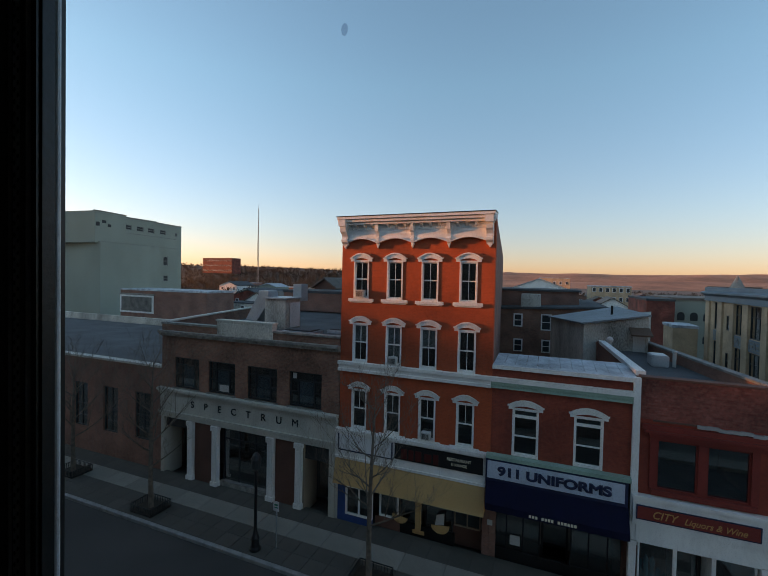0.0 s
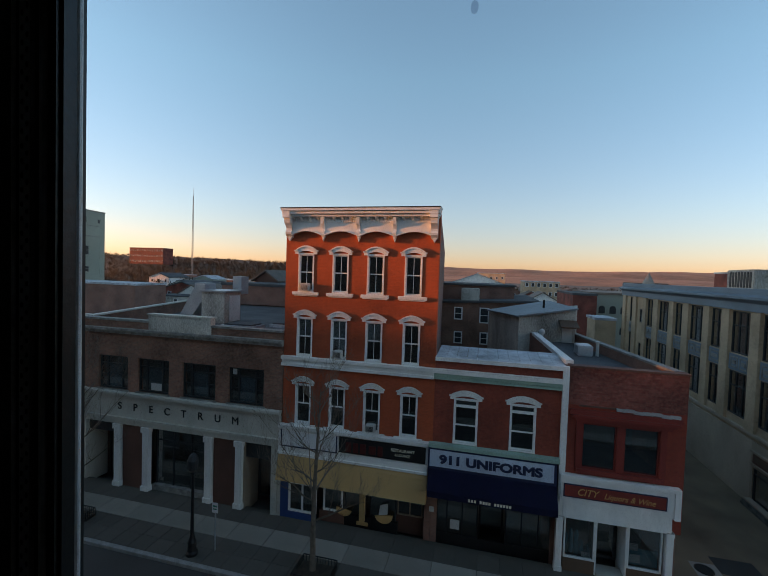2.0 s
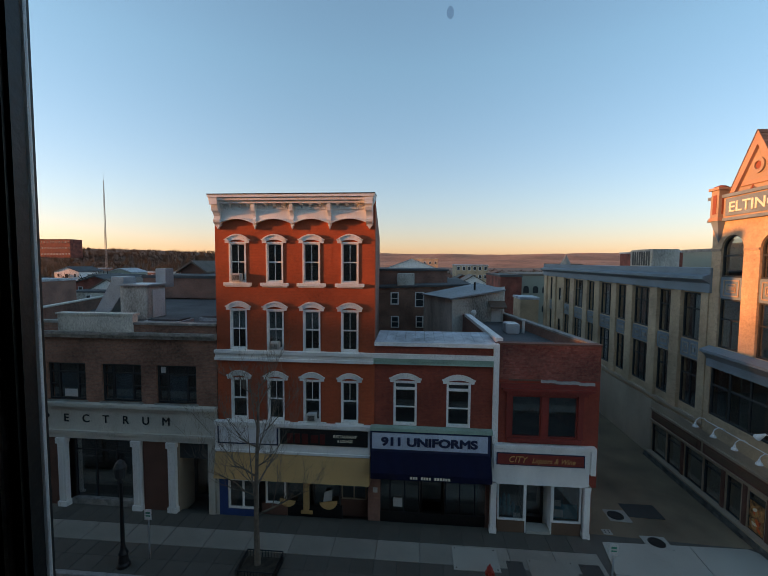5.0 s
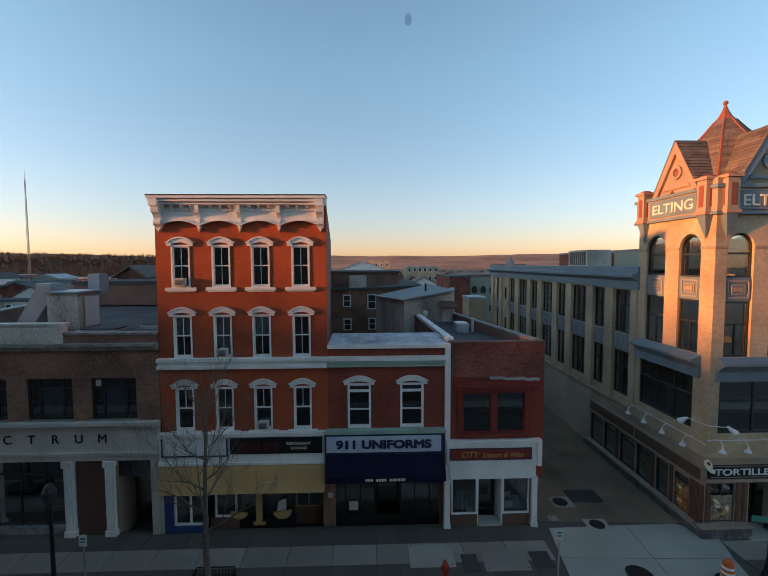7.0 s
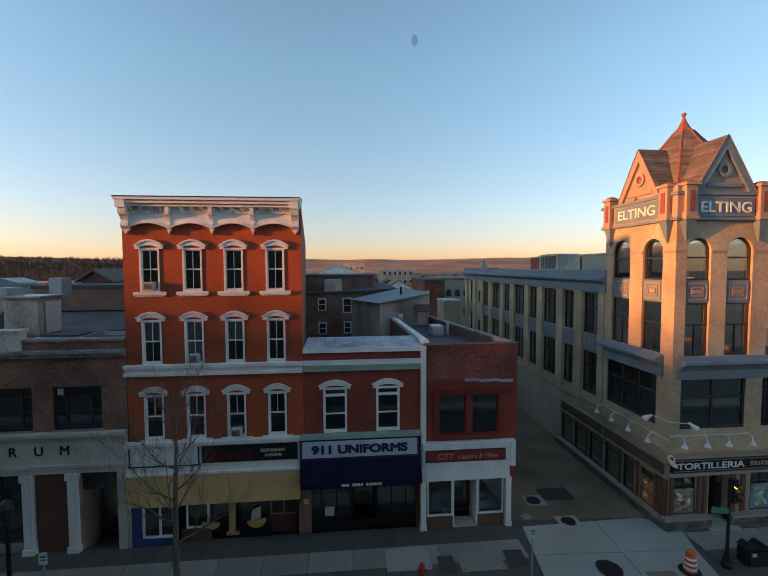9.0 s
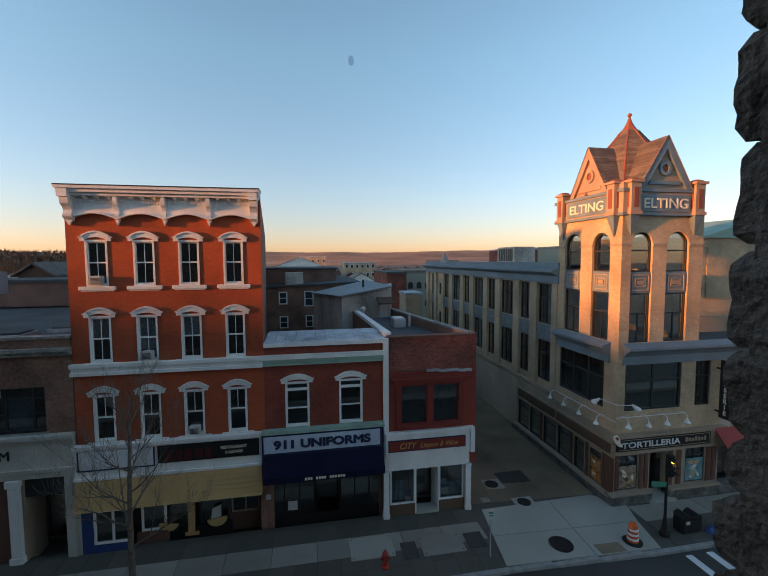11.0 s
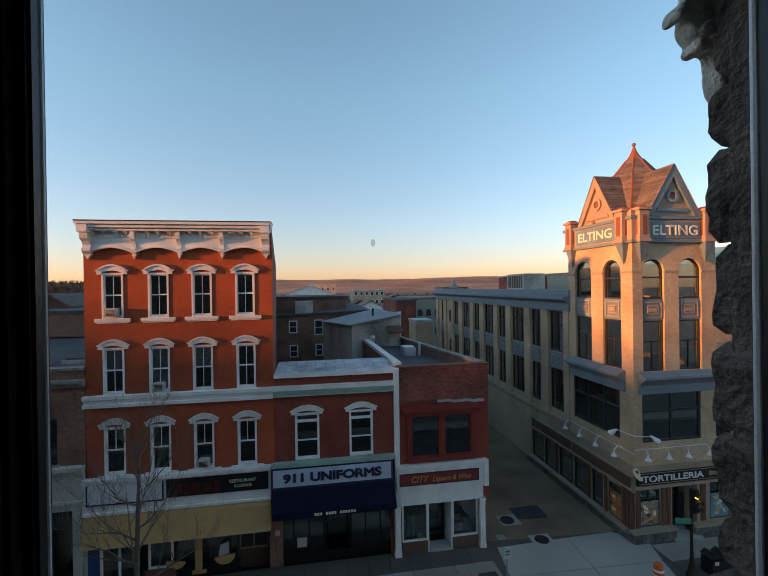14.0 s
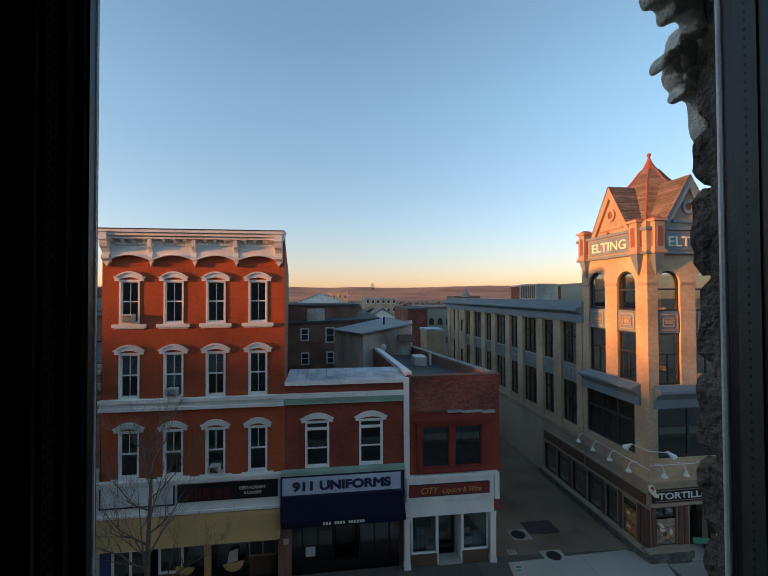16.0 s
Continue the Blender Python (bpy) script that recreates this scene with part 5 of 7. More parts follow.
def gable(side):
    """A steep dormer gable with slate cheeks, bargeboards and a round medallion."""
    c = PK[1] - 0.3 if side else PK[0] - 0.3
    f = (EX if side else EF) - 0.05
    ax = "x" if side else "y"
    def pr(bm, pts, d):
        extrude(bm, pts, d, ax)
    h, w0, w = 19.48, 16.8, 1.48
    bm = bmesh.new()
    pr(bm, [(c - w, w0), (c + w, w0), (c, h - 0.1)], (f, f + 0.2))
    g = part("gable", bm, M_TAN, el)
    bm = bmesh.new()
    pr(bm, [(c - w - 0.15, w0), (c - w + 0.22, w0), (c, h - 0.65), (c, h)], (f - 0.16, f + 0.02))
    pr(bm, [(c + w + 0.15, w0), (c + w - 0.22, w0), (c, h - 0.65), (c, h)], (f - 0.16, f + 0.02))
    pr(bm, [(c - w + 0.5, w0 + 0.22), (c + w - 0.5, w0 + 0.22), (c + w - 0.6, w0 + 0.4), (c - w + 0.6, w0 + 0.4)], (f - 0.08, f + 0.02))
    # trim colour carries the light: warm on the sunlit side, blue-grey on the shaded
    part("bargeboard", bm, M_TERRA if side else M_BLUEGREY, g)
    bm = bmesh.new()
    for r0, r1, d in ((0.20, 0.36, 0.09),):
        a = [(c + r1 * math.cos(q), 17.85 + r1 * math.sin(q)) for q in (2 * math.pi * k / 24 for k in range(25))]
        b = [(c + r0 * math.cos(q), 17.85 + r0 * math.sin(q)) for q in (2 * math.pi * k / 24 for k in range(25))]
        pr(bm, a + b[::-1], (f - d, f))
    # same split of lit and shaded colour for the medallion
    part("medallion", bm, M_TAN if side else M_BLUEGREY, g)
    bm = bmesh.new()
    pr(bm, [(c + 0.19 * math.cos(q), 17.85 + 0.19 * math.sin(q)) for q in (2 * math.pi * k / 16 for k in range(16))], (f - 0.03, f))
    part("boss", bm, M_REDTRIM, g)
    for s in (-1, 1):
        slates(g, [(f - 0.2, c, h), (f + 2.5, c, h), (f - 0.2, c + s * (w + 0.1), w0), (f + 0.5, c + s * (w + 0.1), w0)], side, 16)


def slates(parent, quad, side, courses):
    """A roof slope of overlapping slate courses between a top edge (two points) and a bottom edge (two points)."""
    def P(p):
        return Vector((p[0], p[1], p[2])) if side else Vector((p[1], p[0], p[2]))
    t0, t1, b0, b1 = (P(p) for p in quad)
    nrm = (t1 - t0).cross(b0 - t0).normalized()
    mid = Vector((PK[0], PK[1], 16))
    if nrm.dot((t0 + b0) / 2 - mid) < 0:
        nrm = -nrm
    rng = random.Random(7)
    for i in range(courses):
        a, b = i / courses, (i + 1.25) / courses
        l0, r0, l1, r1 = t0.lerp(b0, a), t1.lerp(b1, a), t0.lerp(b0, min(b, 1.03)), t1.lerp(b1, min(b, 1.03))
        bm = bmesh.new()
        n = max(2, int((r1 - l1).length / 0.22))
        for k in range(n):
            u0, u1 = (k + 0.02) / n, (k + 0.98) / n
            e = rng.uniform(0.015, 0.04)
            q = [l0.lerp(r0, u0), l0.lerp(r0, u1), l1.lerp(r1, u1) + nrm * e, l1.lerp(r1, u0) + nrm * e]
            lo = [bm.verts.new(x) for x in q]
            hi = [bm.verts.new(x + nrm * 0.02) for x in q]
            bm.faces.new(lo); bm.faces.new(hi[::-1])
            for j in range(4):
                bm.faces.new((lo[j], hi[j], hi[(j + 1) % 4], lo[(j + 1) % 4]))
        part("slate_course", bm, M_SLATE, parent)


gable(True); gable(False)
# spire: eight slated slopes with a hip over the street corner, flared cap and finial
SP = ((2.75, 16.7), (1.22, 19.62))
CAP = ((1.24, 19.60), (0.92, 19.95), (0.64, 20.30), (0.42, 20.6))
spire = part("spire", (lambda b: (lathe(b, ((2.7, 16.7), (1.19, 19.58)) + tuple((r - 0.05, z) for r, z in CAP), (PK[0], PK[1], 0), 8), b)[1])(bmesh.new()), M_SLATE, el)
R8 = [math.pi / 4 * k for k in range(8)]
def sp_pt(r, ang, z):
    return (PK[0] + r * math.cos(ang), PK[1] + r * math.sin(ang), z)
for q in range(8):
    a, b = R8[q], R8[q] + math.pi / 4
    slates(spire, [sp_pt(1.24, a, 19.62), sp_pt(1.24, b, 19.62), sp_pt(2.75, a, 16.75), sp_pt(2.75, b, 16.75)], True, 19)
    for (r0, z0), (r1, z1) in zip(CAP, CAP[1:]):
        slates(spire, [sp_pt(r1, a, z1), sp_pt(r1, b, z1), sp_pt(r0, a, z0), sp_pt(r0, b, z0)], True, 2)
for q in R8:
    bm = bmesh.new()
    ring(bm, [sp_pt(r + 0.03, q, z) for r, z in SP + CAP], [0.06, 0.055, 0.055, 0.05, 0.05, 0.045], 6)
    part("hip_roll", bm, M_REDTRIM, spire)
part("spire_cap", (lambda b: (lathe(b, ((0.46, 20.57), (0.3, 20.8), (0.17, 21.05), (0.08, 21.3), (0.05, 21.4), (0.11, 21.46), (0.12, 21.54), (0.05, 21.62)), (PK[0], PK[1], 0), 8), b)[1])(bmesh.new()), M_REDTRIM, spire)

# ground floor shop: rock-faced plinth, panelled piers, fascia boards
part("plinth", boxes((EX - 0.33, 18.85, EF - 0.28, EF + 0.3, -0.15, 0.56), (19.95, 30, EF - 0.28, EF + 0.3, -0.15, 0.56), (EX - 0.33, EX + 0.3, EF + 0.3, 28.5, -0.15, 0.42)), M_PLINTH, el)
part("plinth_cap", boxes((EX - 0.36, 18.85, EF - 0.31, EF + 0.02, 0.56, 0.68), (19.95, 23.2, EF - 0.31, EF + 0.02, 0.56, 0.68), (EX - 0.36, EX + 0.02, EF + 0.02, 28.5, 0.42, 0.5)), M_TAN, el)
rng = random.Random(44)
for row in range(2):
    x = EX - 0.33
    while x < 23.1:
        w = min(rng.uniform(0.35, 0.7), 23.2 - x)
        if not (x + w > 18.85 and x < 19.95):
            part("plinth_stone", soft_box(x + 0.012, x + w - 0.012, EF - 0.325 - rng.uniform(0, 0.03), EF - 0.28, 0.06 + 0.25 * row, 0.29 + 0.25 * row, 0.012, 1), M_PLINTH, el)
        x += w
    y = EF - 0.28
    while y < 28.3:
        w = rng.uniform(0.4, 0.8)
        part("plinth_stone", soft_box(EX - 0.375 - rng.uniform(0, 0.03), EX - 0.33, y + 0.012, y + w - 0.012, 0.04 + 0.18 * row, 0.21 + 0.18 * row, 0.012, 1), M_PLINTH, el)
        y += w
bm = bmesh.new()
pierced(bm, EX, 30, 0.34, 3.9, EF, EF + 0.4, [(16.95, 18.14, 0.72, 2.64), (18.85, 19.95, 0.34, 2.66), (21.14, 22.42, 0.74, 2.72), (23.3, 24.9, 0.34, 2.6)])
part("shop_wall", bm, M_TAN, el)
bm = bmesh.new()
SHW = [(19.2, 20.18, 0.46, 2.34), (20.62, 21.6, 0.42, 2.40), (22.0, 23.3, 0.40, 2.42), (23.4, 24.95, 0.38, 2.40), (25.25, 26.7, 0.32, 2.40), (26.8, 28.4, 0.25, 2.40)]
pierced(bm, EF + 0.4, 28.6, 0.2, 3.9, EX, EX + 0.4, SHW, side=True)
part("shop_side_wall", bm, M_TAN, el)
for a, b, c, d in SHW:
    big_window(el, a, b, c, d, EX + 0.06, 1, 2, M_DARKWIN, 0.07, side=True, row_at=[0.82])
big_window(el, 16.95, 18.14, 0.72, 2.64, EF + 0.06, 2, 2, M_DARKWIN, 0.06, row_at=[0.75])
big_window(el, 21.14, 22.42, 0.74, 2.72, EF + 0.06, 2, 2, M_DARKWIN, 0.06, row_at=[0.78])
big_window(el, 18.88, 19.92, 0.2, 2.6, EF + 0.7, 1, 1, M_BLACK, 0.12, name="door")
big_window(el, 23.3, 24.9, 0.34, 2.6, EF + 0.5, 1, 1, M_BLACK, 0.12, name="door")
part("door_step", boxes((18.6, 20.2, EF - 0.5, EF + 0.8, -0.1, 0.2)), M_CONC2, el)
# maroon pier panels, each a raised field within a border
for x in (EX + 0.02, 18.18, 18.50, 20.0, 20.55, 22.48, 22.85):
    w = 0.24 if x < 19 else 0.30
    part("pier_panel", boxes((x, x + w, EF - 0.05, EF, 0.74, 2.66), (x + 0.06, x + w - 0.06, EF - 0.075, EF - 0.05, 0.86, 2.54)), M_MAROON, el)
for y in (18.24, 18.55, 18.86, 20.24, 21.68, 25.0):
    part("pier_panel", boxes((EX - 0.05, EX, y, y + 0.24, 0.5, 2.5), (EX - 0.075, EX - 0.05, y + 0.06, y + 0.18, 0.62, 2.38)), M_MAROON, el)
part("fascia", boxes((EX - 0.1, 22.9, EF - 0.12, EF, 2.76, 2.90), (EX - 0.1, 22.9, EF - 0.16, EF, 3.64, 3.78), (EX - 0.12, EX, EF, 28.5, 2.56, 2.66), (EX - 0.14, EX, EF, 28.5, 3.30, 3.42)), M_TAN, el)
for y0, y1 in ((18.5, 23.35), (23.6, 28.35)):
    part("fascia_panel", boxes((EX - 0.06, EX, y0, y1, 2.68, 3.28)), M_MAROON, el)
    part("fascia_field", boxes((EX - 0.09, EX - 0.06, y0 + 0.22, y1 - 0.22, 2.82, 3.14)), M_BROWN, el)
ts = solo("tortilla_shop_sign", boxes((16.75, 22.6, EF - 0.14, EF - 0.01, 2.94, 3.62)), M_BLACK, "black shop sign with pale capital letters", "sign")
part("border", boxes((16.82, 22.52, EF - 0.15, EF - 0.14, 3.53, 3.56), (16.82, 22.52, EF - 0.15, EF - 0.14, 3.0, 3.03), (22.49, 22.52, EF - 0.15, EF - 0.14, 3.03, 3.53)), M_TAN, ts)
letters("TORTILLERIA", 18.80, EF - 0.15, 3.12, 0.44, ts, M_SIGNWHITE, width=3.65, bold=0.02)
bars([(20.95 + 0.2 * i, 21.1 + 0.2 * i, 3.16 + 0.02 * (i % 2), 3.40 - 0.03 * (i % 3)) for i in range(7)], EF - 0.14, ts, M_TAN)
em = part("corner_emblem", (lambda b: (extrude(b, [(16.40, 3.72), (16.52, 3.5), (16.72, 3.30), (16.92, 3.24), (16.95, 3.38), (16.80, 3.50), (16.78, 3.70), (16.62, 3.92), (16.42, 3.90)], (EF - 0.24, EF - 0.18)), b)[1])(bmesh.new()), M_LETTER, ts, "pale and red shop emblem")
part("emblem_mark", (lambda b: (extrude(b, [(16.48, 3.78), (16.62, 3.64), (16.70, 3.70), (16.60, 3.86)], (EF - 0.26, EF - 0.24)), b)[1])(bmesh.new()), M_REDSIGN, em)


def food_poster(side, a0, a1, z0, z1, sheet_mat, tones, label, seed):
    """A printed sheet behind glass, with rounded blobs of food in relief tones."""
    t = (EX if side else EF) + 0.03
    def put(bm, pts, d):
        extrude(bm, pts, d, "x" if side else "y")
    bm = bmesh.new()
    put(bm, [(a0, z0), (a1, z0), (a1, z1), (a0, z1)], (t + 0.002, t + 0.012))
    ob = solo("window_poster", bm, sheet_mat, label, "poster", group="shop posters")
    rng = random.Random(seed)
    for k in range(14):
        cx, cz = rng.uniform(a0 + 0.22, a1 - 0.22), rng.uniform(z0 + 0.2, z1 - 0.2)
        ra, rb, ph = rng.uniform(0.08, 0.2), rng.uniform(0.06, 0.15), rng.uniform(0, 3)
        bm = bmesh.new()
        put(bm, [(cx + ra * math.cos(q) * math.cos(ph) - rb * math.sin(q) * math.sin(ph), cz + ra * math.cos(q) * math.sin(ph) + rb * math.sin(q) * math.cos(ph)) for q in (2 * math.pi * j / 12 for j in range(12))], (t - 0.0012 * k, t + 0.001))
        part("print", bm, tones[k % len(tones)], ob)


food_poster(False, 17.03, 18.06, 0.80, 2.05, M_POSTER2, [M_TAN, M_TERRA, M_GOLD, M_LETTER, M_BROWN], "printed food poster in the shop window", 3)
food_poster(True, 19.27, 20.1, 0.55, 1.95, M_POSTER, [M_ORANGE, M_GOLD, M_LETTER, M_YELLOW, M_REDSIGN], "orange printed food poster in the shop window", 5)
food_poster(False, 21.22, 22.34, 0.82, 2.1, M_TEAL, [M_CURTAIN, M_YELLOW, M_GREEN], "pale printed poster in the shop window", 8)


def gooseneck(x, y, z, dx, dy):
    """A wall lamp: a bent pipe and a bell shade."""
    ob = thing("gooseneck_lamp", x, y, z, "white gooseneck sign lamp on the wall", "wall lamp", "sign lamps")
    bm = bmesh.new()
    ring(bm, [(x, y, z), (x + dx * 0.15, y + dy * 0.15, z + 0.12), (x + dx * 0.38, y + dy * 0.38, z + 0.14), (x + dx * 0.55, y + dy * 0.55, z + 0.02), (x + dx * 0.58, y + dy * 0.58, z - 0.12)], [0.025] * 5, 6)
    part("arm", bm, M_SIGNWHITE, ob)
    bm = bmesh.new()
    lathe(bm, ((0.15, -0.36), (0.135, -0.3), (0.07, -0.22), (0.04, -0.12), (0.025, -0.1)), (x + dx * 0.58, y + dy * 0.58, z), 12)
    part("shade", bm, M_SIGNWHITE, ob)


for x in (16.95, 18.15, 19.3, 20.55):
    gooseneck(x, EF, 4.78, 0, -1)
for y in (18.97, 20.42, 21.87, 23.26):
    gooseneck(EX, y, 4.55, -1, 0)
cd = thing("lamp_conduit", 19, EF, 4.6, "thin white lamp conduit along the wall", "conduit")
part("pipe", boxes((EX, 21.0, EF - 0.03, EF, 4.74, 4.77), (EX - 0.03, EX, EF, 23.4, 4.52, 4.55)), M_SIGNWHITE, cd)
fl = thing("floodlight", EX, EF, 5.6, "pair of white corner floodlights on a bracket", "floodlight")
for nm, pts in (("bracket", [(EX + 0.05, EF, 5.45), (EX - 0.3, EF - 0.35, 5.62), (EX + 0.6, EF - 0.42, 5.55)]), ("bracket", [(EX - 0.3, EF - 0.35, 5.62), (EX - 0.42, EF + 0.75, 5.6)])):
    bm = bmesh.new(); ring(bm, pts, [0.022] * len(pts), 6); part(nm, bm, M_SIGNWHITE, fl)
for x, y, dx, dy in ((EX + 0.68, EF - 0.42, 0.7, -0.4), (EX - 0.42, EF + 0.85, -0.4, 0.7)):
    bm = bmesh.new()
    ring(bm, [(x - 0.1 * dx, y - 0.1 * dy, 5.60), (x, y, 5.52), (x + 0.28 * dx, y + 0.28 * dy, 5.32), (x + 0.30 * dx, y + 0.30 * dy, 5.30)], [0.04, 0.07, 0.16, 0.15], 10)
    part("head", bm, M_SIGNWHITE, fl)

# street front right of the tower
bm = bmesh.new()
pierced(bm, 21.5, 30, 3.9, 8.65, EF + 0.02, EF + 0.4, [(21.6, 22.6, 5.08, 7.74), (24.6, 27.6, 5.08, 7.74)])
part("annex_front_wall", bm, M_BUFF, el)
big_window(el, 21.6, 22.6, 5.08, 7.74, EF + 0.1, 2, 2, M_DARKWIN, 0.09, row_at=[0.62])
big_window(el, 24.6, 27.6, 5.08, 7.74, EF + 0.1, 3, 2, M_DARKWIN, 0.09, row_at=[0.62])
part("annex_roof", boxes((EW, 30, EF + 0.4, 23.4, 8.5, 8.65)), M_ROOFGREY, el)
part("annex_parapet", boxes((EW, 30, 20.6, 20.9, 8.6, 9.45), (EW, 30, 20.5, 21.0, 9.45, 9.6)), M_TAN, el)
rw = thing("rear_hall", 31, 25, 0, "blank tan brick rear hall with green hipped roof", "building")
bm = boxes((EW + 0.1, 44, 23.7, 30.5, 0, 14.6))
part("wall", bm, M_BUFF, rw)
part("blind_panel", boxes((24.6, 27.4, 23.64, 23.69, 10.4, 14.0)), M_BUFF, rw)
part("blind_panel", boxes((28.2, 31.6, 23.64, 23.69, 10.4, 14.0)), M_BUFF, rw)
bm = bmesh.new()
extrude(bm, [(26.6, 14.62), (28.2, 14.86), (31.5, 15.75), (34.5, 16.3), (44.5, 14.8), (44.5, 14.6)], (23.5, 30.8))
part("roof", bm, M_GREEN, rw)
bz = thing("blade_sign", 22.96, EF - 0.35, 4.2, "tall black projecting sign with pale letters", "sign")
part("board", boxes((22.9, 23.02, EF - 0.9, EF - 0.25, 4.45, 7.65)), M_BLACK, bz)
for i, ch in enumerate("BRASSERIE"):
    letters(ch, 22.885, EF - 0.57, 7.22 - 0.32 * i, 0.34, bz, M_SIGNWHITE, depth=0.02, turn=-90, bold=0.02)
part("small_plate", boxes((22.93, 22.99, EF - 0.85, EF - 0.3, 4.12, 4.38)), M_GREYBOX, bz)
part("bracket", boxes((22.93, 22.99, EF - 0.27, EF, 4.7, 4.8), (22.93, 22.99, EF - 0.27, EF, 7.1, 7.2)), M_IRON, bz)
ra = thing("canvas_awning", 24, EF - 0.5, 2.4, "small red canvas door awning", "awning")
bm = bmesh.new()
extrude(bm, [(EF, 3.7), (EF - 0.9, 2.75), (EF - 0.9, 2.5), (EF - 0.86, 2.5), (EF - 0.86, 2.73), (EF, 3.62)], (23.0, 25.1), "x")
part("canvas", bm, M_REDSIGN, ra)

# long wing along the alley
wg = thing("wing_building", EX + 5, 38, 0, "long three-storey buff wing with pilasters and tall dark windows", "building")
# pilasters stand at uneven steps, a broad bay and a narrower one in turn
PIL = [(EB + 0.01, 24.19), (26.00, 26.94), (28.47, 29.37), (31.65, 32.56), (34.17, 35.03), (37.30, 38.31), (39.99, 40.94), (43.33, 44.45), (46.25, 47.05), (49.0, 50.1), (52.4, 53.4)]
BAYS = [(p[1] + 0.04, q[0] - 0.04) for p, q in zip(PIL[:8], PIL[1:9])] + [(50.3, 51.3)]
holes = []
for a, b in BAYS:
    holes += [(a, b, 8.77, 11.50), (a, b, 4.80, 7.60)]
holes += [(47.6, 48.3, 8.95, 10.35), (47.6, 48.3, 5.3, 6.8)]
bm = bmesh.new()
pierced(bm, EB, 53.4, 3.9, 12.15, EX + 0.12, EX + 0.5, holes, side=True)
part("alley_wall", bm, M_BUFF, wg)
part("lower_wall", boxes((EX + 0.05, EX + 0.5, 28.6, 53.4, -0.1, 3.9), (EX - 0.06, EX + 0.12, EB, 53.4, 4.16, 4.34)), M_TAN2, wg)
part("end_wall", boxes((EX + 0.5, 26, 53.1, 53.4, 0, 12.15)), M_BUFF, wg)
for a, b in PIL:
    part("pilaster", boxes((EX - 0.06, EX + 0.14, a, b, 4.34, 11.62)), M_BUFF, wg)
for a, b in BAYS:
    for z0, z1 in ((8.77, 11.50), (4.80, 7.60)):
        big_window(wg, a, b, z0, z1, EX + 0.15, 2 if b - a < 2 else 3, 2, M_DARKWIN, 0.08, side=True, row_at=[0.66])
    part("spandrel", boxes((EX + 0.06, EX + 0.13, a, b, 7.66, 8.70)), M_BLUEGREY, wg, "blue-grey moulded spandrel panel")
    k = max(1, round((b - a) / 1.1))
    w = (b - a - 0.2) / k
    for i in range(k):
        y0 = a + 0.1 + w * i + 0.1
        y1 = y0 + w - 0.2
        bm = boxes((EX + 0.03, EX + 0.06, y0, y1, 7.82, 7.90), (EX + 0.03, EX + 0.06, y0, y1, 8.46, 8.54), (EX + 0.03, EX + 0.06, y0, y0 + 0.08, 7.9, 8.46), (EX + 0.03, EX + 0.06, y1 - 0.08, y1, 7.9, 8.46), (EX + 0.02, EX + 0.06, y0 + 0.2, y1 - 0.2, 8.06, 8.30))
        part("spandrel_moulding", bm, M_STONE, wg)
for z0, z1 in ((8.95, 10.35), (5.3, 6.8)):
    big_window(wg, 47.6, 48.3, z0, z1, EX + 0.15, 1, 2, M_DARKWIN, 0.07, side=True)
bm = bmesh.new()
extrude(bm, [(EX + 0.3, 13.0), (EX - 0.12, 12.98), (EX - 0.12, 12.62), (EX - 0.5, 12.5), (EX - 0.5, 12.34), (EX - 0.26, 12.2), (EX - 0.12, 12.1), (EX - 0.12, 11.60), (EX + 0.3, 11.60)], (EB - 0.15, 53.6))
part("cornice", bm, M_BLUEGREY, wg)
part("roof", boxes((EX + 0.3, 30, EB + 0.2, 53.4, 12.6, 12.8)), M_ROOFGREY, wg)
# pale sheet added close behind the glass to lighten the black windows
part("inner_wall", boxes((EX + 1.3, EX + 1.4, EB + 0.3, 53, 0, 12.4), (EX + 0.5, EX + 1.3, EB + 0.3, 53, 7.7, 8.4)), M_CURTAIN, wg)
ru = thing("rooftop_unit", 22.5, 40, 12.8, "beige rooftop air handling unit", "rooftop unit")
part("case", soft_box(21.6, 24.0, 38.6, 42.4, 12.8, 14.5, 0.06), M_STUCCO, ru)
part("grille", boxes(*[(21.57, 21.6, 38.9 + 0.4 * i, 39.15 + 0.4 * i, 13.0, 14.3) for i in range(8)]), M_DARKWIN, ru)
block(27.5, 33, 36, 44, 0, 14.3, M_PALE, M_STONE, "pale rear stair tower", 0)
block(40, 52, 70, 84, 0, 15.0, M_FADED, M_ROOFLIGHT, "sunlit red brick block beyond the wing", 4, 3)
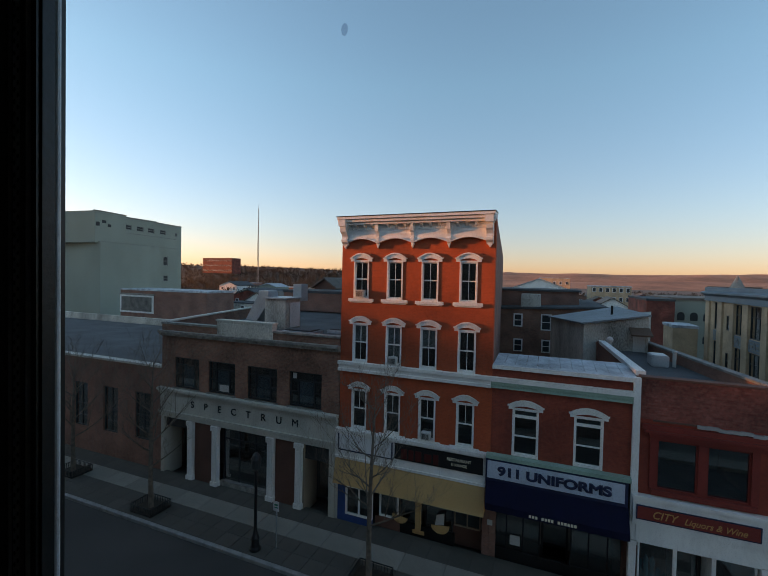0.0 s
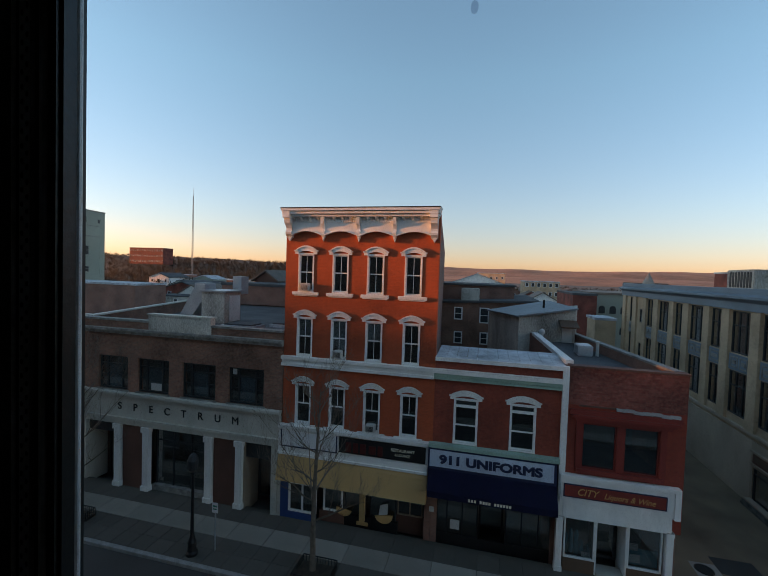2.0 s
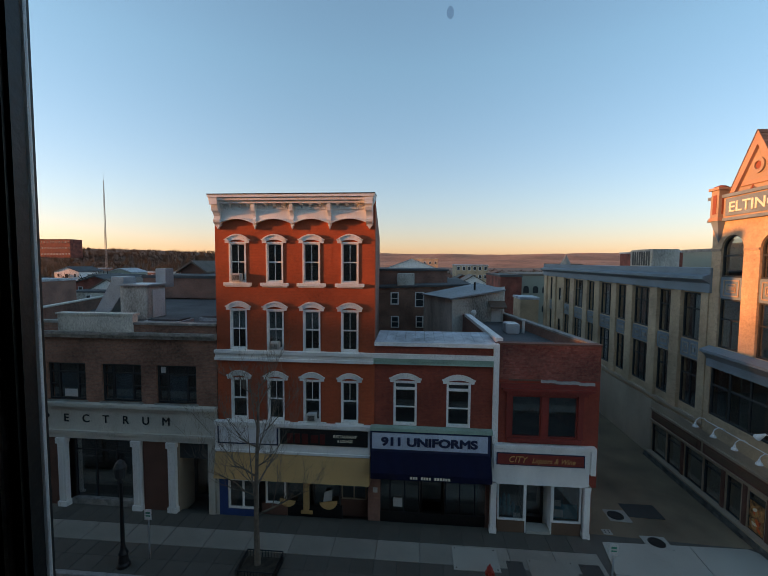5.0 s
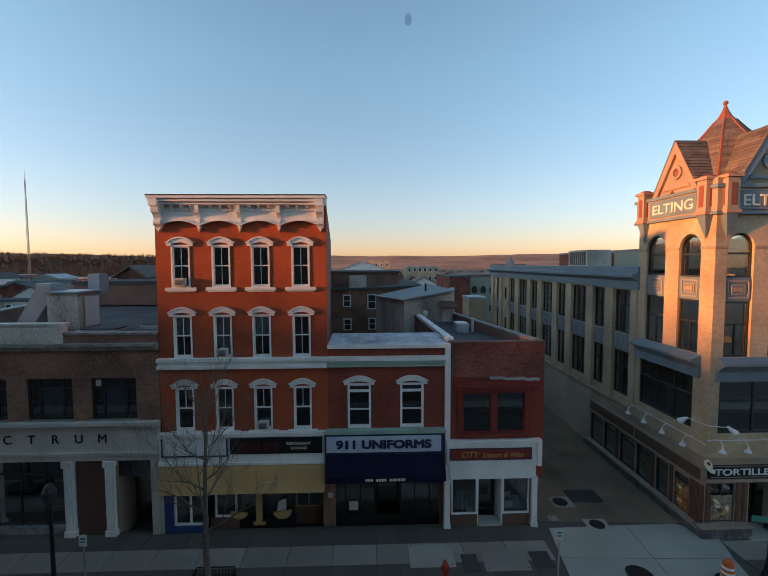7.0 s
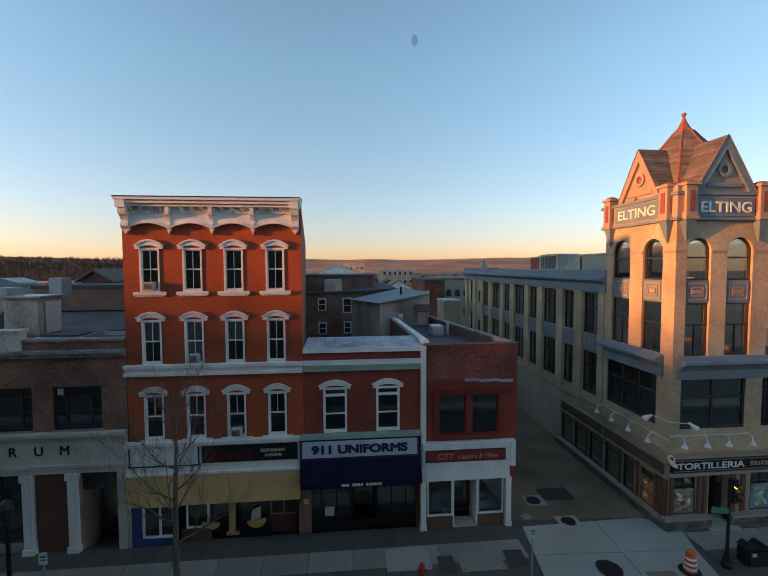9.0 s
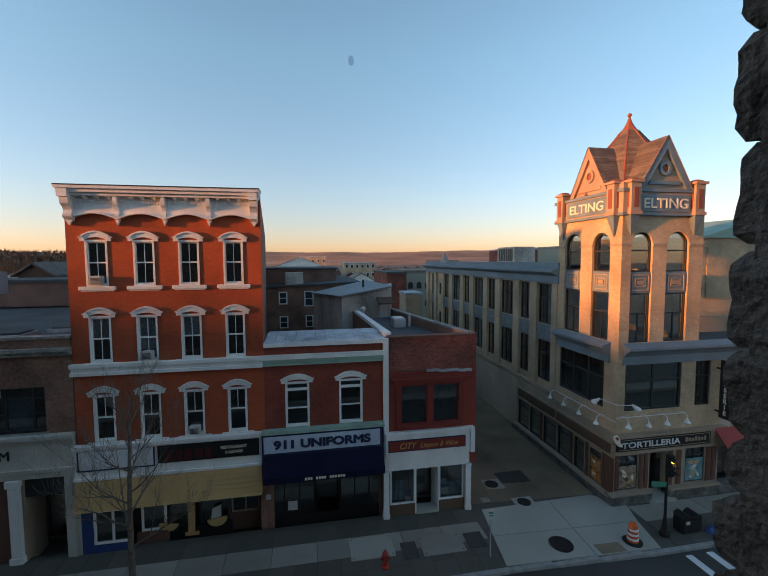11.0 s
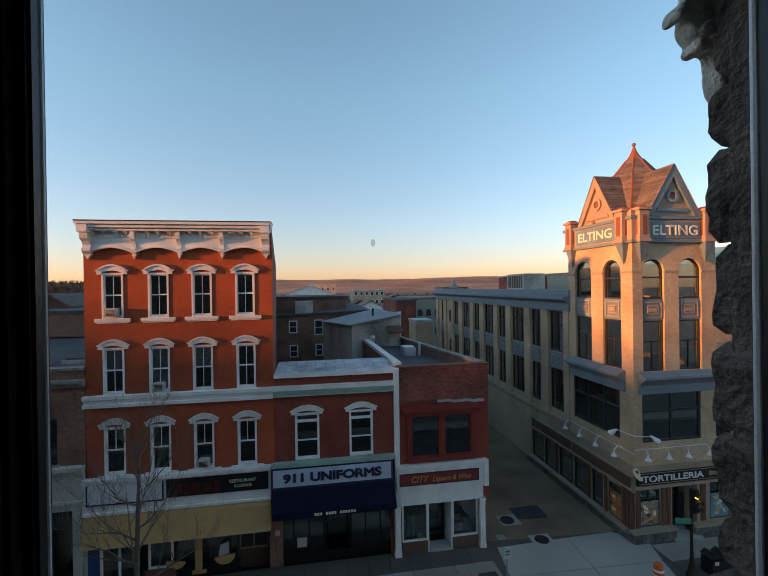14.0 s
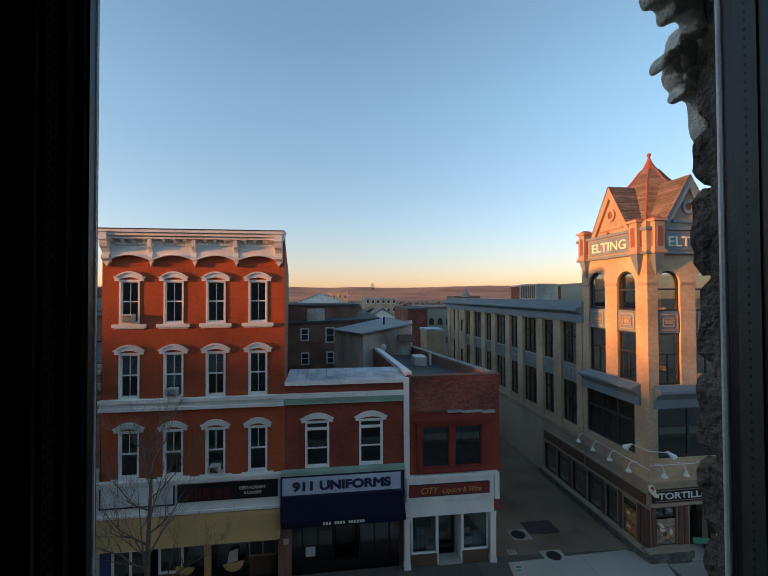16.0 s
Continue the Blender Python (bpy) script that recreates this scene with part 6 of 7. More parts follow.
# ---- street furniture ----
def street_lamp(x, y, h):
    g = zg(x)
    ob = thing("street_lamp", x, y, g, "black cast iron street lamp post with fluted base", "street lamp")
    bm = bmesh.new()
    lathe(bm, ((0.26, 0), (0.26, 0.12), (0.2, 0.2), (0.17, 0.5), (0.2, 0.58), (0.12, 0.75), (0.09, 0.95)), (x, y, g), 14)
    part("base", bm, M_BLACK, ob)
    bm = bmesh.new()
    lathe(bm, ((0.085, 0.9), (0.06, h - 0.9), (0.09, h - 0.85), (0.06, h - 0.75)), (x, y, g), 12)
    part("pole", bm, M_BLACK, ob)
    bm = bmesh.new()
    lathe(bm, ((0.08, h - 0.75), (0.2, h - 0.6), (0.24, h - 0.2), (0.16, h), (0.04, h + 0.12)), (x, y, g), 12)
    part("lantern", bm, M_DARKWIN, ob)


street_lamp(-11.5, 15.15, 4.5)


def sign_post(x, y, h, label, board):
    ob = thing("sign_post", x, y, 0, label, "street sign", "sign posts")
    part("post", boxes((x - 0.025, x + 0.025, y - 0.025, y + 0.025, zg(x) - 0.02, h)), M_DUCT, ob)
    part("board", soft_box(x - 0.16, x + 0.16, y - 0.045, y - 0.03, h - 0.45, h + 0.02, 0.006, 1), board, ob)
    part("board_text", boxes((x - 0.1, x + 0.1, y - 0.049, y - 0.045, h - 0.3, h - 0.24), (x - 0.1, x + 0.1, y - 0.049, y - 0.045, h - 0.18, h - 0.1)), M_SIGNGREEN, ob)


sign_post(-10.68, 15.65, 2.55, "green and white parking sign on a steel post", M_SIGNWHITE)
sign_post(8.3, 15.4, 2.5, "pale parking sign on a thin steel post", M_GREYBOX)

sg = thing("traffic_signal", 17.2, 15.5, 0, "dark green traffic signal post with amber light and street sign", "traffic signal")
bm = bmesh.new()
lathe(bm, ((0.22, 0), (0.22, 0.12), (0.16, 0.26), (0.12, 0.5), (0.085, 0.75), (0.07, 1.0)), (17.2, 15.5, 0.09), 12)
part("base", bm, M_IRON, sg)
bm = bmesh.new()
lathe(bm, ((0.065, 1.0), (0.055, 3.5), (0.08, 3.55), (0.04, 3.65)), (17.2, 15.5, 0.09), 12)
part("pole", bm, M_IRON, sg)
sh2 = part("signal_head", soft_box(17.06, 17.34, 15.2, 15.5, 3.05, 4.1, 0.04), M_BLACK, sg)
for z, m in ((3.85, m_lamp), (3.55, M_BLACK), (3.25, M_BLACK)):
    bm = bmesh.new()
    extrude(bm, [(17.2 + 0.12 * math.cos(q), z + 0.12 * math.sin(q)) for q in (2 * math.pi * k / 16 for k in range(16))], (15.17, 15.2))
    part("lens", bm, m, sh2)
    bm = bmesh.new()
    a = [(17.2 + 0.14 * math.cos(q), z + 0.14 * math.sin(q)) for q in (math.pi * k / 10 for k in range(11))]
    b = [(17.2 + 0.12 * math.cos(q), z + 0.12 * math.sin(q)) for q in (math.pi * k / 10 for k in range(11))]
    extrude(bm, a + b[::-1], (14.98, 15.2))
    part("visor", bm, M_BLACK, sh2)
part("street_sign", (lambda b: (extrude(b, [(16.3, 2.62), (17.1, 2.5), (17.1, 2.75), (16.3, 2.88)], (15.4, 15.43)), b)[1])(bmesh.new()), M_SIGNGREEN, sg, "green street name plate")

dr = thing("traffic_drum", 15.31, 15.32, 0.12, "orange traffic drum with white bands on a black base", "traffic drum")
part("base", (lambda b: (lathe(b, ((0.42, 0), (0.42, 0.05), (0.28, 0.08)), (15.31, 15.32, 0.13), 20), b)[1])(bmesh.new()), M_BLACK, dr)
part("body", (lambda b: (lathe(b, ((0.25, 0.08), (0.235, 0.28), (0.24, 0.29), (0.22, 0.49), (0.225, 0.5), (0.2, 0.7), (0.205, 0.71), (0.17, 0.88), (0.08, 0.91)), (15.31, 15.32, 0.13), 20), b)[1])(bmesh.new()), M_ORANGE, dr)
for z, r in ((0.17, 0.251), (0.38, 0.237), (0.59, 0.221)):
    part("reflective_band", (lambda b: (lathe(b, ((r, z), (r - 0.006, z + 0.09)), (15.31, 15.32, 0.13), 20), b)[1])(bmesh.new()), M_SIGNWHITE, dr)
tb = thing("litter_bin", 18.6, 15.6, 0.08, "black double street litter bin", "litter bin")
part("body", soft_box(18.0, 19.15, 15.3, 15.9, 0.08, 0.84, 0.08), M_BLACK, tb)
for x in (18.3, 18.86):
    part("lid", (lambda b: (extrude(b, [(x - 0.26 + 0.52 * k / 10, 0.84 + 0.17 * math.sin(math.pi * k / 10)) for k in range(11)], (15.3, 15.9)), b)[1])(bmesh.new()), M_BLACK, tb)
part("notice", boxes((18.2, 18.4, 15.285, 15.3, 0.57, 0.72)), M_GREYBOX, tb)
bg = thing("tarpaulin", 19.8, 15.25, 0.08, "crumpled blue tarpaulin on the pavement", "tarpaulin")
bm = bmesh.new()
bmesh.ops.create_icosphere(bm, subdivisions=3, radius=0.4, matrix=Matrix.Translation((19.8, 15.25, 0.13)) @ Matrix.Diagonal((1.3, 0.7, 0.35, 1)))
for v in bm.verts:
    v.co += Vector((0, 0, 0.12 * noise.noise(v.co * 5)))
    v.co.z = max(v.co.z, 0.085)
part("sheet", bm, M_BLUE, bg)
hy = thing("fire_hydrant", 3.73, 15.67, 0.33, "dark red cast iron fire hydrant", "fire hydrant")
part("body", (lambda b: (lathe(b, ((0.16, 0), (0.16, 0.06), (0.11, 0.1), (0.1, 0.5), (0.14, 0.52), (0.13, 0.6), (0.08, 0.7), (0.03, 0.75), (0.03, 0.8)), (3.73, 15.67, 0.33), 14), b)[1])(bmesh.new()), M_REDSIGN, hy)
part("outlet", boxes((3.55, 3.91, 15.61, 15.73, 0.69, 0.81), (3.66, 3.80, 15.48, 15.62, 0.67, 0.81)), M_REDSIGN, hy)


# ---- bare street trees in low planters ----
def tree(x, y, h, seed, spread=0.34, first=2.6, label="bare young street tree with thin upright branches"):
    rng = random.Random(seed)
    ob = thing("street_tree", x, y, 0, label, "tree", "street trees")
    trunk, twigs = bmesh.new(), bmesh.new()
    pts, rad = [], []
    n = 9
    for i in range(n + 1):
        t = i / n
        pts.append((x + 0.14 * math.sin(3.1 * t + seed), y + 0.1 * math.sin(2.3 * t + seed * 2), h * 0.8 * t))
        rad.append(0.135 * (1 - t) ** 0.8 + 0.012)
    ring(trunk, pts, rad, 8)

    def grow(p, d, length, r, level):
        steps = 4
        q, path, rr = Vector(p), [tuple(p)], [r]
        for i in range(steps):
            d = (d + Vector((rng.gauss(0, 0.13), rng.gauss(0, 0.13), 0.10 + rng.gauss(0, 0.06)))).normalized()
            q = q + d * length / steps
            path.append(tuple(q))
            rr.append(max(r * (1 - (i + 1) / (steps + 0.4)), 0.0035))
            if level < 2 or (level == 2 and rng.random() < 0.6):
                for _ in range(2 if level < 2 else 1):
                    if rng.random() < 0.85:
                        side = Vector((rng.gauss(0, 1), rng.gauss(0, 1), rng.uniform(-0.1, 0.9))).normalized()
                        grow(q, (d * 0.9 + side * 0.75).normalized(), length * rng.uniform(0.34, 0.62), rr[-1] * 0.65, level + 1)
        ring(trunk if level == 0 else twigs, path, rr, 5 if level < 2 else 3)

    k = 14
    for i in range(k):
        z = first + (h * 0.78 - first) * i / (k - 1)
        t = z / (h * 0.8)
        j = min(int(t * n), n - 1)
        base = Vector(pts[j]).lerp(Vector(pts[j + 1]), t * n - j)
        a = 2.4 * i + rng.uniform(-0.4, 0.4)
        d = Vector((math.cos(a), math.sin(a), rng.uniform(0.55, 1.1))).normalized()
        grow(base, d, (h * spread) * (1 - 0.62 * i / k) * rng.uniform(0.8, 1.15), 0.05 * (1 - 0.55 * i / k), 0)
    part("trunk", trunk, M_BARK, ob)
    part("crown", twigs, M_BARK, ob, "fine bare grey twigs")


def planter(x, y):
    ob = thing("tree_planter", x, y, 0, "low dark metal fence around a tree pit", "planter", "tree planters")
    w, d, h = 0.78, 0.62, 0.75
    part("soil", boxes((x - w, x + w, y - d, y + d, 0.3, 0.45)), M_SOIL, ob)
    for x0, x1, y0, y1 in ((x - w, x + w, y - d, y - d), (x - w, x + w, y + d, y + d), (x - w, x - w, y - d, y + d), (x + w, x + w, y - d, y + d)):
        for z in (0.42, h):
            bm = bmesh.new(); ring(bm, [(x0, y0, z), (x1, y1, z)], [0.025, 0.025], 6); part("rail", bm, M_BLACK, ob)
        n = 12
        bm = bmesh.new()
        for i in range(n + 1):
            px, py = x0 + (x1 - x0) * i / n, y0 + (y1 - y0) * i / n
            box(bm, px - 0.012, px + 0.012, py - 0.012, py + 0.012, 0.3, h)
        part("pickets", bm, M_BLACK, ob)


tree(-5.75, 15.55, 10.4, 4)
planter(-5.7, 15.45)
tree(-18.9, 15.6, 10.5, 9, spread=0.36, label="bare wide street tree with pale branches")
planter(-18.9, 15.55)
tree(-27.0, 16.5, 9.5, 15, spread=0.38)
planter(-27.0, 16.5)

# ---- mast, hills, far town ----
ms = thing("radio_mast", -195, 240, 0, "tall thin lattice radio mast on the hill", "radio mast")
bm = bmesh.new()
for i in range(3):
    a = 2 * math.pi * i / 3
    ring(bm, [(-195 + 0.7 * math.cos(a), 240 + 0.7 * math.sin(a), 0), (-195 + 0.25 * math.cos(a), 240 + 0.25 * math.sin(a), 62)], [0.13, 0.08], 4)
for k in range(36):
    z = 1.7 * k
    r = 0.7 - 0.45 * z / 62
    for i in range(3):
        a, b = 2 * math.pi * i / 3, 2 * math.pi * (i + 1) / 3
        ring(bm, [(-195 + r * math.cos(a), 240 + r * math.sin(a), z), (-195 + r * math.cos(b), 240 + r * math.sin(b), z + 1.7)], [0.06, 0.06], 3)
ring(bm, [(-195, 240, 61), (-195, 240, 67)], [0.08, 0.04], 4)
part("lattice", bm, M_STONE, ms)


def ridge(name, x0, x1, y, depth, h0, h1, m, label, seed, n=160, rough=0.35):
    """A rolling range of hills as one sheet."""
    bm = bmesh.new()
    rows = []
    for j in range(9):
        v = j / 8
        prof = math.sin(math.pi * min(v * 0.62 + 0.0, 1)) ** 1.0
        row = []
        for i in range(n + 1):
            u = i / n
            x = x0 + (x1 - x0) * u
            base = h0 + (h1 - h0) * u
            q = noise.fractal(Vector((x * 0.0022 + seed, seed, v * 0.8)), 0.9, 2.1, 5)
            row.append(bm.verts.new((x, y + depth * v, -2 + (base * (1 + rough * q) + 2) * prof / math.sin(math.pi * 0.62 * 0.8))))
        rows.append(row)
    for a, b in zip(rows, rows[1:]):
        for i in range(n):
            bm.faces.new((a[i], a[i + 1], b[i + 1], b[i]))
    return solo(name, bm, m, label, "hills", "structure")


ridge("hill_far", -1600, 2600, 1700, 900, 46, 78, M_HILL, "far wooded hills with low-sun red put into their colour", 3.1, rough=0.16)
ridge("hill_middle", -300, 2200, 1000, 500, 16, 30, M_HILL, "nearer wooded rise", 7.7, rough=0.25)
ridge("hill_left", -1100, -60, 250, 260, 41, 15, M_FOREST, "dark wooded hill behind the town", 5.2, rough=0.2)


def wood_clump(cx, cy, w, d, zf, k, seed, hmin, hmax):
    """Far bare trees as rounded sprays of twigs on short trunks, one joined thing."""
    rng = random.Random(seed)
    verts, faces = [], []
    for _ in range(k):
        x, y = cx + rng.uniform(-w, w), cy + rng.uniform(-d, d)
        z, h = zf(x, y), rng.uniform(hmin, hmax)
        cz, R = z + 0.6 * h, 0.4 * h * rng.uniform(0.75, 1.2)
        for s in range(15):
            if s == 0:
                px, py, pz, qx, qy, qz, t = x, y, z, x, y, cz + 0.2 * R, 0.03 * h
            else:
                e = Vector((rng.gauss(0, 1), rng.gauss(0, 1), rng.gauss(0.35, 0.8))).normalized() * R * rng.uniform(0.7, 1)
                g = rng.uniform(0.0, 0.45)
                px, py, pz = x + e.x * g, y + e.y * g, cz - 0.25 * R + e.z * g
                qx, qy, qz, t = x + e.x, y + e.y, cz + e.z, 0.03 * h
            i = len(verts)
            verts += [(px - t, py, pz), (px + t, py, pz), (px, py + t, pz), (qx, qy, qz)]
            faces += [(i, i + 1, i + 3), (i + 1, i + 2, i + 3), (i + 2, i, i + 3)]
    me = bpy.data.meshes.new("woodland")
    me.from_pydata(verts, [], faces)
    me.materials.append(M_FOREST)
    return tagged(new("woodland", me), "bare winter trees on the hill and among houses", "trees", kind="stuff")


def hill_z(x, y):
    u = (x + 1100) / 1040
    v = min(max((y - 250) / 260, 0), 1)
    return (41 - 26 * u) * math.sin(math.pi * min(v * 0.62, 1)) / math.sin(math.pi * 0.496) * 0.93 - 1


wood_clump(-330, 400, 260, 60, hill_z, 1500, 1, 4, 10)
wood_clump(-200, 300, 150, 60, hill_z, 900, 2, 7, 12)
wood_clump(-150, 190, 110, 70, lambda x, y: 0, 260, 3, 6, 11)
wood_clump(60, 330, 160, 130, lambda x, y: 0, 320, 4, 6, 10)
# long sunlit brick block on the hilltop
block(-320, -283, 310, 322, 15, 29.6, M_FADED, M_ROOFGREY, "long brick school block on the hilltop in sunlight", 14, 3)
fh = block(-10.6, 6.2, 150, 190, 0, 11.2, M_WHITE, M_ROOFLIGHT, "white gabled hall with pale metal roof", 0, gable=3.2)
block(13.8, 25.4, 150, 165, 0, 12.0, M_BUFF, M_ROOFLIGHT, "cream apartment block with balconies", 6, 4)
block(-3.5, 10, 210, 225, 0, 15.0, M_BUFF, M_ROOFLIGHT, "long pale block lit by the low sun", 5, 3)
tt = block(48, 58, 150, 160, 0, 12.6, M_BRICK2, M_SLATE, "brick house with conical turret", 3, 3)
part("turret_roof", (lambda b: (lathe(b, ((1.9, 12.6), (0.05, 16.4)), (52.1, 149.5, 0), 10), b)[1])(bmesh.new()), M_STONE, tt)
rng = random.Random(21)
WALLS = [M_WHITE, M_PALE, M_BUFF, M_BRICK2, M_FADED, M_STUCCO]
LABELS = ["white clapboard house with dark gabled roof", "pale house with grey gabled roof", "buff house with grey gabled roof", "brick house with dark gabled roof", "pinkish brick house with grey gabled roof", "grey stuccoed house with pale gabled roof"]
for i in range(58):
    left = i < 30
    y = rng.uniform(75, 230)
    x = y * rng.uniform(-0.95, -0.40) if left else y * rng.uniform(-0.04, 0.42)
    if not left and 145 < y < 172 and -14 < x < 62:
        y += 40
    w, d, h = rng.uniform(7, 13), rng.uniform(8, 14), rng.uniform(4.5, 7.5) + (1.5 if left else 0)
    k = rng.randrange(6)
    flat = rng.random() < 0.35
    block(x - w / 2, x + w / 2, y, y + d, 0, h, WALLS[k], rng.choice([M_ROOFGREY, M_ROOFLIGHT, M_SLATE]), LABELS[k].replace("gabled", "flat") if flat else LABELS[k], 3, 2, name="house", category="house", gable=0 if flat else rng.uniform(1.5, 2.8))


def car(x, y, turn, m, label):
    ob = thing("parked_car", x, y, 0, label, "car", "parked cars")
    ob.rotation_euler = (0, 0, radians(turn))
    PLACE[ob] = Matrix.Translation((x, y, 0)) @ Matrix.Rotation(radians(turn), 4, "Z")
    bm = bmesh.new()
    extrude(bm, [(-2.1, 0.35), (2.1, 0.35), (2.15, 0.7), (1.9, 0.9), (1.2, 0.95), (0.6, 1.4), (-1.0, 1.42), (-1.7, 0.98), (-2.1, 0.9)], (-0.85, 0.85))
    bmesh.ops.bevel(bm, geom=bm.edges[:], offset=0.06, segments=2, affect="EDGES")
    part("body", bm, m, ob, "", PLACE[ob])
    bm = bmesh.new()
    extrude(bm, [(-1.45, 0.98), (1.0, 0.98), (0.5, 1.33), (-0.95, 1.34)], (-0.87, 0.87))
    part("window", bm, M_DARKWIN, ob, "", PLACE[ob])
    for sx in (-1.3, 1.35):
        for sy in (-0.8, 0.62):
            bm = bmesh.new()
            extrude(bm, [(sx + 0.32 * math.cos(q), 0.32 + 0.32 * math.sin(q)) for q in (2 * math.pi * k / 14 for k in range(14))], (sy, sy + 0.18))
            part("wheel", bm, M_BLACK, ob, "", PLACE[ob])


for i, (m, c) in enumerate(((M_SIGNWHITE, "white"), (M_BLUE, "blue"), (M_GREYBOX, "silver"), (M_BLACK, "black"), (M_GREYBOX, "silver"), (M_DARKRED, "dark red"))):
    car(-62 + 2.9 * i, 76 + 0.5 * i, 100, m, c + " saloon car parked in a lot behind the buildings")

# ---- the near building: outer wall, window frames, the room behind the camera ----
WL, WR, WP = 0.43, 1.43, 0.10           # clear opening and the plane of its outer edge
SILL, HEAD = 12.15, 14.95
wall = thing("wall_near", 0, -0.1, 0, "rough stone street wall of the near building", "wall", kind="structure")
# length and height beyond the window are made up to darken the street
part("masonry", boxes((-45, -0.75, -0.3, 0.16, 0, 20), (1.60, 7, -0.3, 0.30, 0, 20), (-0.75, 1.62, -0.3, 0.16, 0, SILL - 0.1), (-0.75, 1.62, -0.3, 0.16, HEAD + 0.1, 20)), M_ROUGH, wall)
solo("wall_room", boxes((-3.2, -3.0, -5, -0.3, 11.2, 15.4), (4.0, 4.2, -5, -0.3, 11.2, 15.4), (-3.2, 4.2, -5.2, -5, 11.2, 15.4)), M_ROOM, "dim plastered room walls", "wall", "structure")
solo("floor", boxes((-3.2, 4.2, -5.2, -0.3, 11.1, 11.25)), M_BROWN, "dark wooden floor", "floor", "structure")
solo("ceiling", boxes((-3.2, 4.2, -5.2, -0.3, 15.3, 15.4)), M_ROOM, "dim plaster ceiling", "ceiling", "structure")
# unseen bulk, its extent chosen to block sky from the street
solo("near_building_block", boxes((-45, -3.2, -14, -0.3, 0, 20), (4.2, 7, -14, -0.3, 0, 20), (-3.2, 4.2, -14, -5.2, 0, 20), (-3.2, 4.2, -5.2, -0.3, 0, 11.0), (-3.2, 4.2, -5.2, -0.3, 15.5, 20)), M_BRICK, "unseen brick body of the near building, sized to shade the street", "wall", "structure")
win = thing("window_1", 0.93, 0.05, SILL, "dark bronze metal window frames with double glazing", "window", kind="structure")
# broad mullion with rounded beads and a perforated strip on its room side
ML = 0.326
part("mullion", boxes((ML, 0.428, 0.076, 0.10, SILL, HEAD)), M_FRAME, win)
part("mullion_edge", soft_box(0.418, 0.436, 0.07, 0.10, SILL, HEAD, 0.004), M_FRAME, win)
# beads whose pale colour paints the highlight lines on the mullion
for x, y, r in ((0.4345, 0.090, 0.0035), (0.4135, 0.074, 0.0045), (0.372, 0.075, 0.002)):
    bm = bmesh.new(); ring(bm, [(x, y, SILL), (x, y, HEAD)], [r, r], 10); part("bead", bm, M_BEAD, win)
# lit colour on the mullion, shaded colour on the jamb
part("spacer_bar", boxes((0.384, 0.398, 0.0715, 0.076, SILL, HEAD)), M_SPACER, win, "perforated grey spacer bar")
part("spacer_bar", boxes((1.3990, 1.402, 0.03, 0.066, SILL, HEAD)), M_SPACER_SHADED, win, "perforated grey spacer bar")
bm = bmesh.new()
for k in range(int((HEAD - SILL) / 0.014)):
    z = SILL + 0.014 * k
    for x in (0.388, 0.3945):
        zz = z + (0.007 if x > 0.39 else 0)
        extrude(bm, [(x + 0.0014 * math.cos(q), zz + 0.0028 * math.sin(q)) for q in (2 * math.pi * j / 6 for j in range(6))], (0.0708, 0.0715))
    extrude(bm, [(0.048 + 0.002 * math.cos(q), z + 0.0028 * math.sin(q)) for q in (2 * math.pi * j / 6 for j in range(6))], (1.3984, 1.3990), "x")
tagged(part("perforations", bm, M_BLACK, win), kind="stuff")
part("jamb", boxes((1.402, 1.60, -0.02, 0.10, SILL, HEAD), (1.45, 1.7, -0.3, -0.02, SILL, HEAD), (-0.75, -0.62, -0.3, 0.10, SILL, HEAD)), M_FRAME, win)
bm = bmesh.new(); ring(bm, [(1.404, 0.092, SILL), (1.404, 0.092, HEAD)], [0.007, 0.007], 10); part("bead", bm, M_BEAD, win)
part("sill_frame", boxes((-0.75, 1.7, -0.3, 0.12, SILL - 0.1, SILL)), M_FRAME, win)
part("head_frame", boxes((-0.75, 1.7, -0.3, 0.12, HEAD, HEAD + 0.1)), M_FRAME, win)
for a, b in ((-0.62, ML), (0.43, 1.402)):
    p = part("pane", boxes((a, b, 0.085, 0.088, SILL, HEAD)), M_CLEAR, win, "thin clear glass")
    p.visible_shadow = False
sp1 = solo("dust_speck", (lambda b: (bmesh.ops.create_icosphere(b, subdivisions=2, radius=0.0042, matrix=Matrix.Translation((0.812, 0.083, 13.398)) @ Matrix.Diagonal((0.7, 0.4, 1.2, 1))), b)[1])(bmesh.new()), M_SPECK, "small grey dirt speck on the glass", "dirt speck")

# rock-faced jamb stones
rng = random.Random(5)
z = SILL - 0.6
k = 0
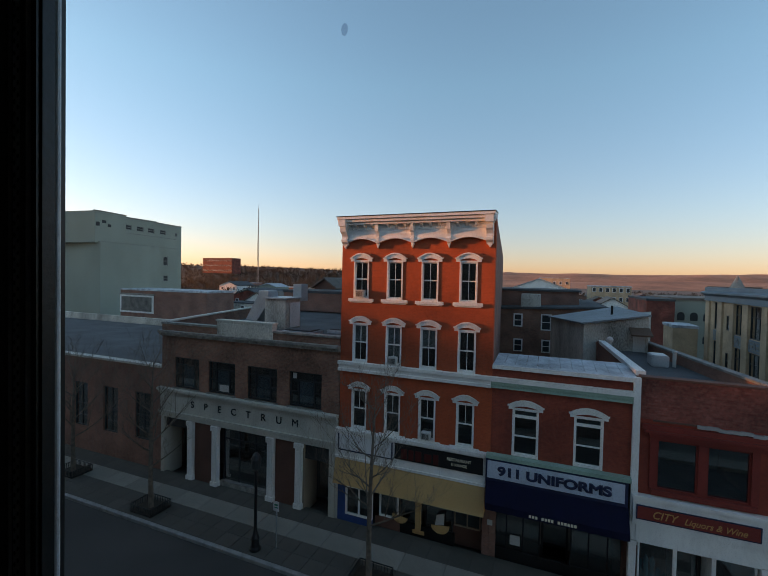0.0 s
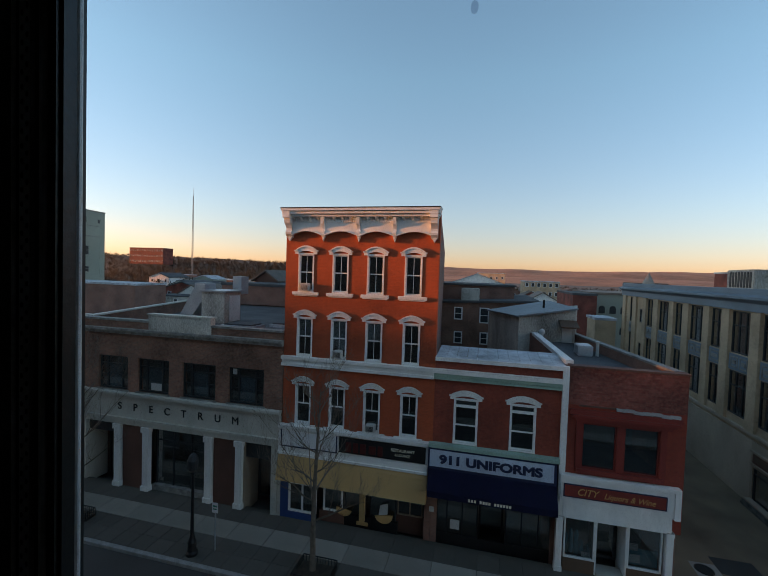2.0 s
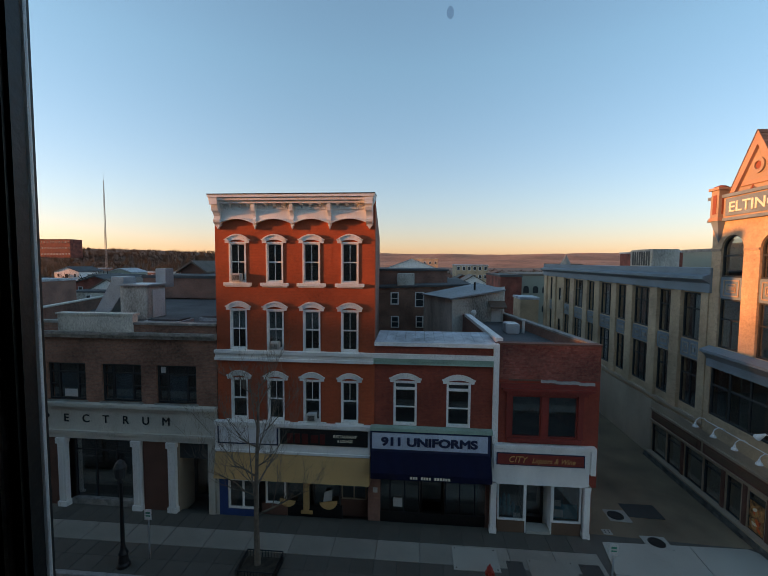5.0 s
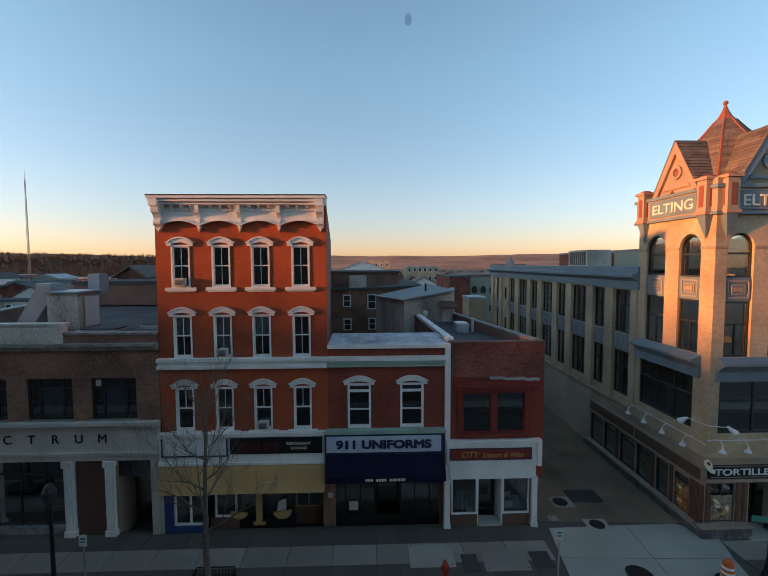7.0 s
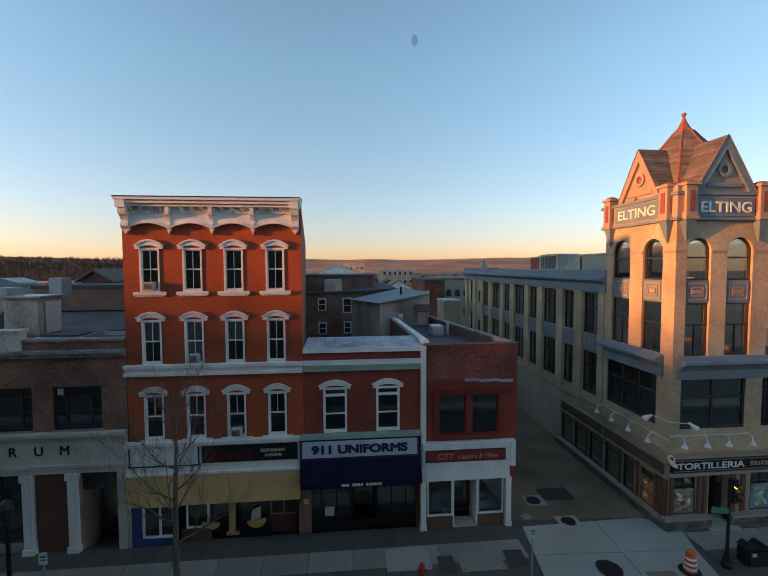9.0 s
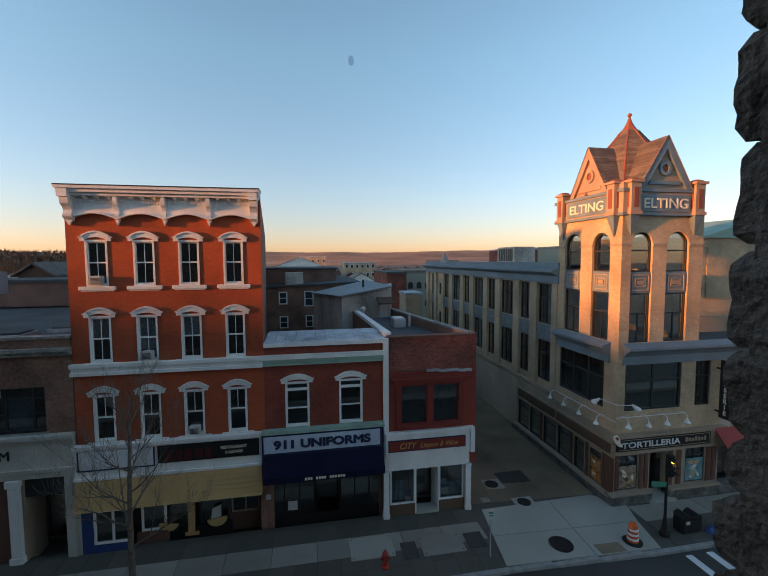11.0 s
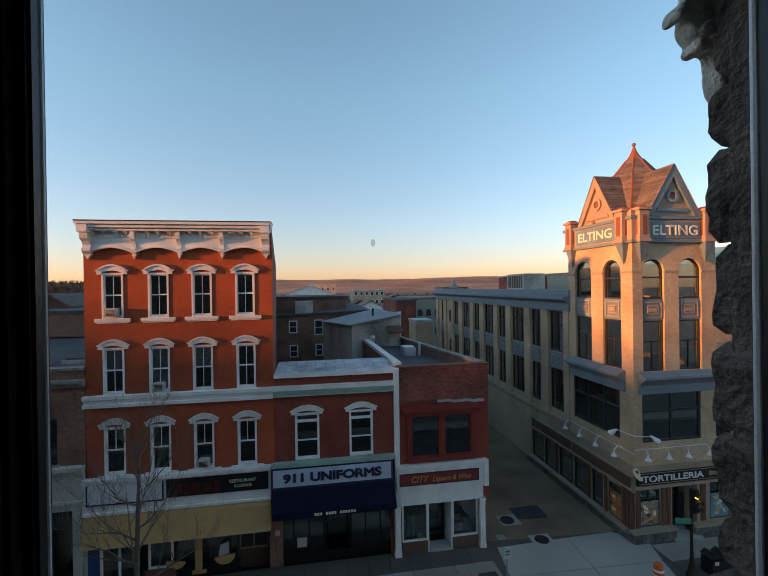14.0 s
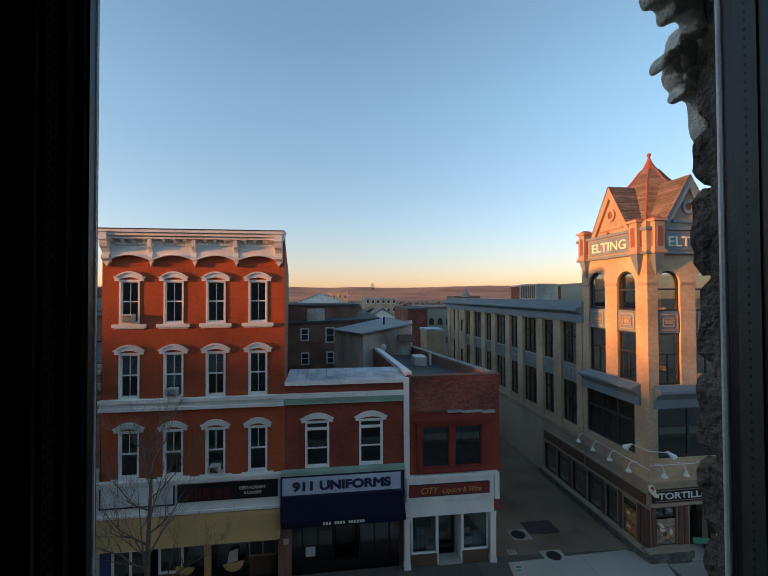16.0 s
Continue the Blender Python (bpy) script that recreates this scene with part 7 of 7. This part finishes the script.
while z < HEAD + 0.3:
    h = rng.uniform(0.12, 0.21)
    x0, y1 = 1.600 + rng.uniform(-0.010, 0.012), 0.345 + rng.uniform(-0.014, 0.018)
    bm = boxes((x0, x0 + 0.42, 0.1, y1, z + 0.006, z + h - 0.006))
    bmesh.ops.subdivide_edges(bm, edges=bm.edges[:], cuts=7, use_grid_fill=True)
    for v in bm.verts:
        e = min(v.co.z - z, z + h - v.co.z)
        edge = max(0.0, 1 - e / 0.03)
        n3 = noise.noise_vector(v.co * 16 + Vector((k, 0, 0))) * 0.012 + noise.noise_vector(v.co * 45) * 0.005
        if v.co.x < x0 + 0.3:
            v.co += n3
            v.co.y -= 0.02 * edge * (v.co.y > 0.25)
            v.co.x += 0.022 * edge * edge * (v.co.x < x0 + 0.02)
    part("stone", bm, M_ROUGH, wall)
    z += h
    k += 1
# carved scroll ornament beside the window
orn = thing("carved_ornament", 1.7, 0.35, 13.7, "pale carved stone scroll bracket with pierced leaves", "carved ornament")


OY = 0.40


def carved(name, outline, holes, y, depth, bevel):
    """A pierced carved leaf: a thick plate with rounded edges."""
    cu = bpy.data.curves.new("leaf_outline", "CURVE")
    cu.dimensions, cu.fill_mode = "2D", "BOTH"
    cu.extrude, cu.bevel_depth, cu.bevel_resolution, cu.offset = depth / 2 - bevel, bevel, 3, -bevel
    for pts in [outline] + holes:
        sp = cu.splines.new("BEZIER")
        sp.bezier_points.add(len(pts) - 1)
        for bp, (px, pz) in zip(sp.bezier_points, pts):
            bp.co = (px, pz, 0)
            bp.handle_left_type = bp.handle_right_type = "AUTO"
        sp.use_cyclic_u, sp.resolution_u = True, 5
    tmp = bpy.data.objects.new("leaf_outline", cu)
    me = tmp.to_mesh()
    bm = bmesh.new()
    bm.from_mesh(me)
    tmp.to_mesh_clear()
    bpy.data.objects.remove(tmp)
    bpy.data.curves.remove(cu)
    bmesh.ops.transform(bm, matrix=Matrix.Translation((0, y + depth / 2, 0)) @ Matrix.Rotation(math.pi / 2, 4, "X"), verts=bm.verts)
    for f in bm.faces:
        f.smooth = True
    return part(name, bm, M_CARVED, orn)


carved("leaf", [(1.609, 14.041), (1.584, 14.018), (1.573, 13.982), (1.547, 13.961), (1.534, 13.939), (1.538, 13.925), (1.551, 13.927), (1.568, 13.944), (1.566, 13.920), (1.573, 13.898), (1.587, 13.883), (1.582, 13.866), (1.589, 13.857), (1.630, 13.864), (1.638, 13.840), (1.640, 13.801), (1.650, 13.769), (1.668, 13.756), (1.696, 13.771), (1.715, 13.929), (1.704, 14.033), (1.638, 14.028)], [[(1.583, 13.955), (1.593, 13.950), (1.598, 13.932), (1.592, 13.919), (1.584, 13.928), (1.579, 13.943)], [(1.600, 14.005), (1.620, 14.018), (1.637, 14.002), (1.644, 13.978), (1.637, 13.965), (1.629, 13.986), (1.615, 13.998)]], OY - 0.05, 0.05, 0.007)
carved("leaf", [(1.475, 14.127), (1.475, 14.065), (1.483, 14.052), (1.513, 14.051), (1.517, 14.028), (1.526, 14.017), (1.553, 14.026), (1.572, 14.030), (1.582, 14.005), (1.599, 13.995), (1.639, 13.997), (1.675, 14.018), (1.693, 14.146)], [], OY - 0.10, 0.06, 0.012)
carved("fold", [(1.582, 13.897), (1.618, 13.928), (1.641, 13.944), (1.646, 13.900), (1.631, 13.874), (1.601, 13.885)], [], OY - 0.062, 0.03, 0.005)

# ---- unseen buildings added down the near side of the street to keep the low sun off the shop fronts ----
front_blocker = thing("sun_blocker", -160, -10, 0, "unseen brick block added down the street to cut the low sun", "building")
part("wall", boxes((-176, -146, -70, 30, 0, 21.9)), M_BRICK2, front_blocker)
part("roof", boxes((-176.3, -145.7, -70.3, 30.3, 21.9, 22.3)), M_ROOFGREY, front_blocker)
# a second unseen block, added to shade the rear buildings and warehouse
rear_blocker = thing("sun_blocker", -190, 45, 0, "unseen tall brick block added to shade the rear buildings", "building")
part("wall", boxes((-205, -182, -6, 150, 0, 34)), M_BRICK2, rear_blocker)
part("roof", boxes((-205.3, -181.7, -6.3, 150.3, 34, 34.5)), M_ROOFGREY, rear_blocker)
